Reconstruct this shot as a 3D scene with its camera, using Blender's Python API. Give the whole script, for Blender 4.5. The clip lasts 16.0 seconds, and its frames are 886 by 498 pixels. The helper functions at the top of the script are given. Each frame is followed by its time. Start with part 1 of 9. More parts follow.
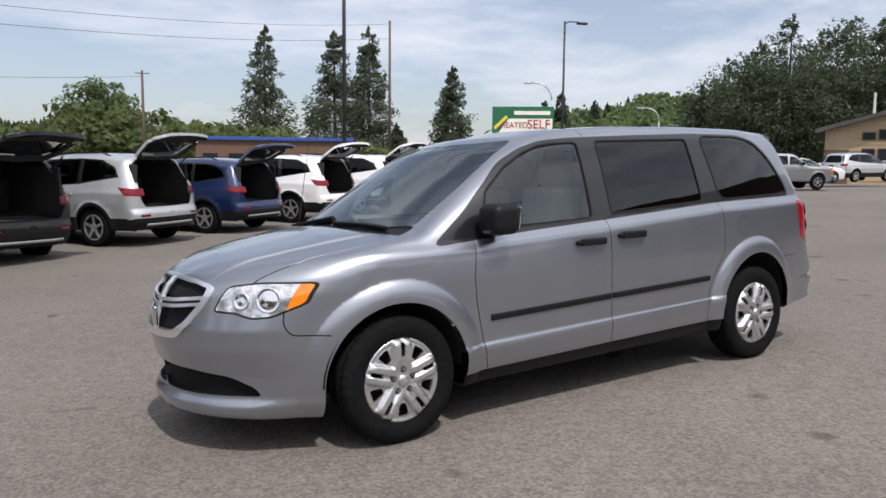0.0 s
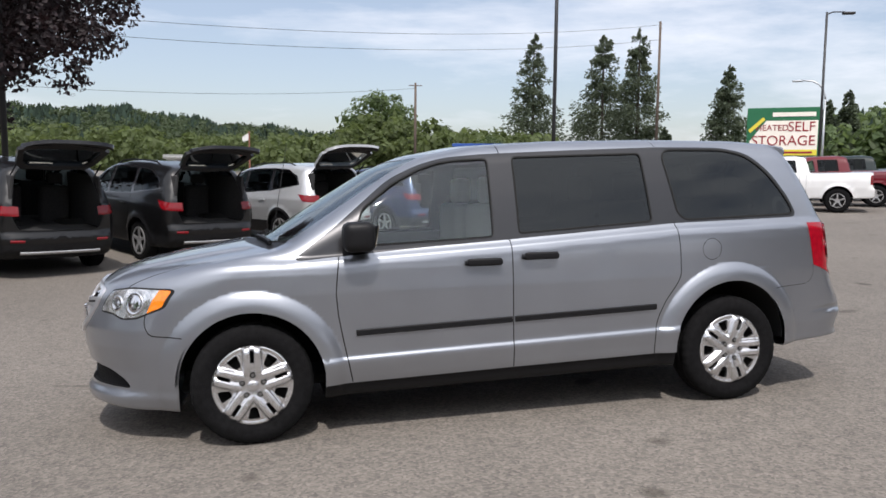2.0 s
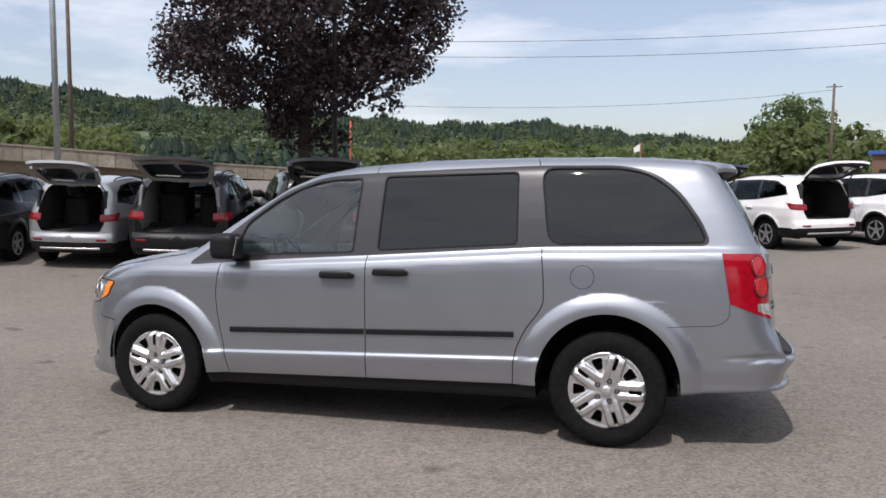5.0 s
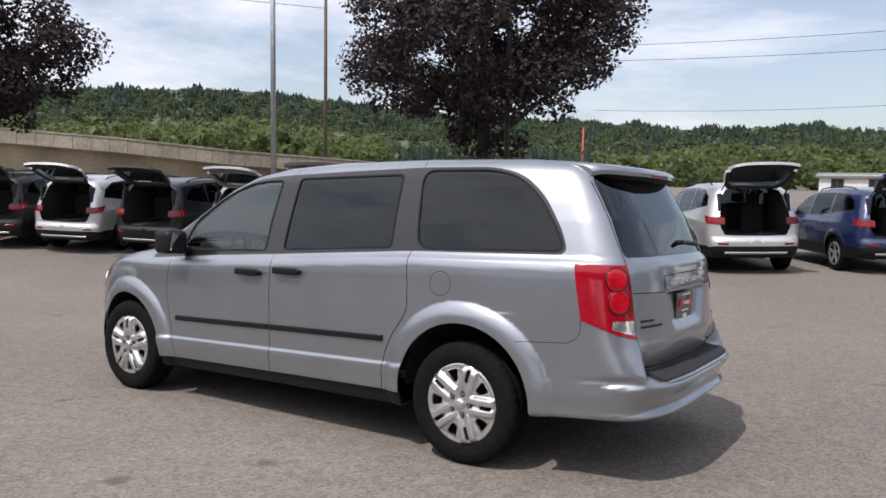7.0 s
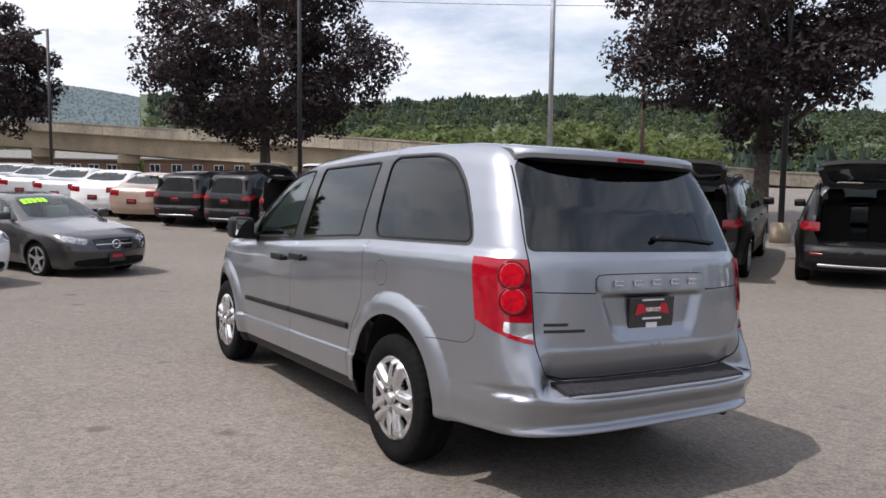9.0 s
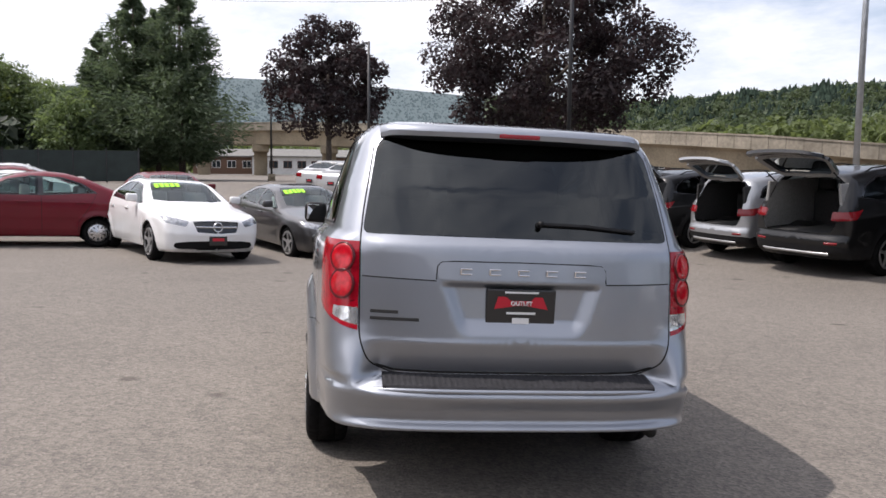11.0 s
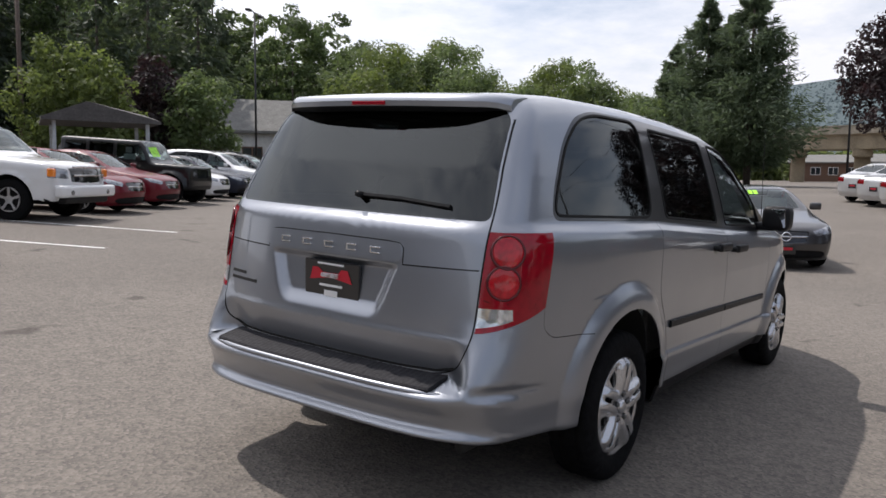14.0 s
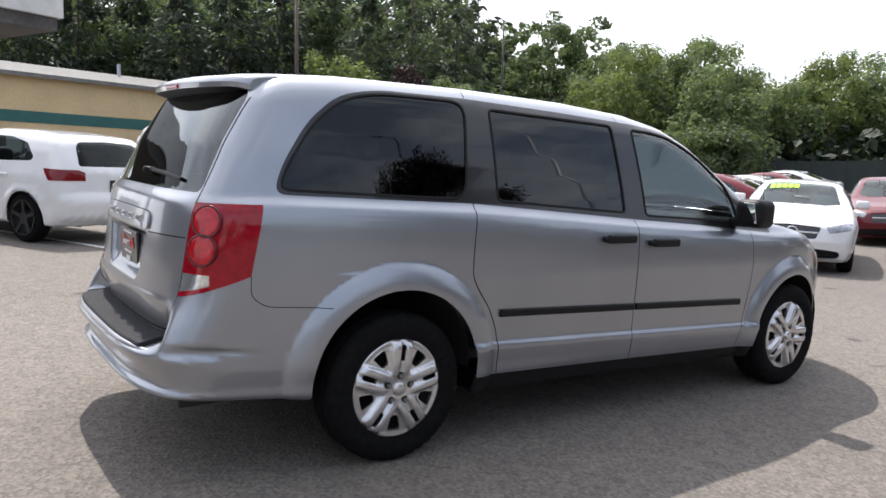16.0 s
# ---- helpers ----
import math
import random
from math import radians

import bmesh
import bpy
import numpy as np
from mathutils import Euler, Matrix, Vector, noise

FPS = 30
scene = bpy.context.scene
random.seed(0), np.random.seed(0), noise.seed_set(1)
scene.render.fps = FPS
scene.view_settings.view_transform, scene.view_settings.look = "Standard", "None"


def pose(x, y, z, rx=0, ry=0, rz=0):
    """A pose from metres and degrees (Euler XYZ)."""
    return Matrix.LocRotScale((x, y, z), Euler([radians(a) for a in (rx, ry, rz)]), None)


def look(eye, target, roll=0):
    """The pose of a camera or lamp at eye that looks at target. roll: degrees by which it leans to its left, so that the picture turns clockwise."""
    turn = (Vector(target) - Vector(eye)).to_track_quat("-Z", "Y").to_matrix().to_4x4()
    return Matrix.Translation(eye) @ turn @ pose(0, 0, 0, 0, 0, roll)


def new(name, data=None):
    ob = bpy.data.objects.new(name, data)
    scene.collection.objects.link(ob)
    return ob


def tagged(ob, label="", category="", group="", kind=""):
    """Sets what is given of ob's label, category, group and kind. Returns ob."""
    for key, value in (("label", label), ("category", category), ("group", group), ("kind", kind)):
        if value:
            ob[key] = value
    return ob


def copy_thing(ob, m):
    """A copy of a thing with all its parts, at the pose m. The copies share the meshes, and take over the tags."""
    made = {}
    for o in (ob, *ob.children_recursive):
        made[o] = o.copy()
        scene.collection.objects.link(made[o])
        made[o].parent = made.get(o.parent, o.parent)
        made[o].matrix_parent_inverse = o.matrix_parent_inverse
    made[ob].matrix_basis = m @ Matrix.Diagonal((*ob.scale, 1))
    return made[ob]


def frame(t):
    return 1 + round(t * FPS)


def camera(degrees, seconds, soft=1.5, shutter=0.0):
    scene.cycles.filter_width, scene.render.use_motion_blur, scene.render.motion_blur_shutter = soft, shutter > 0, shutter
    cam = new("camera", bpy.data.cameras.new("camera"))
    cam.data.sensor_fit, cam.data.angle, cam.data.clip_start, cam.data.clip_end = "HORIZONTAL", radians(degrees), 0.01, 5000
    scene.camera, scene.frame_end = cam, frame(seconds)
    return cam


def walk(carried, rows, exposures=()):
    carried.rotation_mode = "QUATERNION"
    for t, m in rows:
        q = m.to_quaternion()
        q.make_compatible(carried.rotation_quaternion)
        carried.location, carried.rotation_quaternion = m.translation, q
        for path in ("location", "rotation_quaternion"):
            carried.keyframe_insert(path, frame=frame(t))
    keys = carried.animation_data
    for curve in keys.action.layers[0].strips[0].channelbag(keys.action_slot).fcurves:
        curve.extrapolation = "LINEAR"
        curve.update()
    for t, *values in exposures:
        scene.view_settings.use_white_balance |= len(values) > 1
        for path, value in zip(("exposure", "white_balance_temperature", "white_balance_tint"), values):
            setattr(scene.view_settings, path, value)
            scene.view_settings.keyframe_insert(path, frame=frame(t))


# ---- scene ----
# The lot slopes gently: LOT turns the plane that the van stands on into the upright world.
cam = camera(59.4, 16.0, soft=1.6)
UP = Vector((0.02194, -0.03705, 0.99907))
LOT = UP.rotation_difference(Vector((0, 0, 1))).to_matrix().to_4x4()
PATH = [
    (0, (-3.591, -4.448, 1.39), (-2.488, -2.788, 1.219), -1.7),
    (0.5, (-3.101, -4.724, 1.395), (-2.162, -2.966, 1.233), -1.6),
    (1, (-2.597, -4.997, 1.406), (-1.821, -3.16, 1.251), -1.5),
    (1.5, (-2.055, -5.206, 1.401), (-1.434, -3.311, 1.255), -1.4),
    (2, (-1.525, -5.415, 1.406), (-1.044, -3.479, 1.266), -1.2),
    (2.5, (-0.975, -5.52, 1.406), (-0.65, -3.551, 1.274), -1.1),
    (3, (-0.438, -5.644, 1.407), (-0.29, -3.653, 1.281), -0.9),
    (3.5, (0.133, -5.671, 1.398), (0.063, -3.676, 1.28), -0.6),
    (4, (0.708, -5.669, 1.404), (0.471, -3.686, 1.292), -0.4),
    (6.5, (3.39, -4.933, 1.428), (2.409, -3.193, 1.335), 0.7),
    (7, (3.853, -4.58, 1.409), (2.738, -2.921, 1.319), 1.0),
    (7.5, (4.29, -4.238, 1.395), (3.056, -2.667, 1.307), 1.2),
    (8, (4.655, -3.822, 1.378), (3.244, -2.408, 1.288), 1.4),
    (10.5, (5.723, -1.371, 1.403), (3.786, -0.89, 1.267), 2.4),
    (11, (5.814, -0.802, 1.388), (3.837, -0.537, 1.243), 2.5),
    (11.5, (5.801, -0.25, 1.38), (3.807, -0.21, 1.224), 2.8),
    (12, (5.777, 0.297, 1.394), (3.795, 0.09, 1.226), 3.0),
    (12.5, (5.652, 0.828, 1.384), (3.716, 0.361, 1.204), 3.0),
    (13, (5.443, 1.332, 1.384), (3.594, 0.594, 1.193), 3.2),
    (13.5, (5.199, 1.836, 1.373), (3.478, 0.836, 1.176), 3.1),
    (14, (4.882, 2.255, 1.38), (3.257, 1.106, 1.18), 3.1),
    (14.5, (4.535, 2.727, 1.383), (3.032, 1.424, 1.175), 3.1),
    (15, (4.129, 3.134, 1.377), (2.742, 1.709, 1.164), 3.3),
    (15.5, (3.759, 3.51, 1.386), (2.482, 1.986, 1.166), 3.3),
    (16, (3.36, 3.843, 1.384), (2.225, 2.212, 1.158), 3.4),
]
walk(cam, [(t, LOT @ look(eye, target, roll)) for t, eye, target, roll in PATH],
     exposures=[(0.0, -0.02, 6400, 14), (1.0, 0.12, 6400, 13), (4.0, 0.12, 6420, 14), (8.0, 0.2, 6480, 15), (11.5, 0.33, 6540, 16), (13.0, 0.20, 6540, 16), (14.2, 0.0, 6500, 14), (15.5, 0.34, 6500, 13), (16.0, 0.68, 6450, 13)])

# ---- world and sun ----
SUN_DIR = (LOT.to_3x3() @ Vector((-0.075, -0.545, 0.84))).normalized()
world = bpy.data.worlds.new("sky")
scene.world = world
world.use_nodes = True
nt = world.node_tree
nt.nodes.clear()
sky = nt.nodes.new("ShaderNodeTexSky")
sky.sky_type = "NISHITA"
sky.sun_disc = False
sky.sun_elevation = math.asin(SUN_DIR.z)
sky.sun_rotation = math.atan2(SUN_DIR.x, SUN_DIR.y)
sky.air_density, sky.dust_density, sky.ozone_density = 1.0, 1.6, 1.0
# thin high cloud over the blue, drawn out in bands
geo = nt.nodes.new("ShaderNodeTexCoord")
mapping = nt.nodes.new("ShaderNodeMapping")
mapping.inputs["Scale"].default_value = (1.2, 2.4, 7.0)
mapping.inputs["Rotation"].default_value = (0.1, 0.05, 0.5)
cloud = nt.nodes.new("ShaderNodeTexNoise")
cloud.inputs["Scale"].default_value = 1.6
cloud.inputs["Detail"].default_value = 7.0
cloud.inputs["Roughness"].default_value = 0.62
ramp = nt.nodes.new("ShaderNodeValToRGB")
ramp.color_ramp.elements[0].position, ramp.color_ramp.elements[1].position = 0.38, 0.70
ramp.color_ramp.elements[0].color = (0.22, 0.22, 0.22, 1)
mix = nt.nodes.new("ShaderNodeMixRGB")
# the veil of cloud thins out towards the north
veil = nt.nodes.new("ShaderNodeMapRange")
veil.inputs[1].default_value, veil.inputs[2].default_value = -0.4, 1.0
slant = nt.nodes.new("ShaderNodeVectorMath")
slant.operation = "DOT_PRODUCT"
slant.inputs[1].default_value = (0.10, 0.995, 0.0)
veil.inputs[3].default_value, veil.inputs[4].default_value = 0.13, -0.10
thick = nt.nodes.new("ShaderNodeMath")
thick.operation = "ADD"
# thin cloud is brighter and thicker to the eye round the sun
near_sun = nt.nodes.new("ShaderNodeVectorMath")
near_sun.operation = "DOT_PRODUCT"
near_sun.inputs[1].default_value = SUN_DIR
glow = nt.nodes.new("ShaderNodeMapRange")
glow.interpolation_type = "SMOOTHSTEP"
glow.inputs[1].default_value, glow.inputs[2].default_value = 0.25, 1.0
glow.inputs[3].default_value, glow.inputs[4].default_value = 1.0, 1.4
haze = nt.nodes.new("ShaderNodeMapRange")
haze.inputs[1].default_value, haze.inputs[2].default_value = 0.2, 0.9
haze.inputs[3].default_value, haze.inputs[4].default_value = 0.0, 0.03
thicker = nt.nodes.new("ShaderNodeMath")
thicker.operation = "ADD"
lit = nt.nodes.new("ShaderNodeVectorMath")
lit.operation = "SCALE"
lit.inputs[0].default_value = (7.9, 8.15, 8.6)
bg = nt.nodes.new("ShaderNodeBackground")
bg.inputs["Strength"].default_value = 0.12
out = nt.nodes.new("ShaderNodeOutputWorld")
nt.links.new(geo.outputs["Generated"], mapping.inputs["Vector"])
nt.links.new(mapping.outputs["Vector"], cloud.inputs["Vector"])
nt.links.new(geo.outputs["Generated"], slant.inputs[0])
nt.links.new(slant.outputs["Value"], veil.inputs[0])
nt.links.new(cloud.outputs["Fac"], thick.inputs[0])
nt.links.new(veil.outputs[0], thick.inputs[1])
nt.links.new(geo.outputs["Generated"], near_sun.inputs[0])
nt.links.new(near_sun.outputs["Value"], glow.inputs[0])
nt.links.new(near_sun.outputs["Value"], haze.inputs[0])
nt.links.new(glow.outputs[0], lit.inputs["Scale"])
nt.links.new(lit.outputs[0], mix.inputs[2])
nt.links.new(thick.outputs[0], thicker.inputs[0])
nt.links.new(haze.outputs[0], thicker.inputs[1])
nt.links.new(thicker.outputs[0], ramp.inputs["Fac"])
nt.links.new(ramp.outputs["Color"], mix.inputs[0])
nt.links.new(sky.outputs["Color"], mix.inputs[1])
nt.links.new(mix.outputs["Color"], bg.inputs["Color"])
nt.links.new(bg.outputs["Background"], out.inputs["Surface"])
sun = new("sun", bpy.data.lights.new("sun", "SUN"))
sun.data.energy, sun.data.angle, sun.data.color = 3.65, radians(0.6), (1.0, 0.95, 0.88)
sun.matrix_world = look(SUN_DIR * 60, (0, 0, 0))

# ---- materials ----
def material(name, color, rough=0.5, metal=0.0, coat=0.0, grain=0.0, grain_scale=40.0, blotch=0.0, blotch_scale=2.0, bump=0.0, bump_scale=60.0, spec=0.5, ranges=0.0):
    """A Principled material with variation of its colour at two scales and a fine relief."""
    m = bpy.data.materials.new(name)
    m.use_nodes = True
    t = m.node_tree
    b = t.nodes["Principled BSDF"]
    b.inputs["Roughness"].default_value = rough
    b.inputs["Metallic"].default_value = metal
    b.inputs["Coat Weight"].default_value = coat
    b.inputs["Coat Roughness"].default_value = 0.04
    b.inputs["Specular IOR Level"].default_value = spec
    b.inputs["Base Color"].default_value = (*color, 1)
    if not (grain or blotch or bump or ranges):
        return m
    tc = t.nodes.new("ShaderNodeTexCoord")
    def noise_node(scale, detail=4):
        n = t.nodes.new("ShaderNodeTexNoise")
        n.inputs["Scale"].default_value, n.inputs["Detail"].default_value = scale, detail
        t.links.new(tc.outputs["Object"], n.inputs["Vector"])
        return n
    last = None
    for amount, scale in ((grain, grain_scale), (blotch, blotch_scale)):
        if amount:
            n = noise_node(scale)
            r = t.nodes.new("ShaderNodeMapRange")
            r.inputs[1].default_value, r.inputs[2].default_value = 0.3, 0.7
            r.inputs[3].default_value, r.inputs[4].default_value = 1 - amount, 1 + amount
            t.links.new(n.outputs["Fac"], r.inputs[0])
            if last is None:
                last = r
            else:
                mul = t.nodes.new("ShaderNodeMath")
                mul.operation = "MULTIPLY"
                t.links.new(last.outputs[0], mul.inputs[0])
                t.links.new(r.outputs[0], mul.inputs[1])
                last = mul
    if ranges:
        g = t.nodes.new("ShaderNodeNewGeometry")
        r = t.nodes.new("ShaderNodeMapRange")
        r.inputs[3].default_value, r.inputs[4].default_value = 1 - ranges, 1 + ranges
        t.links.new(g.outputs["Random Per Island"], r.inputs[0])
        if last is None:
            last = r
        else:
            mul = t.nodes.new("ShaderNodeMath")
            mul.operation = "MULTIPLY"
            t.links.new(last.outputs[0], mul.inputs[0])
            t.links.new(r.outputs[0], mul.inputs[1])
            last = mul
    if last is not None:
        v = t.nodes.new("ShaderNodeVectorMath")
        v.operation = "SCALE"
        v.inputs[0].default_value = color
        t.links.new(last.outputs[0], v.inputs["Scale"])
        t.links.new(v.outputs[0], b.inputs["Base Color"])
    if bump:
        n = noise_node(bump_scale, 3)
        bp = t.nodes.new("ShaderNodeBump")
        bp.inputs["Strength"].default_value, bp.inputs["Distance"].default_value = bump, 0.01
        t.links.new(n.outputs["Fac"], bp.inputs["Height"])
        t.links.new(bp.outputs["Normal"], b.inputs["Normal"])
    return m


def glass(name, tint, gloss=0.02, ior=1.5):
    """A thin pane: light goes through it tinted, and it mirrors more at a grazing angle."""
    m = bpy.data.materials.new(name)
    m.use_nodes = True
    t = m.node_tree
    t.nodes.clear()
    o = t.nodes.new("ShaderNodeOutputMaterial")
    tr = t.nodes.new("ShaderNodeBsdfTransparent")
    tr.inputs[0].default_value = (*tint, 1)
    gl = t.nodes.new("ShaderNodeBsdfGlossy")
    gl.inputs["Roughness"].default_value = gloss
    gl.inputs[0].default_value = (0.93, 0.98, 0.985, 1)
    fr = t.nodes.new("ShaderNodeFresnel")
    fr.inputs[0].default_value = ior
    mx = t.nodes.new("ShaderNodeMixShader")
    t.links.new(fr.outputs[0], mx.inputs[0])
    t.links.new(tr.outputs[0], mx.inputs[1])
    t.links.new(gl.outputs[0], mx.inputs[2])
    t.links.new(mx.outputs[0], o.inputs[0])
    return m


def car_paint(name, color, metal=0.0, rough=0.35):
    return material(name, color, rough, metal, coat=1.0, grain=0.05, grain_scale=900, blotch=0.04, blotch_scale=3)


M = {}
M["silver"] = car_paint("silver_grey_paint", (0.320, 0.338, 0.372), 0.88, 0.36)
M["mesh_black"] = material("black_grille_mesh", (0.006, 0.006, 0.007), 0.7, bump=0.6, bump_scale=160, spec=0.2)
M["trim"] = material("black_trim", (0.009, 0.009, 0.010), 0.45, bump=0.1, bump_scale=500, spec=0.2)
M["gloss_black"] = material("gloss_black", (0.012, 0.012, 0.014), 0.12, coat=0.5)
M["pillar"] = material("satin_pillar_film", (0.026, 0.026, 0.028), 0.32, 0.6, coat=0.6, grain=0.05, grain_scale=200)
M["gap"] = material("dark_gap", (0.006, 0.006, 0.006), 0.9)
M["glass_dark"] = glass("privacy_glass", (0.028, 0.034, 0.038), ior=1.53)
M["glass_hatch"] = glass("tailgate_glass", (0.028, 0.034, 0.038), ior=1.64)
M["glass_clear"] = glass("door_glass", (0.90, 0.98, 0.955), ior=1.75)
M["glass_front"] = glass("windscreen_glass", (0.80, 0.93, 0.90), ior=2.2)
M["bright_chrome"] = material("bright_chrome", (0.86, 0.86, 0.88), 0.32, 0.9, coat=0.5)
M["chrome"] = material("chrome", (0.78, 0.78, 0.8), 0.12, 1.0)
M["rubber"] = material("tyre_rubber", (0.008, 0.008, 0.0085), 0.85, grain=0.3, grain_scale=30, bump=0.4, bump_scale=120, spec=0.08)
M["cover"] = material("silver_wheel_cover", (0.60, 0.60, 0.61), 0.26, 0.85, coat=0.3, blotch=0.05, blotch_scale=8)
M["dark_metal"] = material("dark_metal", (0.03, 0.03, 0.03), 0.6, 0.5)
M["red_lens"] = material("red_lens", (0.28, 0.003, 0.012), 0.12, coat=0.4, grain=0.18, grain_scale=30, spec=0.3)
M["red_lens_car"] = material("red_car_lens", (0.17, 0.004, 0.008), 0.15, coat=0.4, spec=0.3)
M["red_lens_bowl"] = material("red_lens_bowl", (0.42, 0.005, 0.014), 0.10, coat=0.5, grain=0.30, grain_scale=45, spec=0.4)
M["red_lens_dark"] = material("red_lens_dark", (0.085, 0.0015, 0.005), 0.2, coat=0.4, spec=0.3)
M["white_lens"] = material("white_lens", (0.62, 0.63, 0.64), 0.12, 0.75, coat=1.0, grain=0.45, grain_scale=22)
M["amber_lens"] = material("amber_lens", (0.85, 0.22, 0.01), 0.2, coat=1.0, grain=0.15, grain_scale=40)
M["interior"] = material("grey_interior", (0.20, 0.20, 0.20), 0.8, grain=0.2, grain_scale=80)
M["seat"] = material("grey_seat_cloth", (0.52, 0.52, 0.50), 0.9, grain=0.15, grain_scale=120)
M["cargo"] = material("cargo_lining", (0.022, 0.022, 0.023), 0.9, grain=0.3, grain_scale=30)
M["pale_lining"] = material("pale_lining", (0.22, 0.22, 0.215), 0.8, grain=0.15, grain_scale=30)
M["alloy"] = material("alloy_rim", (0.5, 0.5, 0.51), 0.3, 0.7)
M["steel"] = material("galvanised_steel", (0.42, 0.44, 0.46), 0.45, 0.6, blotch=0.12, blotch_scale=5)
M["pole_dark"] = material("dark_bronze_pole", (0.03, 0.03, 0.032), 0.5, 0.2)
M["wood_pole"] = material("weathered_pole", (0.10, 0.075, 0.06), 0.9, grain=0.3, grain_scale=12, blotch=0.2)
M["white_paint"] = material("white_line_paint", (0.72, 0.72, 0.7), 0.8, grain=0.25, grain_scale=25, blotch=0.2)
M["concrete"] = material("weathered_concrete", (0.29, 0.240, 0.170), 0.9, grain=0.15, grain_scale=6, blotch=0.3, blotch_scale=0.3)
M["bark"] = material("bark", (0.07, 0.055, 0.045), 0.95, grain=0.35, grain_scale=9, bump=0.8, bump_scale=14)


def foliage(name, color, through_color, amount=0.35, ranges=0.5):
    """Leaves: each one its own shade, with some light coming through from behind."""
    m = material(name, color, 0.6, ranges=ranges, spec=0.3)
    t = m.node_tree
    b, o = t.nodes["Principled BSDF"], t.nodes["Material Output"]
    tl = t.nodes.new("ShaderNodeBsdfTranslucent")
    tl.inputs[0].default_value = (*through_color, 1)
    mx = t.nodes.new("ShaderNodeMixShader")
    mx.inputs[0].default_value = amount
    t.links.new(b.outputs[0], mx.inputs[1])
    t.links.new(tl.outputs[0], mx.inputs[2])
    t.links.new(mx.outputs[0], o.inputs[0])
    return m


M["purple"] = foliage("purple_leaf", (0.031, 0.023, 0.025), (0.042, 0.020, 0.021), 0.3, 0.55)
M["green"] = foliage("green_leaf", (0.100, 0.138, 0.064), (0.185, 0.250, 0.085), 0.45, 0.5)
M["lime"] = foliage("light_green_leaf", (0.105, 0.135, 0.048), (0.2, 0.26, 0.06), 0.4, 0.45)
M["deep"] = foliage("deep_green_leaf", (0.088, 0.120, 0.058), (0.155, 0.210, 0.068), 0.42, 0.5)
M["needle"] = foliage("needles", (0.058, 0.080, 0.050), (0.09, 0.12, 0.055), 0.38, 0.5)
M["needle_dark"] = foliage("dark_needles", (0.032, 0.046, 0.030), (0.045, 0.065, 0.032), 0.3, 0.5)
M["fir"] = foliage("far_needles", (0.080, 0.100, 0.066), (0.11, 0.14, 0.07), 0.40, 0.5)
M["valley"] = foliage("valley_leaf", (0.104, 0.134, 0.054), (0.155, 0.196, 0.062), 0.48, 0.3)
M["bank_green"] = foliage("bank_leaf", (0.066, 0.096, 0.044), (0.115, 0.165, 0.055), 0.42, 0.5)
M["wood_green"] = foliage("wood_leaf", (0.062, 0.084, 0.048), (0.095, 0.130, 0.058), 0.35, 0.5)
M["pine"] = foliage("pine_needles", (0.078, 0.108, 0.066), (0.12, 0.165, 0.08), 0.42, 0.45)
M["far"] = material("far_wood", (0.027, 0.041, 0.031), 0.95, ranges=0.4, spec=0.05)
# the haze before the western hill is put into this blue-grey colour
M["far_hazed"] = material("haze_tinted_wood", (0.070, 0.098, 0.106), 1.0, ranges=0.08)
M["plate"] = material("black_plate", (0.015, 0.015, 0.016), 0.3, coat=0.5)
M["plate_red"] = material("plate_red", (0.5, 0.012, 0.03), 0.4)
M["plate_white"] = material("plate_white", (0.75, 0.75, 0.75), 0.4)


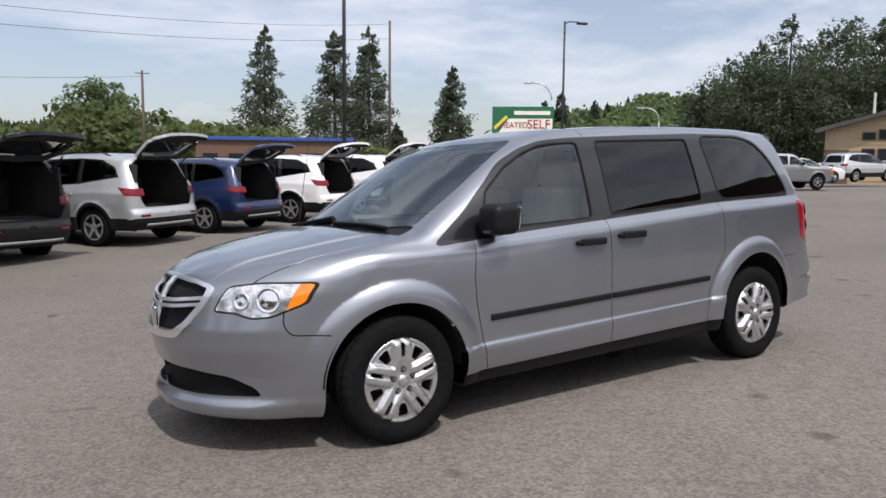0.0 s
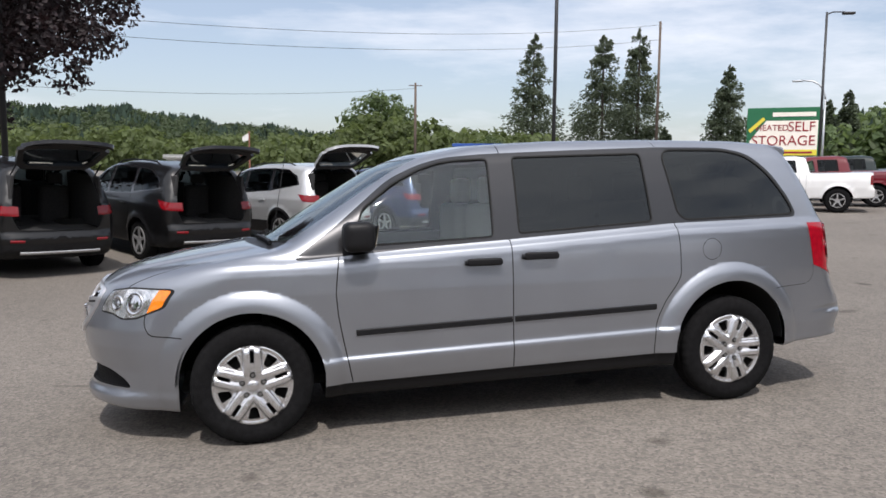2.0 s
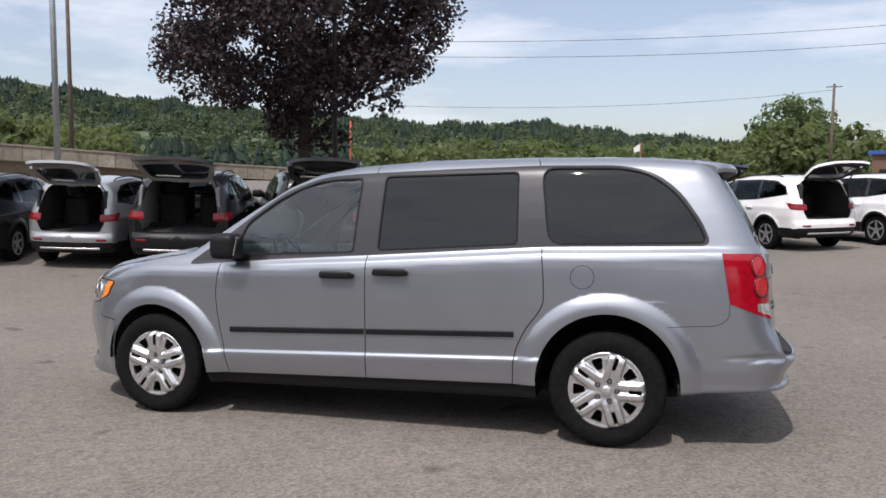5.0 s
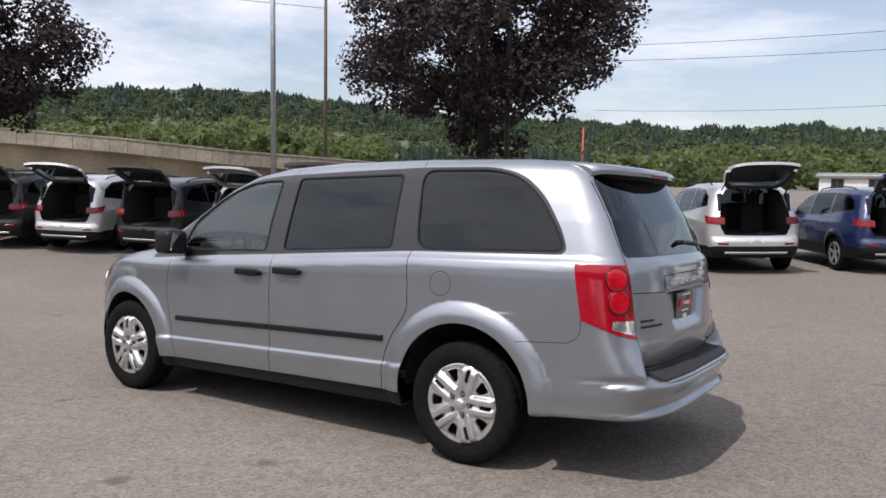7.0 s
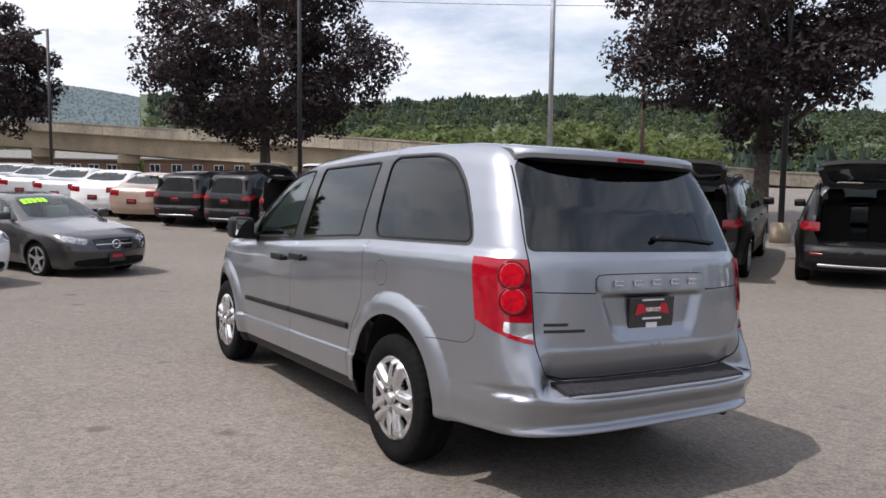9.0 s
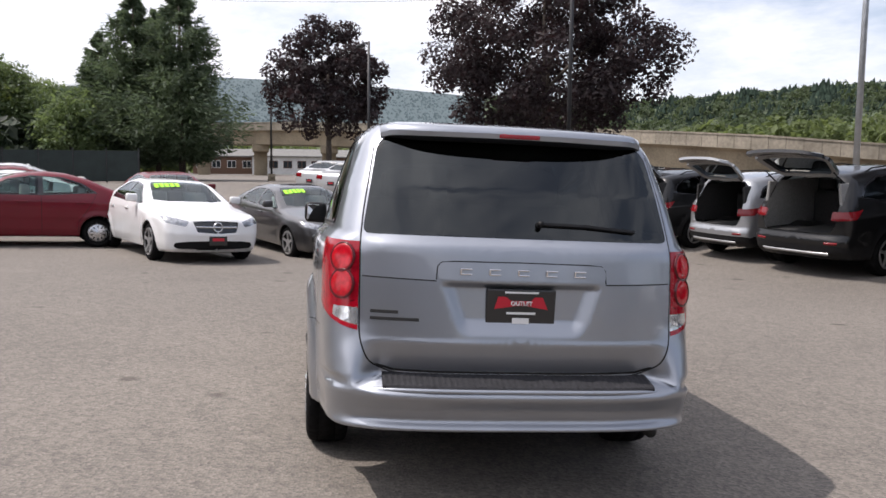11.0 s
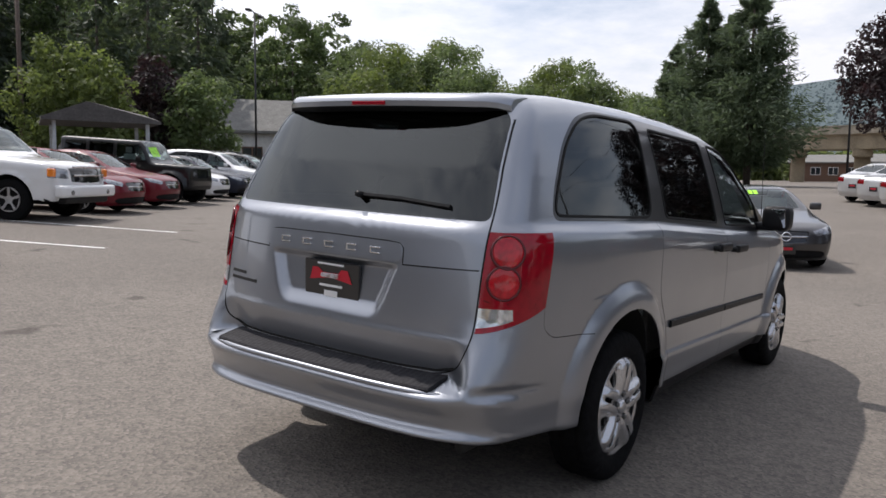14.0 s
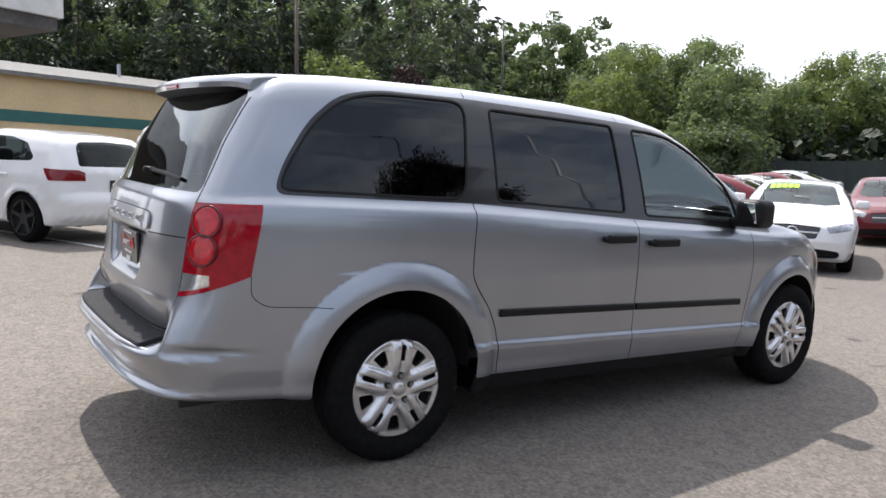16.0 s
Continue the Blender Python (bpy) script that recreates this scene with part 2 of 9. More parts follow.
def asphalt():
    m = material("asphalt", (0.1, 0.095, 0.09), 0.92)
    t = m.node_tree
    b = t.nodes["Principled BSDF"]
    tc = t.nodes.new("ShaderNodeTexCoord")
    def noise_node(scale, detail=3, rough=0.5):
        n = t.nodes.new("ShaderNodeTexNoise")
        n.inputs["Scale"].default_value, n.inputs["Detail"].default_value, n.inputs["Roughness"].default_value = scale, detail, rough
        t.links.new(tc.outputs["Object"], n.inputs["Vector"])
        return n
    def ramp_node(src, a, ca, bb, cb):
        r = t.nodes.new("ShaderNodeValToRGB")
        e = r.color_ramp.elements
        e[0].position, e[1].position = a, bb
        e[0].color, e[1].color = (*ca, 1), (*cb, 1)
        t.links.new(src, r.inputs[0])
        return r.outputs[0]
    def mixed(kind, fac, a, bb):
        x = t.nodes.new("ShaderNodeMixRGB")
        x.blend_type = kind
        if isinstance(fac, float):
            x.inputs[0].default_value = fac
        else:
            t.links.new(fac, x.inputs[0])
        t.links.new(a, x.inputs[1])
        t.links.new(bb, x.inputs[2])
        return x.outputs[0]
    # worn binder in large soft patches
    base = ramp_node(noise_node(0.22, 5, 0.6).outputs["Fac"], 0.3, (0.125, 0.112, 0.099), 0.7, (0.168, 0.151, 0.133))
    # pale and dark stones of the aggregate
    v = t.nodes.new("ShaderNodeTexVoronoi")
    v.inputs["Scale"].default_value = 62.0
    t.links.new(tc.outputs["Object"], v.inputs["Vector"])
    stone = ramp_node(v.outputs["Color"], 0.1, (0.55, 0.55, 0.55), 0.95, (1.5, 1.47, 1.42))
    base = mixed("MULTIPLY", 0.75, base, stone)
    base = mixed("MULTIPLY", 0.5, base, ramp_node(noise_node(9, 4, 0.7).outputs["Fac"], 0.35, (0.75, 0.75, 0.75), 0.65, (1.2, 1.2, 1.2)))
    # small dark drips of oil
    drips = ramp_node(noise_node(1.7, 2, 0.4).outputs["Fac"], 0.70, (1, 1, 1), 0.745, (0.5, 0.49, 0.47))
    base = mixed("MULTIPLY", 1.0, base, drips)
    t.links.new(base, b.inputs["Base Color"])
    bp = t.nodes.new("ShaderNodeBump")
    bp.inputs["Strength"].default_value, bp.inputs["Distance"].default_value = 0.7, 0.006
    t.links.new(v.outputs["Distance"], bp.inputs["Height"])
    t.links.new(bp.outputs["Normal"], b.inputs["Normal"])
    return m


M["asphalt"] = asphalt()
M["mirror"] = material("mirror_glass", (0.85, 0.87, 0.88), 0.02, 1.0)
M["pad"] = material("grey_step_pad", (0.028, 0.028, 0.031), 0.75, grain=0.3, grain_scale=60, bump=0.3, bump_scale=90, spec=0.15)
M["nut"] = material("wheel_nut", (0.22, 0.22, 0.22), 0.35, 0.8)
M["headliner"] = material("headliner", (0.62, 0.62, 0.59), 0.9, grain=0.1, grain_scale=60)
M["grass"] = material("rough_grass", (0.06, 0.085, 0.025), 0.95, grain=0.4, grain_scale=0.6, blotch=0.3, blotch_scale=0.05)


# ---- building helpers ----
def mesh_of(name, verts, faces, mats, normals=None, smooth=True):
    me = bpy.data.meshes.new(name)
    me.from_pydata([tuple(v) for v in verts], [], [tuple(f) for f in faces])
    for m in (mats if isinstance(mats, (list, tuple)) else [mats]):
        me.materials.append(m)
    if smooth and len(me.polygons):
        me.polygons.foreach_set("use_smooth", [True] * len(me.polygons))
    if normals is not None:
        me.normals_split_custom_set_from_vertices([tuple(n) for n in normals])
    me.update()
    return me


def part(name, bm, mat, parent=None, label="", m=None, smooth=False):
    """Links a bmesh, or a mesh, as one object under a thing or a part."""
    if isinstance(bm, bmesh.types.BMesh):
        me = bpy.data.meshes.new(name)
        bm.to_mesh(me)
        bm.free()
        me.materials.append(mat)
        if smooth:
            me.polygons.foreach_set("use_smooth", [True] * len(me.polygons))
    else:
        me = bm
    ob = new(name, me)
    if parent is not None:
        ob.parent = parent
    if m is not None:
        ob.matrix_basis = m
    if label:
        tagged(ob, label)
    return ob


def thing(name, m, label, category, group="", kind=""):
    ob = new(name)
    ob.matrix_basis = m
    return tagged(ob, label, category, group, kind)


def box(sx, sy, sz, bevel=0.0, at=(0, 0, 0), bm=None, rot=None, seg=2):
    """A box of those sizes about a middle, its edges rounded."""
    own = bm is None
    bm = bmesh.new() if own else bm
    r = bmesh.ops.create_cube(bm, size=1.0)
    vs = r["verts"]
    bmesh.ops.scale(bm, vec=(sx, sy, sz), verts=vs)
    if bevel:
        es = list({e for v in vs for e in v.link_edges})
        bv = bmesh.ops.bevel(bm, geom=es, offset=bevel, segments=seg, profile=0.6, affect="EDGES")
        vs = list({v for f in bv["faces"] for v in f.verts} | {v for v in vs if v.is_valid})
    if rot is not None:
        bmesh.ops.rotate(bm, cent=(0, 0, 0), matrix=rot.to_3x3() if len(rot) == 4 else rot, verts=vs)
    bmesh.ops.translate(bm, vec=at, verts=vs)
    return bm


def rod(a, b, r1, r2=None, seg=12, bm=None):
    """A tapered round bar from a to b."""
    a, b = Vector(a), Vector(b)
    r2 = r1 if r2 is None else r2
    bm = bmesh.new() if bm is None else bm
    d = b - a
    q = d.to_track_quat("Z", "Y").to_matrix().to_4x4()
    bmesh.ops.create_cone(bm, cap_ends=True, segments=seg, radius1=r1, radius2=r2, depth=d.length, matrix=Matrix.Translation((a + b) / 2) @ q)
    return bm


def tube(points, r, seg=6):
    """A round bar swept along a bent line."""
    bm = bmesh.new()
    pts = [Vector(p) for p in points]
    rings = []
    for i, p in enumerate(pts):
        d = (pts[min(i + 1, len(pts) - 1)] - pts[max(i - 1, 0)]).normalized()
        q = d.to_track_quat("Z", "Y")
        rings.append([bm.verts.new(p + q @ Vector((r * math.cos(2 * math.pi * k / seg), r * math.sin(2 * math.pi * k / seg), 0))) for k in range(seg)])
    for a, b in zip(rings, rings[1:]):
        for k in range(seg):
            bm.faces.new((a[k], a[(k + 1) % seg], b[(k + 1) % seg], b[k]))
    bm.faces.new(rings[0][::-1])
    bm.faces.new(rings[-1])
    return bm


def lathe(profile, seg=48, axis="Y"):
    """Turns a profile of (radius, along) about an axis."""
    verts, faces = [], []
    n = len(profile)
    for i in range(seg):
        c, s = math.cos(2 * math.pi * i / seg), math.sin(2 * math.pi * i / seg)
        for r, h in profile:
            verts.append((r * c, h, r * s) if axis == "Y" else (r * c, r * s, h))
    for i in range(seg):
        j = (i + 1) % seg
        for k in range(n - 1):
            faces.append((i * n + k, i * n + k + 1, j * n + k + 1, j * n + k))
    return verts, faces


def rise(x, y):
    """How far the ground stands above the plane of the lot, in the lot's own coordinates."""
    d = max(0.0, y - 3.0)
    e = max(0.0, -0.87 * x + 0.49 * y - 8.0)
    return 0.047 * d * d / (d + 2.0) + 0.075 * e * e / (e + 1.0)


def on_lot(x, y, turn=0.0):
    """A pose on the sloping lot."""
    s = (rise(x, y + 0.5) - rise(x, y - 0.5))
    tip = Matrix.Rotation(math.atan(s), 4, "X") @ Matrix.Rotation(-math.atan(rise(x + 0.5, y) - rise(x - 0.5, y)), 4, "Y")
    return LOT @ Matrix.Translation((x, y, rise(x, y))) @ tip @ Matrix.Rotation(radians(turn), 4, "Z")


def upright(x, y, turn=0.0, lift=0.0):
    """An upright pose with its foot on the ground."""
    p = LOT @ Vector((x, y, rise(x, y)))
    return Matrix.Translation((p.x, p.y, p.z + lift)) @ Matrix.Rotation(radians(turn), 4, "Z")


def words(text, size, mat, parent, m, label=""):
    c = bpy.data.curves.new("lettering", "FONT")
    c.body, c.size, c.extrude = text, size, 0.012
    c.align_x, c.align_y = "CENTER", "CENTER"
    tmp = bpy.data.objects.new("lettering", c)
    scene.collection.objects.link(tmp)
    me = bpy.data.meshes.new_from_object(tmp.evaluated_get(bpy.context.evaluated_depsgraph_get()))
    bpy.data.objects.remove(tmp)
    me.materials.clear()
    me.materials.append(mat)
    ob = part("lettering", me, None, parent, label, m)
    return ob


TEXT = Matrix.Rotation(math.pi / 2, 4, "X")

# ---- car bodies: one smooth shell, split into panels along outlines ----
from mathutils.geometry import delaunay_2d_cdt


def curve(points, soft):
    """A smooth curve through the given points (a, b)."""
    a = np.array([p[0] for p in points], float)
    b = np.array([p[1] for p in points], float)
    lo, hi = a[0] - 1.0, a[-1] + 1.0
    xs = np.linspace(lo, hi, 1600)
    ys = np.interp(xs, a, b)
    k = max(1, int(soft / (xs[1] - xs[0])))
    ker = np.ones(k) / k
    for _ in range(2):
        ys = np.convolve(np.pad(ys, (k, k), "edge"), ker, "same")[k:-k]
    return lambda v: np.interp(v, xs, ys)


def smax(a, b, k):
    h = np.maximum(k - np.abs(a - b), 0.0) / k
    return np.maximum(a, b) + h * h * k * 0.25


def inside(px, py, poly):
    """Which points lie in a polygon."""
    r = np.zeros(len(px), bool)
    n = len(poly)
    for i in range(n):
        x1, y1 = poly[i]
        x2, y2 = poly[(i + 1) % n]
        if y1 == y2:
            continue
        c = (y1 > py) != (y2 > py)
        r ^= c & (px < (x2 - x1) * (py - y1) / (y2 - y1) + x1)
    return r


def near(px, py, line, half):
    """Which points lie within half of a polyline."""
    r = np.zeros(len(px), bool)
    for (x1, y1), (x2, y2) in zip(line, line[1:]):
        dx, dy = x2 - x1, y2 - y1
        t = np.clip(((px - x1) * dx + (py - y1) * dy) / (dx * dx + dy * dy + 1e-12), 0, 1)
        r |= (px - x1 - t * dx) ** 2 + (py - y1 - t * dy) ** 2 < half * half
    return r


def dense(line, step, closed=False):
    line = list(line) + ([line[0]] if closed else [])
    res = []
    for (x1, y1), (x2, y2) in zip(line, line[1:]):
        n = max(1, int(math.hypot(x2 - x1, y2 - y1) / step))
        res += [(x1 + (x2 - x1) * i / n, y1 + (y2 - y1) * i / n) for i in range(n)]
    res.append(line[-1])
    return res


def rounded(poly, r, closed=True, seg=4):
    """The corners of an outline, cut round."""
    res, n = [], len(poly)
    for i in range(n):
        if not closed and i in (0, n - 1):
            res.append(poly[i])
            continue
        p, a, b = Vector(poly[i]), Vector(poly[i - 1]), Vector(poly[(i + 1) % n])
        k = min(r, (a - p).length * 0.45, (b - p).length * 0.45)
        u, v = p + (a - p).normalized() * k, p + (b - p).normalized() * k
        for j in range(seg + 1):
            t = j / seg
            res.append(tuple(u * (1 - t) ** 2 + p * (2 * t * (1 - t)) + v * t * t))
    return res


def offset_line(line, d):
    res = []
    for i, p in enumerate(line):
        a, b = line[max(0, i - 1)], line[min(len(line) - 1, i + 1)]
        dx, dy = b[0] - a[0], b[1] - a[1]
        k = math.hypot(dx, dy) + 1e-9
        res.append((p[0] - dy / k * d, p[1] + dx / k * d))
    return res


class Shell:
    """The outer skin of a car about its middle line. The nose points to -x; half the width is given."""

    def __init__(self, top, front, rear, side, bottom, ends, mid=0.62, lag=0.2, crown=0.05, nose=(0.8, 2.5), tail=(0.29, 4.0),
                 taper=(-1.2, 0.17, 1.2, 0.075), flares=(), soft_top=0.05, k_roof=0.12, k_front=0.07, k_rear=0.09, dent=None, rear_corner=None, side_ends=None, climb=None, ridge=None, soft_side=0.03, soft_rear=0.02, flare=(0.13, 0.11), k_nose=None, bulged=False):
        self.side_ends = None if side_ends is None else curve(side_ends, soft_side)
        self.climb, self.ridge, self.flare, self.k_nose, self.bulged = climb, ridge, flare, k_nose, bulged
        self.dent = dent
        self.rear_corner = None if rear_corner is None else curve(rear_corner, 0.03)
        self.top, self.front, self.rear = curve(top, soft_top), curve(front, 0.02), curve(rear, soft_rear)
        self.side, self.bottom = curve(side, soft_side), curve(bottom, 0.1)
        self.xa, self.xb, self.mid = ends[0], ends[1], mid
        self.lag, self.crown, self.nose, self.tail, self.taper = lag, crown, nose, tail, taper
        self.flares, self.k = flares, (k_roof, k_front, k_rear)
        self.cap = 1.0

    def f(self, x, y, z):
        y = np.abs(y)
        xs = x - self.lag * y * y
        slope = (self.top(xs + 0.02) - self.top(xs - 0.02)) / 0.04
        lift = 0.0 if self.ridge is None else self.ridge(x, y)
        a = (z - self.top(xs) - lift + self.crown * y * y) / np.sqrt(1 + slope * slope)
        x0, c0, x1, c1 = self.taper
        zs = z if self.climb is None else z - self.climb(x, z)
        w, ws = self.side(zs), (self.side(zs + 0.02) - self.side(zs - 0.02)) / 0.04
        if self.side_ends is not None:
            k = np.clip((np.abs(x) - 1.25) / 0.3, 0, 1)
            w = w * (1 - k) + self.side_ends(zs) * k
            ws = ws * (1 - k)
        w = w - c0 * np.maximum(0, x0 - x) ** 2 - c1 * np.maximum(0, x - x1) ** 2
        for fx, fz, fr, amount in self.flares:
            d = np.hypot(x - fx, z - fz)
            s = np.clip((fr + self.flare[0] - d) / self.flare[1], 0, 1)
            w = w + amount * (s * (2 - s) if self.bulged else s * s * (3 - 2 * s))
        b = (y - w) / np.sqrt(1 + ws * ws)
        kf, pf = self.nose
        c = (self.front(z) + kf * y ** pf - x) / np.sqrt(1 + (kf * pf * y ** (pf - 1)) ** 2)
        kr, pr = self.tail
        rs = (self.rear(z + 0.02) - self.rear(z - 0.02)) / 0.04
        dent = 0.0 if self.dent is None else self.dent(y, z)
        edge = self.rear(z)
        if self.rear_corner is not None:
            k = np.clip((y - 0.60) / 0.15, 0, 1)
            k = k * k * (3 - 2 * k)
            edge = edge * (1 - k) + self.rear_corner(z) * k
        d = (x - edge + kr * y ** pr + dent) / np.sqrt(1 + (kr * pr * y ** (pr - 1)) ** 2 + rs * rs)
        r = smax(a, b, self.k[0] if self.k_nose is None else np.interp(x, [-1.5, -0.95], [self.k_nose, self.k[0]]))
        r = smax(r, c, self.k[1])
        r = smax(r, d, self.k[2])
        return smax(r, self.bottom(x) - z, 0.03)

    def root(self, p, d, lo, hi):
        lo, hi = np.full(len(p), lo), np.full(len(p), hi)
        for _ in range(34):
            m = (lo + hi) / 2
            q = p + d * m[:, None]
            out_ = self.f(q[:, 0], q[:, 1], q[:, 2]) > 0
            hi, lo = np.where(out_, m, hi), np.where(out_, lo, m)
        return p + d * ((lo + hi) / 2)[:, None]

    def point(self, u, v):
        u, v = np.asarray(u, float), np.asarray(v, float)
        n = self.xb - self.xa
        th = np.clip(-u, 0, 1) * math.pi / 2 - np.clip(u - n, 0, 1) * math.pi / 2
        c = np.stack([self.xa + np.clip(u, 0, n), 0 * u, 0 * u + self.mid], 1)
        d = np.stack([-np.sin(th), np.cos(th) * np.sin(v), np.cos(th) * np.cos(v)], 1)
        return self.root(c, d, 0.02, 4.5)

    def uv(self, p):
        x, y, z = p[:, 0], p[:, 1], p[:, 2] - self.mid
        n = self.xb - self.xa
        r = np.hypot(y, z)
        v = np.arctan2(np.abs(y), z)
        u = np.where(x < self.xa, -np.arctan2(self.xa - x, r) / (math.pi / 2), np.where(x > self.xb, n + np.arctan2(x - self.xb, r) / (math.pi / 2), x - self.xa))
        return u, v

    def normal(self, p):
        e = 0.004
        g = []
        for k in range(3):
            d = np.zeros(3)
            d[k] = e
            a, b = p + d, p - d
            g.append(self.f(*a.T) - self.f(*b.T))
        g = np.stack(g, 1)
        return g / (np.linalg.norm(g, axis=1)[:, None] + 1e-12)

    def lay(self, view, line):
        """The 3D points of a flat outline laid on the skin from the side, the front, the rear or above."""
        a = np.array(line, float)
        z0 = np.zeros(len(a))
        if view == "side":
            return self.root(np.stack([a[:, 0], z0, a[:, 1]], 1), np.tile([0.0, 1.0, 0.0], (len(a), 1)), 0.0, 1.6)
        if view == "front":
            return self.root(np.stack([z0 + self.xa, a[:, 0], a[:, 1]], 1), np.tile([-1.0, 0.0, 0.0], (len(a), 1)), 0.0, 3.0)
        if view == "rear":
            return self.root(np.stack([z0 + self.xb, a[:, 0], a[:, 1]], 1), np.tile([1.0, 0.0, 0.0], (len(a), 1)), 0.0, 3.0)
        return self.root(np.stack([a[:, 0], a[:, 1], z0 + self.mid], 1), np.tile([0.0, 0.0, 1.0], (len(a), 1)), 0.0, 2.5)

    def split(self, lines, regions, step):
        """Cuts one half of the skin along the lines; gives points, normals and triangles of each region."""
        n = self.xb - self.xa
        us = np.concatenate([np.arange(-1, 0, step), np.arange(0, n, step), np.linspace(n, n + 1, int(1 / step) + 1)])
        vs = np.linspace(0, math.pi, int(math.pi / step) + 2)
        uu, vv = np.meshgrid(us, vs, indexing="ij")
        pts = [Vector((a, b)) for a, b in zip(uu.ravel(), vv.ravel())]
        edges = []
        for view, line, closed in lines:
            u, v = self.uv(self.lay(view, dense(line, step * 0.8, closed)))
            k = len(pts)
            pts += [Vector((a, b)) for a, b in zip(u, v)]
            edges += [(k + i, k + i + 1) for i in range(len(u) - 1)]
        ov, _, of, _, _, _ = delaunay_2d_cdt(pts, edges, [], 0, 1e-5)
        uvs = np.array([tuple(v) for v in ov])
        p = self.point(uvs[:, 0], uvs[:, 1])
        p[:, 1] = np.maximum(p[:, 1], 0)
        nn = self.normal(p + [0, 1e-4, 0])
        tri = np.array([tuple(f) for f in of if len(f) == 3])
        c = p[tri].mean(1)
        left = np.ones(len(tri), bool)
        res = {}
        for name, test in regions:
            hit_ = left & test(c[:, 0], c[:, 1], c[:, 2])
            left &= ~hit_
            res[name] = tri[hit_]
        res["body"] = tri[left]
        return {k: self.gather(p, nn, t) for k, t in res.items()}

    @staticmethod
    def gather(p, nn, tri):
        if len(tri) == 0:
            return np.zeros((0, 3)), np.zeros((0, 3)), tri
        ids, inv = np.unique(tri, return_inverse=True)
        t = inv.reshape(tri.shape)
        q, m = p[ids], nn[ids]
        a, b, c = q[t[:, 0]], q[t[:, 1]], q[t[:, 2]]
        fn = np.cross(b - a, c - a)
        keep = np.linalg.norm(fn, axis=1) > 1e-9
        flip = (fn * m[t[:, 0]]).sum(1) < 0
        t[flip] = t[flip][:, ::-1]
        return q, m, t[keep]


def pieces(half):
    """The separate pieces of a region."""
    q, m, t = half
    lab = np.arange(len(q))
    while True:
        low = lab[t].min(axis=1)
        was = lab.copy()
        for k in range(3):
            np.minimum.at(lab, t[:, k], low)
        lab = lab[lab]
        if (lab == was).all():
            break
    own = lab[t[:, 0]]
    return [Shell.gather(q, m, t[own == i]) for i in np.unique(own) if (own == i).sum() > 5]


def panel(name, half, mat, sides=(1, -1), sink=0.0, skirt=0.012):
    """A mesh from a region of a half skin, for one side or both, with edges that turn inwards."""
    V, N, F = [], [], []
    q, m, t = half
    for s in sides:
        k = len(V)
        sc = np.array([1, s, 1])
        qq, mm = (q - m * sink) * sc, m * sc
        V += qq.tolist()
        N += mm.tolist()
        tt = t if s > 0 else t[:, ::-1]
        F += (tt + k).tolist()
        if skirt:
            count = {}
            for f in tt.tolist():
                for a, b in ((f[0], f[1]), (f[1], f[2]), (f[2], f[0])):
                    count[(a, b)] = 1
            ring, made = [e for e in count if (e[1], e[0]) not in count and not (abs(qq[e[0]][1]) < 1e-3 and abs(qq[e[1]][1]) < 1e-3)], {}
            for a, b in ring:
                for i in (a, b):
                    if i not in made:
                        made[i] = (len(V), len(V) + 1)
                        V.append(qq[i].tolist())
                        V.append((qq[i] - mm[i] * skirt).tolist())
                        N.append(mm[i].tolist())
                        N.append(mm[i].tolist())
                (a0, a1), (b0, b1) = made[a], made[b]
                F.append((b0, a0, a1, b1))
    return mesh_of(name, V, F, mat, N)

# ---- the minivan ----
HUBS = ((-1.539, 0.355, 0.41), (1.539, 0.385, 0.42))
def plate_dent(y, z):
    """The hollow of the tailgate in which the plate sits."""
    s = lambda v: np.clip(v, 0, 1) ** 2 * (3 - 2 * np.clip(v, 0, 1))
    wide = 0.285 + 0.085 * np.clip((z - 0.78) / 0.22, 0, 1)
    return 0.032 * s((wide - y) / 0.07) * s((z - 0.765) / 0.08) * s((1.006 - z) / 0.030)


def belt_climb(x, z):
    """How far the shoulder and the lower crease of the doors stand above their height at the middle of the car."""
    s = lambda v: np.clip(v, 0, 1) ** 2 * (3 - 2 * np.clip(v, 0, 1))
    belt = np.interp(x, [-1.35, 0.02, 1.15, 2.1], [-0.062, 0.0, 0.066, 0.080])
    return belt * s((z - 0.84) / 0.20) + 0.024 * np.clip(x, -1.2, 1.2) * s((z - 0.36) / 0.06) * s((0.66 - z) / 0.08)


def hood_ridge(x, y):
    """The raised middle of the hood, which narrows towards the nose."""
    s = lambda v: np.clip(v, 0, 1) ** 2 * (3 - 2 * np.clip(v, 0, 1))
    edge = np.interp(x, [-2.45, -1.5], [0.40, 0.60])
    return 0.016 * s((edge - y) / 0.028) * s((-1.46 - x) / 0.12) * s((x + 2.50) / 0.25)


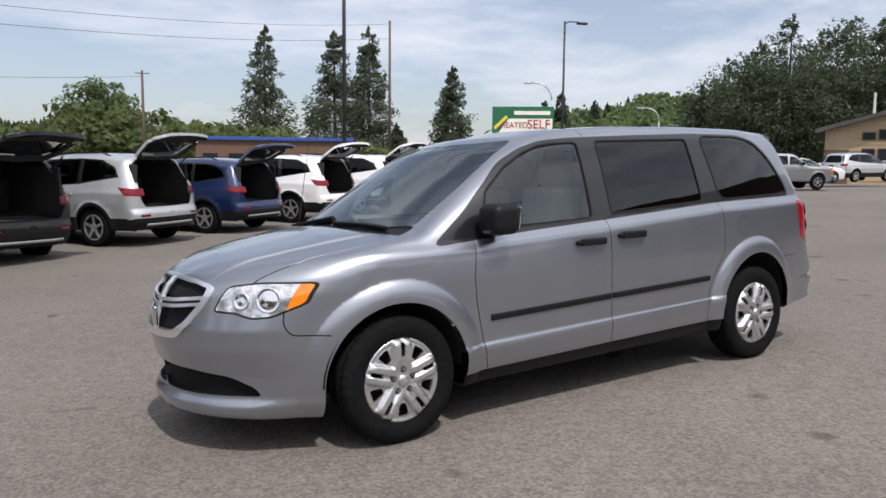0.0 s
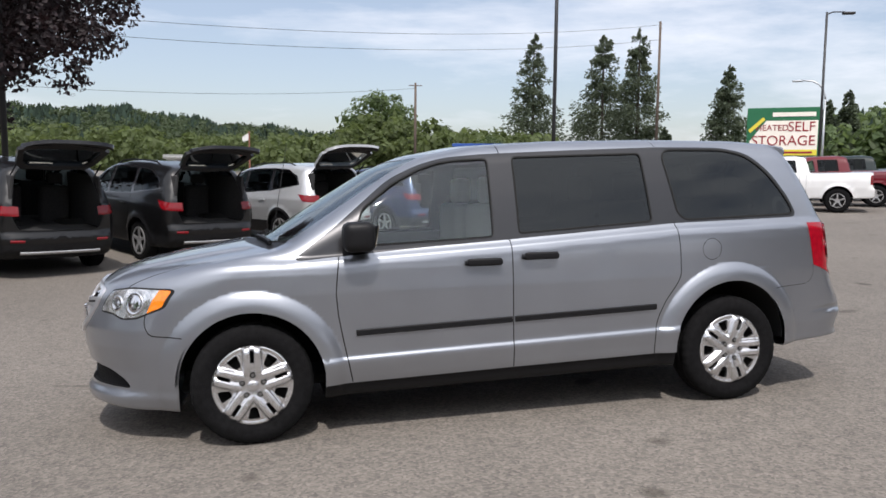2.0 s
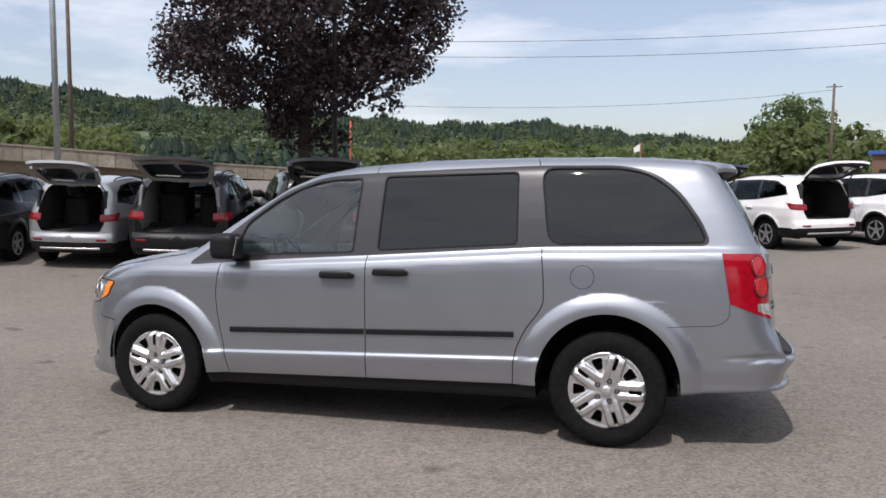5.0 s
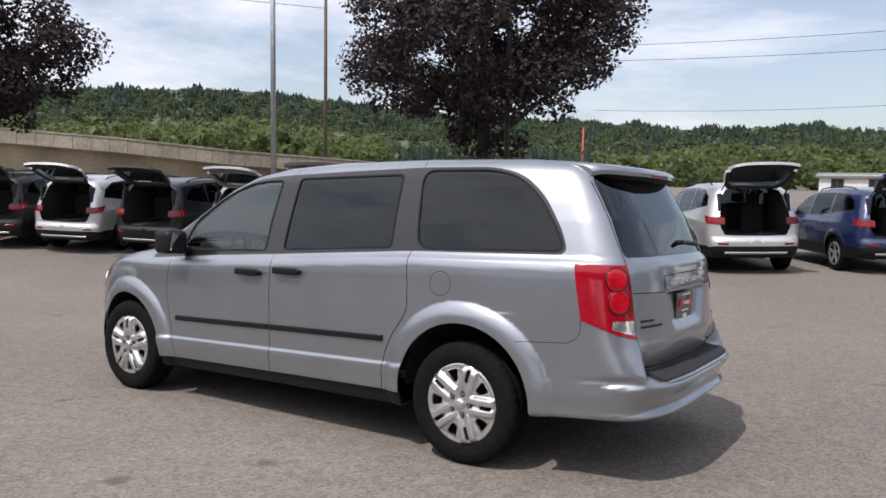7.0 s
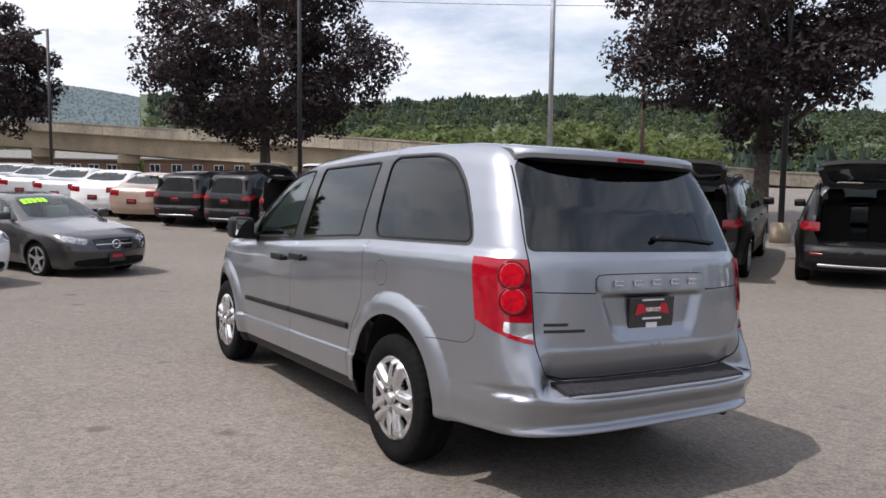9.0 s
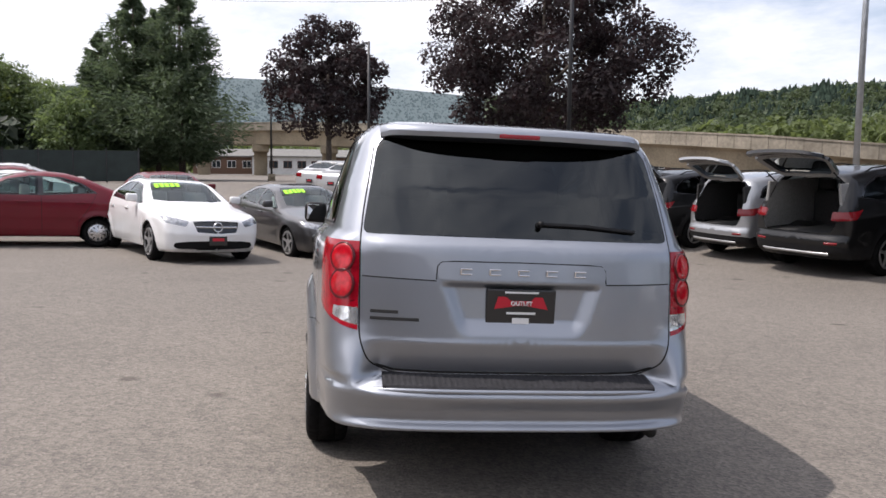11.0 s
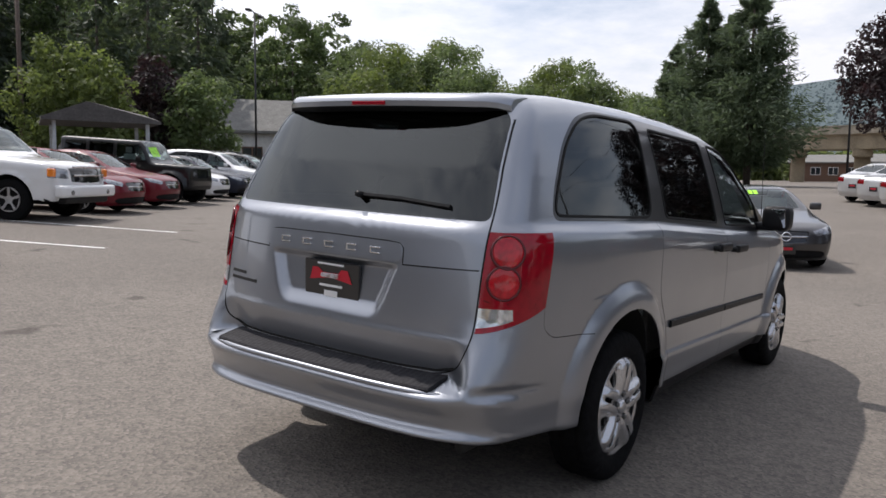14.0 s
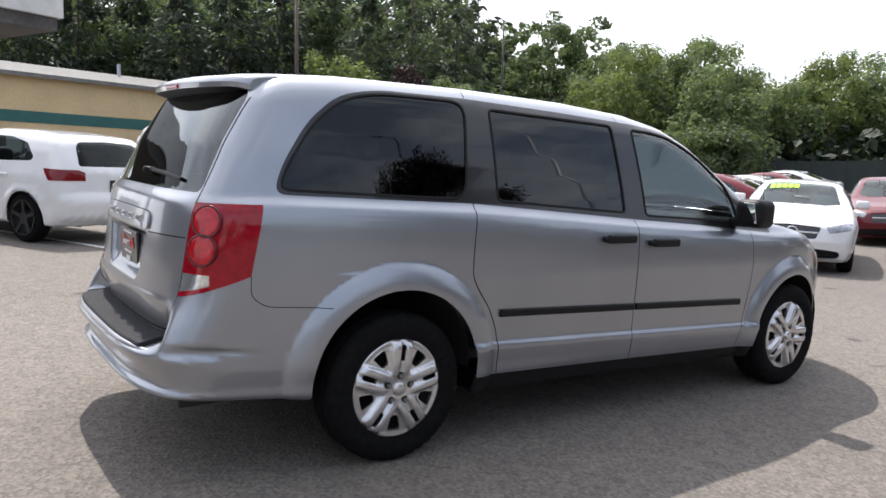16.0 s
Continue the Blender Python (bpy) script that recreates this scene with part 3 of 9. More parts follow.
UPPER = [(0.85, 0.951), (1.0, 0.946), (1.05, 0.940), (1.083, 0.929), (1.103, 0.906), (1.118, 0.893), (1.20, 0.871), (1.30, 0.843), (1.40, 0.811), (1.50, 0.776), (1.60, 0.738), (1.75, 0.674)]
van_shell = Shell(
    side_ends=[(0.15, 0.855), (0.28, 0.915), (0.36, 0.936), (0.455, 0.948), (0.66, 0.950)] + UPPER,
    dent=plate_dent, climb=belt_climb, ridge=hood_ridge, soft_side=0.012, soft_rear=0.013, flare=(0.118, 0.105), k_nose=0.045, bulged=True,
    rear_corner=[(0.3, 2.53), (0.345, 2.612), (0.372, 2.622), (0.41, 2.590), (0.46, 2.608), (0.53, 2.640), (0.58, 2.628), (0.66, 2.594), (0.74, 2.556), (0.82, 2.530), (1.0, 2.508), (1.12, 2.49), (1.19, 2.462), (1.4, 2.355), (1.6, 2.235), (1.75, 2.14)],
    top=[(-2.75, 0.62), (-2.58, 0.80), (-2.50, 0.885), (-2.38, 0.955), (-2.2, 1.01), (-1.98, 1.055), (-1.7, 1.105), (-1.5, 1.135), (-1.42, 1.165), (-1.0, 1.425),
         (-0.72, 1.59), (-0.5, 1.675), (-0.2, 1.728), (0.3, 1.757), (1.0, 1.765), (1.7, 1.752), (2.1, 1.722), (2.4, 1.68)],
    front=[(0.15, -2.47), (0.22, -2.55), (0.27, -2.56), (0.31, -2.525), (0.42, -2.53), (0.56, -2.565), (0.66, -2.565), (0.74, -2.54), (0.84, -2.51), (0.92, -2.46), (1.05, -2.3)],
    rear=[(0.3, 2.53), (0.345, 2.612), (0.372, 2.628), (0.385, 2.620), (0.41, 2.588), (0.46, 2.610), (0.52, 2.652), (0.540, 2.648), (0.552, 2.625), (0.574, 2.505), (0.60, 2.496), (0.735, 2.534), (0.755, 2.528), (1.0, 2.508), (1.06, 2.500), (1.12, 2.492), (1.150, 2.486), (1.162, 2.478), (1.192, 2.447),
          (1.4, 2.355), (1.6, 2.235), (1.75, 2.14)],
    side=[(0.15, 0.855), (0.28, 0.915), (0.36, 0.938), (0.462, 0.953), (0.480, 0.952), (0.486, 0.950), (0.497, 0.942), (0.51, 0.941), (0.66, 0.946)] + UPPER,
    bottom=[(-2.6, 0.20), (-1.95, 0.19), (-1.1, 0.22), (1.1, 0.25), (1.95, 0.335), (2.6, 0.37)],
    ends=(-1.75, 1.75), mid=0.80, flares=[(hx, hz, r, 0.032) for hx, hz, r in HUBS])


def arch_line(hx, hz, r):
    return [(hx - r, 0.05)] + [(hx - r * math.cos(math.pi * i / 28), hz + r * math.sin(math.pi * i / 28)) for i in range(29)] + [(hx + r, 0.05)]


VAN = dict(
    glass_f=rounded([(-0.955, 1.112), (-0.87, 1.33), (-0.68, 1.475), (-0.52, 1.556), (-0.388, 1.600), (-0.25, 1.617), (-0.068, 1.622), (-0.082, 1.142)], 0.03),
    glass_s=rounded([(0.097, 1.632), (0.978, 1.648), (0.992, 1.206), (0.088, 1.157)], 0.03),
    glass_q=rounded([(1.125, 1.672), (1.6, 1.668), (1.775, 1.628), (1.93, 1.508), (2.05, 1.333), (2.10, 1.226), (1.187, 1.208)], 0.09, True, 6),
    band=rounded([(-1.31, 1.038), (-1.05, 1.222), (-0.70, 1.505), (-0.52, 1.588), (-0.35, 1.635), (-0.1, 1.655), (0.5, 1.675), (1.1, 1.69), (1.6, 1.685), (1.80, 1.642),
                  (1.955, 1.515), (2.075, 1.335), (2.125, 1.205), (1.15, 1.190), (0.02, 1.122), (-0.6, 1.088)], 0.08, True, 6),
    door_f=[(-1.03, 1.062), (-1.045, 0.95), (-1.055, 0.85), (-1.045, 0.72), (-1.026, 0.607), (-0.97, 0.322)],
    door_m=[(0.022, 1.122), (0.022, 0.340)],
    door_s=rounded([(1.147, 1.195), (1.163, 1.0), (1.165, 0.853), (1.13, 0.79), (1.052, 0.69), (1.00, 0.58), (0.982, 0.50), (0.977, 0.36)], 0.04, False),
    rocker=[(-1.12, 0.313), (0.022, 0.338), (1.12, 0.358)],
    bumper_r=rounded([(1.88, 0.735), (2.16, 0.748), (2.222, 0.79), (2.222, 0.874)], 0.05, False),
    bumper_f=rounded([(-1.92, 0.63), (-2.10, 0.64), (-2.13, 0.70), (-2.11, 0.80)], 0.03, False),
    roof_1=[(0.022, 1.655), (0.022, 1.73)], roof_2=[(1.11, 1.69), (1.09, 1.74)],
    fuel=[(1.393 + 0.071 * math.cos(i * math.pi / 16), 1.016 + 0.071 * math.sin(i * math.pi / 16)) for i in range(33)],
    lamp_edge=[(2.176, 1.162), (2.223, 0.875)], lamp_low=[(2.223, 0.875), (2.52, 0.757)], lamp_top=[(2.176, 1.162), (2.5, 1.158)], lamp_back=[(0.712, 0.74), (0.712, 1.18)],
    hatch=rounded([(0.0, 0.580), (0.36, 0.582), (0.57, 0.598), (0.66, 0.64), (0.704, 0.74), (0.712, 1.16), (0.700, 1.30), (0.655, 1.60), (0.640, 1.70)], 0.05, False),
    glass_r=rounded([(0.0, 1.196), (0.704, 1.196), (0.645, 1.60), (0.60, 1.645), (0.0, 1.66)], 0.04, False),
    recess=rounded([(0.0, 1.005), (0.36, 1.003), (0.342, 0.86), (0.30, 0.80), (0.23, 0.778), (0.0, 0.772)], 0.04, False),
    name_bar=rounded([(0.0, 1.092), (0.372, 1.088), (0.378, 1.012), (0.0, 1.014)], 0.03, False),
    head=rounded([(0.532, 0.886), (0.66, 0.905), (0.830, 0.902), (0.818, 0.80), (0.735, 0.736), (0.665, 0.728), (0.60, 0.755), (0.498, 0.764)], 0.02),
    grille=rounded([(-0.02, 0.925), (0.30, 0.912), (0.462, 0.885), (0.455, 0.80), (0.375, 0.68), (0.28, 0.612), (-0.02, 0.595)], 0.035),
    grille_in=rounded([(-0.02, 0.910), (0.30, 0.898), (0.435, 0.872), (0.418, 0.80), (0.335, 0.695), (0.255, 0.650), (-0.02, 0.638)], 0.03),
    intake=rounded([(0.0, 0.455), (0.35, 0.45), (0.56, 0.425), (0.655, 0.37), (0.68, 0.325), (0.0, 0.315)], 0.04),
    hood=[(-2.455, 0.43), (-2.30, 0.60), (-2.0, 0.70), (-1.6, 0.775), (-1.40, 0.80)],
    screen=rounded([(-1.47, 0.0), (-1.445, 0.35), (-1.30, 0.715), (-0.95, 0.685), (-0.60, 0.625), (-0.475, 0.575), (-0.575, 0.3), (-0.605, 0.0)], 0.04),
    cowl=[(-1.58, 0.0), (-1.55, 0.35), (-1.42, 0.74), (-1.31, 0.725)])


def van_regions():
    V = VAN
    G = 0.0035
    seams_side = [V["door_f"], V["door_m"], V["door_s"], V["bumper_r"], V["bumper_f"], V["roof_1"], V["roof_2"]]
    lines = []
    for s in seams_side:
        g = 0.0018 if s is V["bumper_r"] else G
        lines += [("side", offset_line(s, g), False), ("side", offset_line(s, -g), False)]
    for hx, hz, r in HUBS:
        lines.append(("side", arch_line(hx, hz, r), False))
        for o in (0.036, 0.044, 0.052, 0.060, 0.068, 0.076, 0.084, 0.092, 0.10, 0.108, 0.117):
            lines.append(("side", [(hx - (r + o) * math.cos(math.pi * i / 40), hz + (r + o) * math.sin(math.pi * i / 40)) for i in range(4, 37)], False))
    for k in ("glass_f", "glass_s", "glass_q", "band"):
        lines.append(("side", V[k], True))
    for k in ("rocker", "lamp_edge", "lamp_low", "lamp_top"):
        lines.append(("side", V[k], False))
    lines += [("side", [(x, z + d) for x, z in V["fuel"]], False) for d in (0,)]
    lines += [("side", [(1.393 + (x - 1.393) * 0.95, 1.016 + (z - 1.016) * 0.95) for x, z in V["fuel"]], False)]
    lines += [("side", [(2.375, 0.75), (2.375, 0.90)], False), ("rear", [(0.70, 0.875), (0.93, 0.875)], False)]
    lines.append(("side", [(2.20, 0.902), (2.52, 0.775)], False))
    lines += [("rear", V["lamp_back"], False), ("rear", offset_line(V["hatch"], G), False), ("rear", offset_line(V["hatch"], -G), False)]
    for k in ("glass_r", "recess", "name_bar"):
        lines.append(("rear", V[k], False))
    # guide lines along the creases of the skin
    for y in (0.60, 0.63, 0.66, 0.69, 0.72, 0.75, 0.78):
        lines.append(("rear", [(y, 0.45), (y, 0.72)], False))
    for z in (0.366, 0.372, 0.378, 0.385, 0.393, 0.402, 0.412, 0.425, 0.44, 0.46, 0.48, 0.50, 0.515, 0.528, 0.538, 0.545, 0.550, 0.555, 0.560, 0.565, 0.570, 0.575):
        lines.append(("rear", [(0.0, z), (0.80, z)], False))
        if z < 0.42:
            lines.append(("side", [(2.03, z), (2.36, z)], False))
    for z in (0.768, 0.785, 0.80, 0.815, 0.832, 0.848, 0.975, 0.982, 0.988, 0.994, 1.0, 1.0065):
        lines.append(("rear", [(0.0, z), (0.40, z)], False))
    for y in (0.20, 0.235, 0.26, 0.285, 0.31, 0.335, 0.36, 0.385):
        lines.append(("rear", [(y - 0.05, 0.765), (y, 1.006)], False))
    for z in (0.455, 0.470, 0.479, 0.486, 0.492, 0.498, 0.504, 0.512, 0.53):
        lines.append(("side", [(-1.10, z - 0.0264), (1.10, z + 0.0264)], False))
    for z in (1.06, 1.075, 1.085, 1.092, 1.099, 1.106, 1.113, 1.12):
        lines.append(("side", [(-1.20, z - 0.058), (0.02, z), (1.15, z + 0.067), (2.08, z + 0.080)], False))
    for z in (0.215, 0.235, 0.255, 0.275, 0.295, 0.315):
        lines.append(("front", [(0.0, z), (0.64, z)], False))
    for k in ("head", "grille", "grille_in", "intake"):
        lines.append(("front", V[k], True))
    lines += [("front", [(0.762, 0.70), (0.790, 0.93)], False), ("front", offset_line(V["head"] + V["head"][:1], 0.005), False), ("front", offset_line(V["head"] + V["head"][:1], -0.005), False)]
    lines += [("over", offset_line(V["hood"], G), False), ("over", offset_line(V["hood"], -G), False), ("over", V["screen"], True), ("over", V["cowl"], False)]
    cowl_poly = V["cowl"] + V["screen"][::-1][:0] + [(-1.30, 0.715), (-1.445, 0.35), (-1.47, 0.0)]

    def arch(x, y, z):
        r_ = np.zeros(len(x), bool)
        for hx, hz, r in HUBS:
            r_ |= ((np.hypot(x - hx, z - hz) < r) | ((np.abs(x - hx) < r) & (z < hz))) & (y > 0.3) & (z < hz + r)
        return r_

    def lamp(x, y, z):
        return (y > 0.712) & (x > 2.176 + (1.162 - z) * 0.164) & (z < 1.162 - 0.01235 * (x - 2.176)) & (z > 0.875 - 0.397 * (x - 2.223)) & (x > 2.1)

    def under(x, z):
        return z < np.interp(x, [-1.12, 0.022, 1.12], [0.313, 0.338, 0.358])

    S = lambda k: (lambda x, y, z: inside(x, z, V[k]) & (y > 0.45))
    R = lambda k: (lambda x, y, z: inside(y, z, V[k] + [(0.0, V[k][-1][1])]) & (x > 1.9))
    Fr = lambda k: (lambda x, y, z: inside(y, z, V[k]) & (x < -1.85))
    regions = [
        ("arch", arch),
        ("lamp_gap", lambda x, y, z: near(y, z, V["head"] + V["head"][:1], 0.005) & (x < -1.85)),
        ("signal", lambda x, y, z: Fr("head")(x, y, z) & (y > 0.762 + (z - 0.70) * 0.1217)),
        ("headlamp", Fr("head")),
        ("window_front", S("glass_f")), ("window_slide", S("glass_s")), ("window_quarter", S("glass_q")),
        ("seam", lambda x, y, z: ((near(x, z, V["door_f"], G) | near(x, z, V["door_m"], G) | near(x, z, V["door_s"], G) | near(x, z, V["roof_1"], G) | near(x, z, V["roof_2"], G)) & (y > 0.45) & (z < 1.73))
            | (near(x, z, V["bumper_r"], 0.0018) & (y > 0.7)) | (near(x, z, V["bumper_f"], G) & (y > 0.6)) | (near(y, z, V["hatch"], G) & (x > 1.9) & (z < 1.60))
            | (near(x, y, V["hood"], G) & (z > 0.8) & (x < -1.45)) | ((x < -9))),
        ("fuel_ring", lambda x, y, z: (np.hypot(x - 1.393, z - 1.016) < 0.0708) & (np.hypot(x - 1.393, z - 1.016) > 0.0678) & (y > 0.5)),
        ("band", S("band")),
        ("tail_white", lambda x, y, z: lamp(x, y, z) & (z < 0.875) & (x > 2.375) & (z > 0.902 - 0.397 * (x - 2.20))),
        ("tail_red", lamp),
        ("rear_glass", R("glass_r")),
        ("name_bar", R("name_bar")),
        ("hatch", lambda x, y, z: inside(y, z, V["hatch"] + [(0.0, 1.70)]) & (x > 1.95)),
        ("grille", Fr("grille_in")), ("grille_rim", Fr("grille")),
        ("intake", Fr("intake")),
        ("windscreen", lambda x, y, z: inside(x, y, V["screen"] + [(-0.605, -0.01), (-1.47, -0.01)]) & (z > 1.1)),
        ("cowl", lambda x, y, z: inside(x, y, [(-1.58, -0.01)] + V["cowl"][1:] + [(-1.30, 0.715), (-1.445, 0.35), (-1.47, -0.01)]) & (z > 1.0)),
        ("rocker", lambda x, y, z: (x > -1.14) & (x < 1.13) & under(x, z)),
        ("door", lambda x, y, z: (y > 0.5) & (z < 1.25) & inside(x, z, V["door_f"] + [(0.022, 0.338), (0.022, 1.13)])),
        ("slide_door", lambda x, y, z: (y > 0.5) & (z < 1.25) & inside(x, z, [(0.022, 1.13), (0.022, 0.338)] + V["door_s"][::-1])),
        ("fuel_door", lambda x, y, z: inside(x, z, V["fuel"]) & (y > 0.5)),
        ("hood", lambda x, y, z: (x < -1.42) & (z > 0.80) & inside(x, y, [(-2.62, -0.01), (-2.62, 0.2), (-2.5, 0.38)] + V["hood"] + [(-1.40, -0.01)])),
        ("bumper_rear", lambda x, y, z: (x > 1.86) & (z < np.interp(x, [1.86, 2.16, 2.23, 2.6], [0.735, 0.75, 0.79, 0.76]))),
        ("bumper_front", lambda x, y, z: (x < -1.9) & (z < np.interp(x, [-2.6, -2.45, -2.135, -2.11, -1.9], [0.72, 0.74, 0.72, 0.64, 0.63]))),
    ]
    return lines, regions


def tyre(r, w, rim, tread=True):
    """A tyre with blocks cut into the edges of its tread."""
    h = w / 2
    prof = [(rim - 0.02, -h * 0.72), (rim + 0.006, -h * 0.86), (rim + 0.05, -h), (r - 0.05, -h * 0.98), (r - 0.022, -h * 0.90), (r - 0.008, -h * 0.80), (r - 0.002, -h * 0.62), (r, -h * 0.45), (r - 0.007, -h * 0.40), (r - 0.007, -h * 0.34),
            (r, -h * 0.30), (r, h * 0.30), (r - 0.007, h * 0.34), (r - 0.007, h * 0.40), (r, h * 0.45), (r - 0.002, h * 0.62), (r - 0.008, h * 0.80), (r - 0.022, h * 0.90), (r - 0.05, h * 0.98), (rim + 0.05, h), (rim + 0.006, h * 0.86), (rim - 0.02, h * 0.72)]
    if not tread:
        return lathe(prof[:7:2] + [prof[7], prof[14]] + prof[15::2], 40)
    seg = 168
    V, F = lathe(prof, seg)
    n = len(prof)
    for i in range(seg):
        for k in (4, 5, 6, 7, 10, 11, 14, 15, 16, 17):
            if (i + (2 if k > 10 else 0)) % 4 == 0:
                x, y, z = V[i * n + k]
                q = (prof[k][0] - 0.0045) / prof[k][0]
                V[i * n + k] = (x * q, y, z * q)
    return V, F


def disc(name, R, holes, height, mat, step=0.016, skirt=0.02):
    """A wheel face with holes cut through; it looks to -y. height: how far it stands out at a radius."""
    pts, edges = [], []
    n = int(R / step)
    pts.append(Vector((0, 0)))
    for i in range(1, n + 1):
        r = R * i / n
        k = max(6, int(2 * math.pi * r / step))
        a = len(pts)
        pts += [Vector((r * math.cos(2 * math.pi * j / k), r * math.sin(2 * math.pi * j / k))) for j in range(k)]
        if i == n:
            edges += [(a + j, a + (j + 1) % k) for j in range(k)]
    for h in holes:
        d = dense(h, 0.008, True)[:-1]
        a = len(pts)
        pts += [Vector(p) for p in d]
        edges += [(a + j, a + (j + 1) % len(d)) for j in range(len(d))]
    ov, _, of, _, _, _ = delaunay_2d_cdt(pts, edges, [], 1, 1e-6)
    q = np.array([tuple(v) for v in ov])
    tri = np.array([tuple(f) for f in of if len(f) == 3])
    c = q[tri].mean(1)
    keep = np.ones(len(tri), bool)
    for h in holes:
        keep &= ~inside(c[:, 0], c[:, 1], h)
    tri = tri[keep]
    r = np.hypot(q[:, 0], q[:, 1])
    V = [(x, -height(rr), z) for (x, z), rr in zip(q, r)]
    a, b, c3 = (q[tri[:, k]] for k in range(3))
    ccw = np.cross(b - a, c3 - a) > 0
    tri[~ccw] = tri[~ccw][:, ::-1]
    F = tri.tolist()
    es = {(f[i], f[(i + 1) % 3]) for f in F for i in range(3)}
    for a, b in [e for e in es if (e[1], e[0]) not in es]:
        k = len(V)
        for i in (a, b):
            V += [V[i], (V[i][0], V[i][1] + skirt, V[i][2])]
        F.append((k + 2, k, k + 1, k + 3))
    return mesh_of(name, V, F, mat)


def ring_hole(a0, w0, w1, r0, r1, corner):
    c, s = math.cos(a0), math.sin(a0)
    return rounded([(r * c - o * s, r * s + o * c) for r, o in ((r0, -w0), (r1, -w1), (r1, w1), (r0, w0))], corner, True, 3)


def wheel(parent, x, y, z, side, r, w, rim, cover, turn=0.0, tread=True):
    """A wheel with its tyre and face; side -1 looks to -y."""
    m = Matrix.Translation((x, y, z)) @ (Matrix.Identity(4) if side < 0 else Matrix.Rotation(math.pi, 4, "Z"))
    hub = part("wheel", mesh_of("wheel", *lathe([(0.0, 0.03), (rim * 0.6, 0.03), (rim * 0.92, 0.05), (rim, 0.08), (rim, -w * 0.36), (rim - 0.008, -w * 0.40), (rim - 0.015, -w * 0.36), (rim - 0.02, 0.0), (rim * 0.7, 0.02)], 40), M["dark_metal"]), None, parent, m=m)
    part("tyre", mesh_of("tyre", *tyre(r, w, rim, tread), M["rubber"]), None, hub)
    part("wheel_face", cover, None, hub, m=Matrix.Translation((0, -w * 0.36, 0)) @ Matrix.Rotation(turn, 4, "Y"))
    return hub


def van_cover():
    """A five-spoke wheel cover; each spoke is a pair of ridges with a slot between them, and deep pockets lie between the spokes."""
    R = 0.234
    holes = []
    for i in range(5):
        a = math.pi / 2 + i * 2 * math.pi / 5
        holes.append(ring_hole(a, 0.0105, 0.0125, 0.130, 0.203, 0.006))
        holes.append(ring_hole(a + math.pi / 5, 0.018, 0.036, 0.126, 0.196, 0.016))
    prof = curve([(0.0, 0.026), (0.035, 0.026), (0.06, 0.030), (0.12, 0.038), (0.19, 0.038), (0.212, 0.030), (0.228, 0.012), (R, 0.0)], 0.006)
    me = disc("wheel_cover", R, holes, lambda r: float(prof(r)), M["cover"], 0.0082, 0.016)
    ease = lambda v: min(1.0, max(0.0, v)) ** 2 * (3 - 2 * min(1.0, max(0.0, v)))
    for v in me.vertices:
        r = math.hypot(v.co.x, v.co.z)
        if r < 0.05:
            continue
        d = (math.atan2(v.co.z, v.co.x) - math.pi / 2 + math.pi / 5) % (2 * math.pi / 5) - math.pi / 5
        side = abs(r * math.sin(d))
        ring = ease((r - 0.05) / 0.035) * ease((0.226 - r) / 0.022)
        bar = ease((side - 0.009) / 0.009) * ease((0.053 + 0.02 * (r - 0.15) - side) / 0.012)
        pocket = ease((side - 0.046) / 0.012) if r > 0.08 else ease((side - 0.036) / 0.014)
        trough = ease((0.012 - side) / 0.006)
        v.co.y += ring * (0.022 * pocket + 0.009 * trough - 0.005 * bar)
    me.update()
    return me


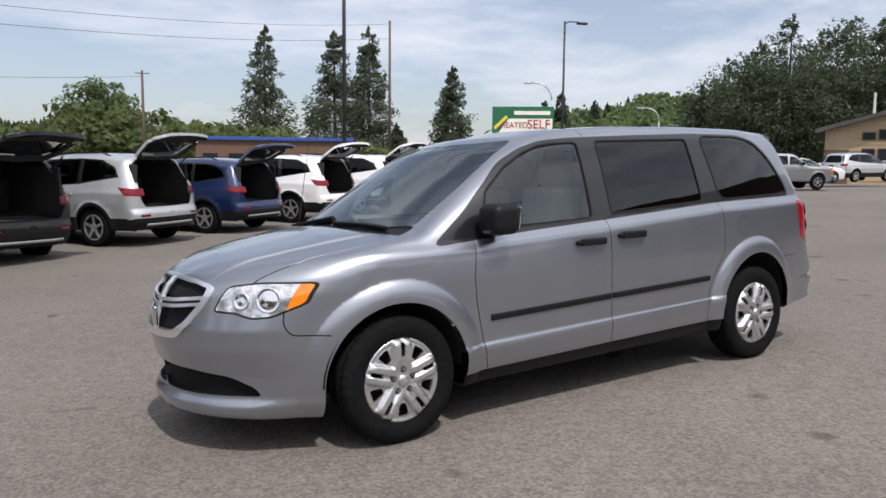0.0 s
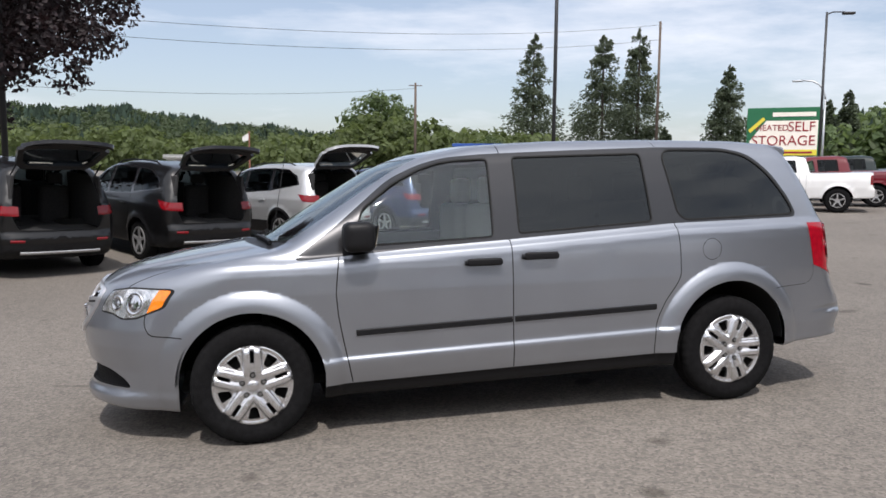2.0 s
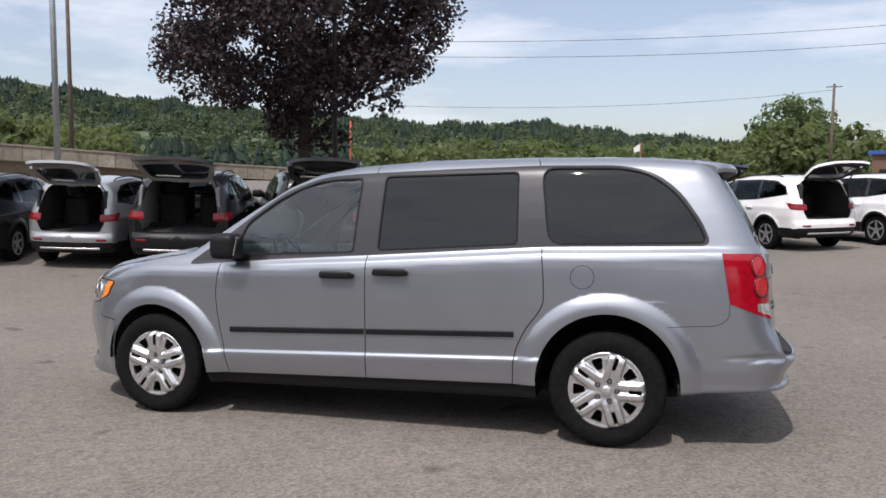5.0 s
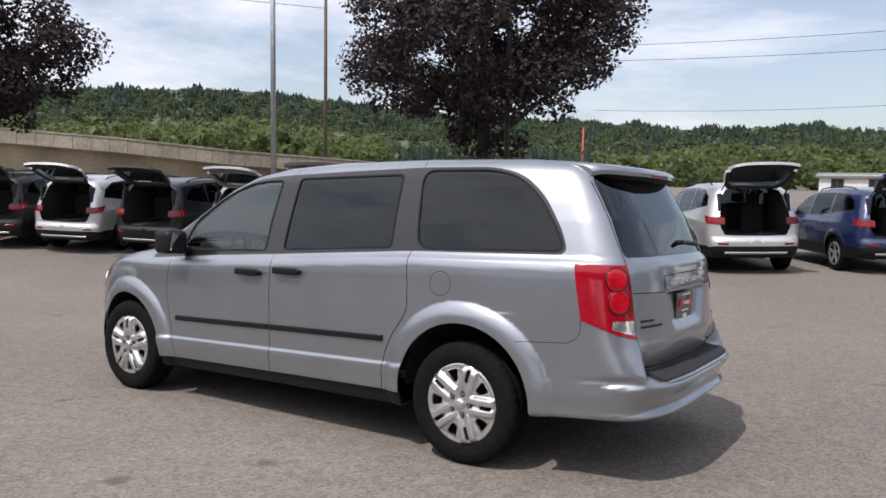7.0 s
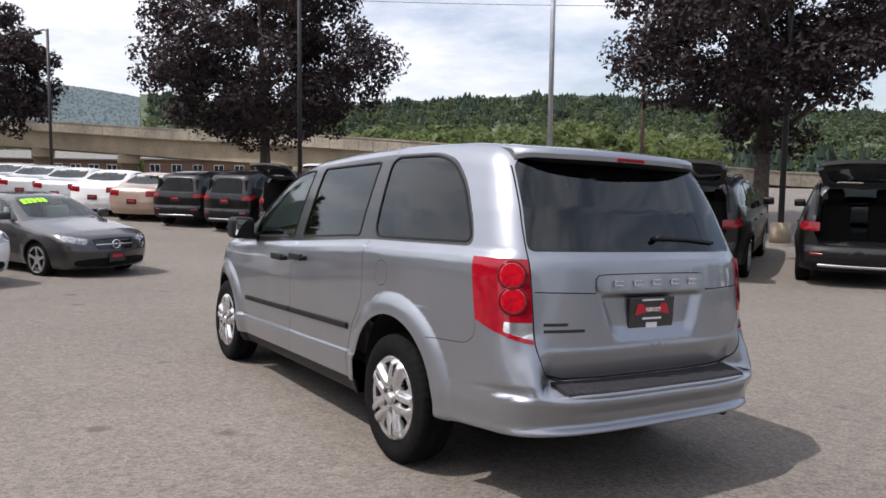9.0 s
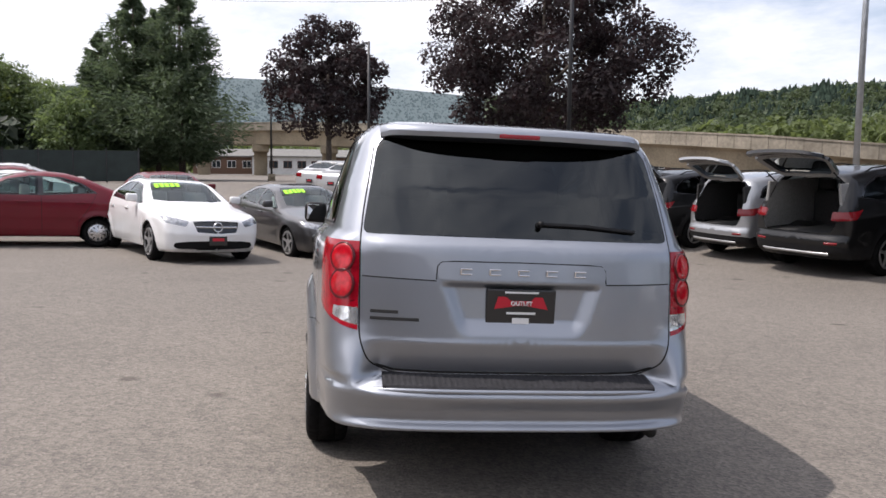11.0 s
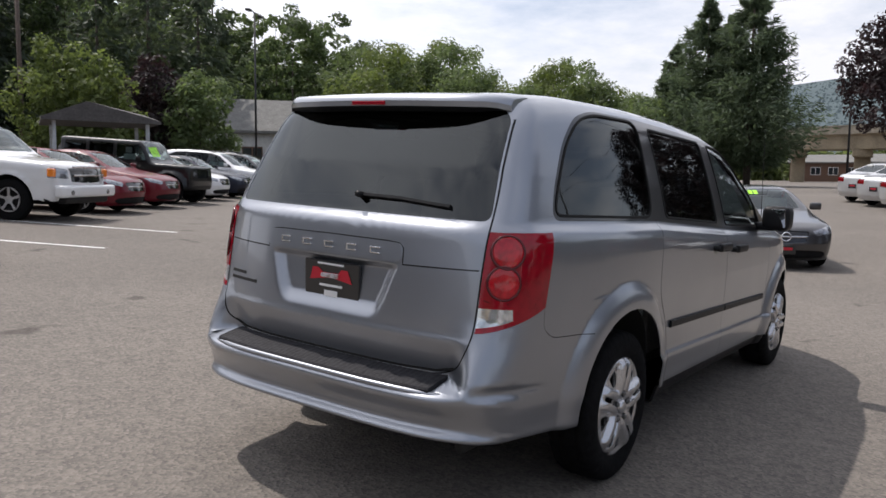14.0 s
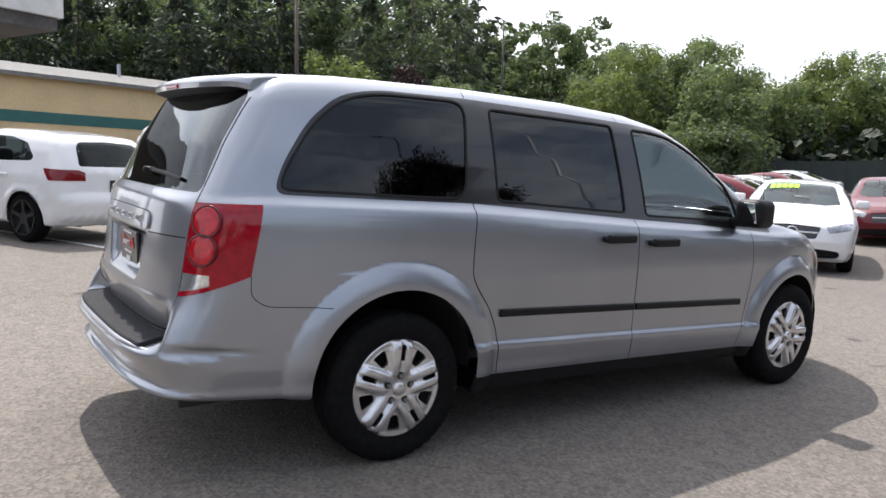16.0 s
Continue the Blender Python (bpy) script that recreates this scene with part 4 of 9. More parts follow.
def build_van(m):
    van = thing("minivan", m, "silver-grey minivan with dark rear glass parked on open asphalt", "minivan")
    lines, regions = van_regions()
    P = van_shell.split(lines, regions, 0.02)
    bits = sorted(pieces(P["bumper_rear"]), key=lambda h: -len(h[2]))
    P["bumper_rear"] = bits[0]
    for q, m_, t in bits[1:]:
        q0, m0, t0 = P["body"]
        P["body"] = (np.concatenate([q0, q]), np.concatenate([m0, m_]), np.concatenate([t0, t + len(q0)]))
    body = part("body", panel("body", P["body"], M["silver"], skirt=0.005), None, van)
    part("hood", panel("hood", P["hood"], M["silver"], skirt=0.004), None, van)
    for piece in pieces(P["seam"]):
        for s in ((-1, 1) if piece[0][:, 1].min() > 0.01 else (0,)):
            part("panel_gap", panel("panel_gap", piece, M["gap"], (s,) if s else (1, -1), sink=0.0015, skirt=0.0), None, van)
    part("front_bumper", panel("front_bumper", P["bumper_front"], M["silver"], skirt=0.004), None, van)
    part("rear_bumper", panel("rear_bumper", P["bumper_rear"], M["silver"], skirt=0.0), None, van)
    part("windscreen", panel("windscreen", P["windscreen"], M["glass_front"], sink=0.003, skirt=0.0), None, van)
    part("cowl", panel("cowl", P["cowl"], M["trim"], sink=0.01), None, van)
    hatch = part("hatch", panel("hatch", P["hatch"], M["silver"], skirt=0.004), None, van)
    part("rear_window", panel("rear_window", P["rear_glass"], M["glass_hatch"], sink=0.003), None, hatch, "dark tinted rear window")
    part("name_bar", panel("name_bar", P["name_bar"], M["silver"], sink=-0.011), None, hatch)
    for s, nm in ((-1, "left"), (1, "right")):
        door = part("front_door", panel("front_door", P["door"], M["silver"], (s,), skirt=0.004), None, van)
        part("window", panel("window", P["window_front"], M["glass_clear"], (s,), sink=0.004, skirt=0.0), None, door, "lightly tinted front window")
        slide = part("sliding_door", panel("sliding_door", P["slide_door"], M["silver"], (s,), skirt=0.004), None, van)
        part("window", panel("window", P["window_slide"], M["glass_dark"], (s,), sink=0.004, skirt=0.0), None, slide, "dark tinted window")
        part("quarter_window", panel("quarter_window", P["window_quarter"], M["glass_dark"], (s,), sink=0.003, skirt=0.0), None, van)
        part("window_surround", panel("window_surround", P["band"], M["pillar"], (s,), skirt=0.03), None, van)
        part("rocker", panel("rocker", P["rocker"], M["trim"], (s,), sink=0.012), None, van)
        if s < 0:
            part("fuel_door", panel("fuel_door", P["fuel_door"], M["silver"], (s,), skirt=0.003), None, van)
            part("fuel_door_gap", panel("fuel_door_gap", P["fuel_ring"], M["gap"], (s,), sink=0.001, skirt=0.0), None, van)
        else:
            part("quarter_panel", panel("quarter_panel", P["fuel_door"], M["silver"], (s,), skirt=0.0), None, van)
            part("quarter_panel", panel("quarter_panel", P["fuel_ring"], M["silver"], (s,), skirt=0.0), None, van)
        tail = part("tail_lamp", panel("tail_lamp", P["tail_red"], M["red_lens"], (s,), sink=-0.004, skirt=0.03), None, van, "red tail lamp with brighter inner panels")
        part("reverse_lens", panel("reverse_lens", P["tail_white"], M["white_lens"], (s,), sink=-0.003, skirt=0.03), None, tail, "clear reversing lens")
        head = part("headlamp", panel("headlamp", P["headlamp"], M["white_lens"], (s,), sink=-0.003, skirt=0.04), None, van)
        part("signal_lens", panel("signal_lens", P["signal"], M["amber_lens"], (s,), sink=-0.003, skirt=0.04), None, head, "amber turn signal")
    part("grille", panel("grille", P["grille"], M["mesh_black"], sink=0.03, skirt=-0.03), None, van)
    for s in (-1, 1):
        part("headlamp_gap", panel("headlamp_gap", P["lamp_gap"], M["gap"], (s,), sink=0.0, skirt=0.0), None, van)
    part("grille_rim", panel("grille_rim", P["grille_rim"], M["bright_chrome"], sink=-0.012, skirt=0.03), None, van)
    part("intake", panel("intake", P["intake"], M["mesh_black"], sink=0.03, skirt=-0.03), None, van)
    # floor pan that closes the body below
    part("floor_pan", box(3.9, 1.3, 0.06, 0.02, (0, 0, 0.29)), M["gap"], van)
    cover = van_cover()
    for hx, tz in ((-1.539, (0.0, 0.35)), (1.539, (0.314, 0.06))):
        for s in (-1, 1):
            wheel(van, hx, s * 0.835, 0.347, s, 0.347, 0.222, 0.222, cover, tz[s > 0])
    return van


def strip(name, view, line, width, proud, mat, s=1, parent=None, label="", step=0.05):
    """A raised moulding that follows the skin along a line."""
    line = dense(line, step)
    a, b = van_shell.lay(view, offset_line(line, width / 2)), van_shell.lay(view, offset_line(line, -width / 2))
    na, nb = van_shell.normal(a), van_shell.normal(b)
    rows = [a - na * 0.004, a + na * proud * 0.7, a + (b - a) * 0.12 + na * proud, b + (a - b) * 0.12 + nb * proud, b + nb * proud * 0.7, b - nb * 0.004]
    n = len(line)
    V = np.concatenate(rows) * np.array([1, s, 1])
    F = [(r * n + i, r * n + i + 1, (r + 1) * n + i + 1, (r + 1) * n + i) for r in range(5) for i in range(n - 1)]
    F += [tuple(r * n for r in range(6)), tuple(r * n + n - 1 for r in range(5, -1, -1))]
    return part(name, mesh_of(name, V, F, mat, smooth=False), None, parent, label)


def arch_tub(r, side=1, low=0.20):
    """The dark lining of a wheel arch."""
    verts, faces = [], []
    n = 20
    for i in range(n + 1):
        a = math.pi * i / n
        for y in (-0.32, low + (0.315 - low) * math.sin(a)):
            verts.append((-(r + 0.015) * math.cos(a), y, (r + 0.015) * math.sin(a)))
    for i in range(n):
        faces.append((2 * i, 2 * i + 1, 2 * i + 3, 2 * i + 2))
    # inner wall
    k = len(verts)
    verts += [(-(r + 0.015), -0.32, -0.12), ((r + 0.015), -0.32, -0.12)]
    faces.append(tuple([k] + [2 * i for i in range(n + 1)] + [k + 1]))
    return [(x, side * y, z) for x, y, z in verts], faces


def child(ob, name, k=0):
    return [c for c in ob.children if c.name.split(".")[0] == name][k]


def van_details(van):
    sh = van_shell
    # tailgate spoiler with the high brake lamp
    V, F = [], []
    ys = np.linspace(-0.63, 0.63, 33)
    for y in ys:
        e = abs(y) / 0.63
        zr = float(sh.lay("over", [(2.04, abs(y))])[0][2])
        xe = 2.312 - 0.05 * e ** 2 - 0.10 * e ** 6
        up = lambda x: zr - 0.13 * (x - 2.04)
        V += [(1.96, y, zr - 0.02), (2.04, y, zr + 0.002), (min(2.18, xe - 0.06), y, up(min(2.18, xe - 0.06)) + 0.002), (xe - 0.026, y, up(xe) + 0.003), (xe - 0.012, y, up(xe) - 0.006), (xe, y, up(xe) - 0.026), (xe - 0.003, y, up(xe) - 0.048), (xe - 0.06, y, up(xe) - 0.064), (2.03, y, zr - 0.10)]
    zb = V[len(ys) // 2 * 9 + 5][2]
    for i in range(len(ys) - 1):
        for k in range(9):
            F.append((i * 9 + k, i * 9 + (k + 1) % 9, (i + 1) * 9 + (k + 1) % 9, (i + 1) * 9 + k))
    F += [tuple(range(8, -1, -1)), tuple((len(ys) - 1) * 9 + k for k in range(9))]
    hatch = child(van, "hatch")
    me = mesh_of("spoiler", V, F, [M["silver"], M["trim"]], smooth=False)
    for pg in me.polygons:
        pg.material_index = int(pg.normal.z < -0.3)
        pg.use_smooth = pg.normal.z > 0.3
    part("spoiler", me, None, hatch)
    part("brake_lamp", box(0.02, 0.19, 0.020, 0.006, (2.305, 0, zb - 0.010)), M["red_lens"], hatch, "slim red high brake lamp")
    # doors: mouldings, handles, mirrors
    for s, k in ((-1, 0), (1, 1)):
        fd, sd = child(van, "front_door", k), child(van, "sliding_door", k)
        strip("moulding", "side", [(-0.945, 0.614), (0.012, 0.638)], 0.036, 0.014, M["trim"], s, fd, "black rubbing strip")
        strip("moulding", "side", [(0.032, 0.6385), (0.985, 0.662)], 0.036, 0.014, M["trim"], s, sd, "black rubbing strip")
        for door, hx, hz in ((fd, -0.166, 0.992), (sd, 0.197, 1.016)):
            yy = float(sh.lay("side", [(hx, hz)])[0][1])
            bm = box(0.215, 0.030, 0.046, 0.0148, (0, 0.034, 0.006), seg=4)
            box(0.05, 0.05, 0.032, 0.012, (-0.092, 0.014, 0.002), bm)
            box(0.05, 0.05, 0.032, 0.012, (0.092, 0.014, 0.002), bm)
            hd = part("door_handle", bm, M["trim"], door, "black pull handle", Matrix.Translation((hx, s * yy, hz)) @ Matrix.Diagonal((1, s, 1, 1)), smooth=True)
            cup = [(hx + 0.085 * math.cos(a), hz - 0.006 + 0.04 * math.sin(a)) for a in np.linspace(0, 2 * math.pi, 25)[:-1]]
            q = sh.lay("side", cup)
            nrm = sh.normal(q)
            mid_ = sh.lay("side", [(hx, hz - 0.012)])[0] - np.array([0, 0.004, 0])
            Vc = [tuple((p + n * 0.002) * np.array([1, s, 1])) for p, n in zip(q, nrm)] + [tuple((mid_ + np.array([0, 0.006, 0])) * np.array([1, s, 1]))]
            part("handle_cup", mesh_of("handle_cup", Vc, [(i, (i + 1) % 24, 24) for i in range(24)], M["silver"]), None, door)
        bm = box(0.18, 0.185, 0.172, 0.055, (-0.925, s * 1.01, 1.175), seg=4)
        box(0.10, 0.14, 0.055, 0.02, (-0.90, s * 0.945, 1.115), bm)
        mir = part("mirror", bm, M["trim"], fd, "black door mirror", smooth=True)
        part("mirror_glass", box(0.006, 0.145, 0.125, 0.002, (-0.848, s * 1.010, 1.178), rot=Matrix.Rotation(-s * 0.30, 4, "Z") @ Matrix.Rotation(0.20, 4, "Y")), M["mirror"], mir)
        for key, owner in (("glass_f", fd), ("glass_s", sd), ("glass_q", van)):
            strip("window_rubber", "side", list(VAN[key]) + list(VAN[key][:1]), 0.011, 0.004, M["gap"], s, owner, step=0.03)
        # headlamp bowls behind the lens
        head = child(van, "headlamp", k)
        p = sh.lay("front", [(0.708, 0.82)])[0]
        n = sh.normal(p[None])[0]
        mm = Matrix.Translation(Vector((p[0] + 0.002, s * (p[1] + 0.002), p[2]))) @ Vector((n[0], n[1] * s, n[2])).to_track_quat("Z", "Y").to_matrix().to_4x4()
        part("lamp_ring", mesh_of("lamp_ring", *lathe([(0.066, 0.000), (0.066, 0.006), (0.060, 0.008), (0.052, 0.003), (0.046, 0.0045), (0.030, 0.0075), (0.0, 0.009)], 32, "Z"), M["chrome"]), None, head, m=mm)
        p = sh.lay("front", [(0.61, 0.815)])[0]
        n = sh.normal(p[None])[0]
        mm = Matrix.Translation(Vector((p[0] + 0.002, s * (p[1] + 0.002), p[2]))) @ Vector((n[0], n[1] * s, n[2])).to_track_quat("Z", "Y").to_matrix().to_4x4()
        part("lamp_ring", mesh_of("lamp_ring", *lathe([(0.046, 0.000), (0.046, 0.006), (0.040, 0.008), (0.034, 0.005), (0.020, 0.005), (0.0, 0.007)], 28, "Z"), M["chrome"]), None, head, m=mm)
        # bright inner panels of each tail lamp
        tail = child(van, "tail_lamp", k)
        for zc in (1.088, 0.972):
            p = sh.lay("rear", [(0.785, zc)])[0]
            n = sh.normal(p[None])[0]
            mm = Matrix.Translation(Vector((p[0], s * p[1], p[2]))) @ Vector((n[0], n[1] * s, n[2])).to_track_quat("Z", "Y").to_matrix().to_4x4()
            part("lens_rim", mesh_of("lens_rim", *lathe([(0.068, -0.002), (0.067, 0.0050), (0.063, 0.0062), (0.059, 0.0050)], 36, "Z"), M["red_lens_dark"]), None, tail, m=mm)
            part("round_lens", mesh_of("round_lens", *lathe([(0.060, -0.002), (0.058, 0.0046), (0.052, 0.0053), (0.030, 0.0058), (0.0, 0.0060)], 32, "Z"), M["red_lens_bowl"]), None, tail, m=mm)
        strip("lens_panel", "side", [(2.262, 1.03), (2.40, 1.0)], 0.155, 0.003, M["red_lens_bowl"], s, tail, step=0.02)
        strip("lens_rib", "rear", [(0.726, 0.905), (0.745, 0.899), (0.86, 0.893)], 0.006, 0.004, M["red_lens_dark"], s, tail)
        for hx, hz, r in HUBS:
            part("wheel_well", mesh_of("wheel_well", *arch_tub(r, s, 0.275), M["gap"]), None, van, m=Matrix.Translation((hx, s * 0.60, hz)))
        strip("wiper", "over", [(-1.475, 0.05 if s < 0 else 0.60), (-1.405, 0.58 if s < 0 else 0.10)], 0.022, 0.022, M["trim"], s if s < 0 else 1, van, "black windscreen wiper")
    # wheel nuts and caps
    for w in [c for c in van.children if c.name.split(".")[0] == "wheel"]:
        f_ = child(w, "wheel_face")
        for i in range(5):
            a = math.pi / 2 + i * 2 * math.pi / 5
            # uncut recess: its shade is a black disc round the nut
            part("nut_recess", rod((0.062 * math.cos(a), -0.010, 0.062 * math.sin(a)), (0.062 * math.cos(a), -0.0315, 0.062 * math.sin(a)), 0.0165, 0.0165, 14), M["gap"], f_)
            part("wheel_nut", rod((0.062 * math.cos(a), -0.018, 0.062 * math.sin(a)), (0.062 * math.cos(a), -0.040, 0.062 * math.sin(a)), 0.0115, 0.0095, 10), M["nut"], f_)
        part("hub_cap", mesh_of("hub_cap", *lathe([(0.0, -0.042), (0.022, -0.041), (0.030, -0.037), (0.033, -0.024)], 24), M["cover"]), None, f_)
    # tailgate: wiper, name letters as plain bars, badge, plate
    strip("wiper", "rear", [(0.07, 1.262), (0.30, 1.258), (0.53, 1.240)], 0.014, 0.015, M["trim"], 1, hatch, "black rear wiper")
    part("wiper_hub", rod((2.40, 0.085, 1.258), (2.455, 0.085, 1.268), 0.017, 0.012, 14), M["trim"], hatch, smooth=True)
    for s in (-1, 1):
        strip("hatch_crease", "rear", [(0.380, 1.006), (0.55, 1.010), (0.698, 1.013)], 0.0055, 0.0012, M["gap"], s, hatch)
        strip("name_bar_gap", "rear", [(0.0, 1.0945), (0.30, 1.0925), (0.358, 1.088), (0.377, 1.070), (0.381, 1.012)], 0.005, 0.0012, M["gap"], s, hatch, step=0.02)
    # ribbed pad on the ledge of the bumper
    cols = np.linspace(-0.60, 0.60, 97)
    edge = lambda y, z: float(sh.lay("rear", [(abs(y), z)])[0][0])
    Vp, Fp = [], []
    for i, y in enumerate(cols):
        x0, x1, rib = edge(y, 0.62) - 0.030, edge(y, 0.530) - 0.020, 0.0016 * (i % 2)
        Vp += [(x0, y, 0.555), (x0, y, 0.602 + rib), (x0 + (x1 - x0) * 0.5, y, 0.588 + rib), (x1 - 0.006, y, 0.571 + rib), (x1, y, 0.564), (x1, y, 0.535)]
    Fp = [(i * 6 + k, i * 6 + k + 6, i * 6 + k + 7, i * 6 + k + 1) for i in range(len(cols) - 1) for k in range(5)]
    Fp += [tuple(range(6)), tuple(range(len(Vp) - 1, len(Vp) - 7, -1))]
    # painted roll along the outer edge of the ledge
    part("bumper_lip", tube([(edge(y, 0.530) - 0.015 - 0.03 * (abs(y) / 0.66) ** 8, y, 0.553 - 0.014 * (abs(y) / 0.66) ** 8) for y in np.linspace(-0.66, 0.66, 45)], 0.011, 12), M["silver"], child(van, "rear_bumper"), smooth=True)
    part("step_pad", mesh_of("step_pad", Vp, Fp, M["pad"], smooth=False), None, child(van, "rear_bumper"), "ribbed black step pad on the bumper")
    for s in (-1, 1):
        strip("hatch_gap", "rear", [(0.0, 0.604), (0.36, 0.605), (0.55, 0.610), (0.63, 0.630)], 0.010, 0.003, M["gap"], s, hatch, step=0.02)
    xb = float(sh.rear(1.05)) + 0.016
    for i in range(5):
        y = -0.255 + i * 0.127
        bm = box(0.012, 0.052, 0.006, 0.002, (xb, y, 1.063))
        box(0.012, 0.052, 0.006, 0.002, (xb, y, 1.041), bm)
        box(0.012, 0.008, 0.024, 0.002, (xb, y - 0.022, 1.052), bm)
        part("name_mark", bm, M["chrome"], hatch)
    for z, w in ((0.865, 0.12), (0.835, 0.21)):
        strip("badge", "rear", [(0.66, z), (0.66 - w, z)], 0.014, 0.003, M["dark_metal"], -1, hatch)
    xp = float(sh.rear(0.9)) - 0.026
    pl = part("plate", box(0.014, 0.312, 0.165, 0.006, (xp, 0, 0.895), rot=Matrix.Rotation(0.05, 4, "Y")), M["plate"], hatch, "black dealer plate in a frame")
    xz = lambda z: xp + 0.0095 + (z - 0.895) * 0.05 + 0.045 - 0.0445
    P_ = lambda y, z: Matrix.Translation((xz(z), y, z)) @ Matrix.Rotation(math.pi / 2, 4, "Z") @ Matrix.Rotation(math.pi / 2, 4, "X")
    part("plate_mark", mesh_of("plate_mark", [(xz(0.945), -0.105, 0.945), (xz(0.945), -0.07, 0.945), (xz(0.905), -0.02, 0.905), (xz(0.905), -0.12, 0.890), (xz(0.945), 0.06, 0.945), (xz(0.945), 0.095, 0.945), (xz(0.89), 0.12, 0.890), (xz(0.905), 0.02, 0.905),
                                           (xz(0.915), -0.1, 0.927), (xz(0.915), 0.1, 0.927), (xz(0.905), 0.1, 0.905), (xz(0.905), -0.1, 0.905)], [(0, 1, 2, 3), (4, 5, 6, 7), (8, 9, 10, 11)], M["plate_red"], smooth=False), None, pl)
    words("OUTLET", 0.026, M["plate_white"], pl, P_(0, 0.9155), "white lettering")
    part("plate_bar", box(0.002, 0.13, 0.010, 0.0, (xz(0.872), 0, 0.872)), M["plate_white"], pl)
    part("plate_bar", box(0.002, 0.15, 0.008, 0.0, (xz(0.964), 0, 0.964)), M["plate_white"], pl)
    part("plate_bar", box(0.002, 0.075, 0.026, 0.0, (xz(0.838), 0, 0.838)), M["plate_white"], pl)
    # nose: cross of chrome bars in the grille, with a plain badge below
    for s in (-1, 1):
        strip("grille_bar", "front", [(0.013, 0.632), (0.013, 0.915)], 0.027, 0.012, M["bright_chrome"], s, van, "chrome grille bar")
        for dz in (-0.016, 0.016):
            strip("grille_bar", "front", [(0.026, 0.778 + dz), (0.20, 0.788 + dz), (0.43, 0.812 + dz)], 0.019, 0.012, M["bright_chrome"], s, van, "chrome grille bar")
        strip("grille_bar", "front", [(0.026, 0.778), (0.20, 0.788), (0.43, 0.812)], 0.013, 0.006, M["trim"], s, van)
    xg = float(sh.front(0.70)) - 0.016
    part("emblem", box(0.02, 0.062, 0.105, 0.009, (xg, 0, 0.700), seg=3), M["chrome"], van, "plain chrome badge on the grille", smooth=True)
    part("exhaust", rod((2.10, 0.66, 0.33), (2.44, 0.66, 0.322), 0.028, 0.028, 16), M["dark_metal"], van, smooth=True)
    part("aerial", rod((-1.36, 0.80, 1.06), (-1.22, 0.80, 1.83), 0.003, 0.0018, 6), M["dark_metal"], van)
    part("cowl_nozzle", box(0.03, 0.04, 0.015, 0.006, (-1.75, -0.32, 1.09)), M["trim"], van, smooth=True)
    # cabin
    part("cabin_floor", box(2.1, 1.56, 0.05, 0.01, (0.0, 0, 0.42)), M["interior"], van)
    part("load_floor", box(1.1, 0.54, 0.05, 0.01, (1.6, 0, 0.42)), M["interior"], van)
    part("headliner", mesh_of("headliner", [(x, y, float(sh.top(x - 0.2 * y * y)) - 0.05 * y * y - 0.05) for x in np.linspace(-0.5, 2.0, 12) for y in np.linspace(-0.6, 0.6, 7)],
                              [(i * 7 + j, i * 7 + j + 1, (i + 1) * 7 + j + 1, (i + 1) * 7 + j) for i in range(11) for j in range(6)], M["headliner"]), None, van)
    bm = box(0.50, 1.55, 0.22, 0.07, (-1.15, 0, 1.00), seg=3)
    box(0.30, 0.40, 0.08, 0.03, (-1.02, -0.37, 1.12), bm)
    part("dashboard", bm, M["interior"], van, smooth=True)
    ring = lathe([(0.185 + 0.016 * math.cos(a), 0.016 * math.sin(a)) for a in np.linspace(0, 2 * math.pi, 9)], 36, "Z")
    sw = part("steering_wheel", mesh_of("steering_wheel", *ring, M["trim"]), None, van, m=Matrix.Translation((-0.78, -0.37, 1.06)) @ Matrix.Rotation(radians(62), 4, "Y"))
    bm = box(0.34, 0.06, 0.02, 0.008)
    box(0.06, 0.18, 0.02, 0.008, (0.07, 0, 0), bm)
    box(0.13, 0.14, 0.05, 0.02, (0, 0, 0), bm)
    part("spokes", bm, M["trim"], sw)
    for sx, ys_, wd in ((-0.28, (-0.38, 0.38), 0.5), (0.72, (-0.40, 0.40), 0.48), (1.55, (-0.135, 0.135), 0.26)):
        for y in ys_:
            bm = box(0.50, wd, 0.17, 0.06, (sx, y, 0.70), seg=3)
            box(0.15, wd, 0.62, 0.06, (sx + 0.30, y, 1.03), bm, rot=None, seg=3)
            box(0.11, 0.27, 0.19, 0.05, (sx + 0.34, y, 1.43), bm, seg=3)
            part("seat", bm, M["seat"], van, smooth=True)
    part("bulkhead", box(0.04, 1.5, 0.75, 0.01, (-1.45, 0, 0.72)), M["gap"], van)
    for s in (-1, 1):
        part("door_card", box(1.96, 0.03, 0.62, 0.01, (0.05, s * 0.83, 0.80)), M["interior"], van)
        part("side_trim", box(1.0, 0.03, 0.25, 0.01, (1.54, s * 0.83, 0.985)), M["interior"], van)


van = build_van(LOT.copy())
van_details(van)

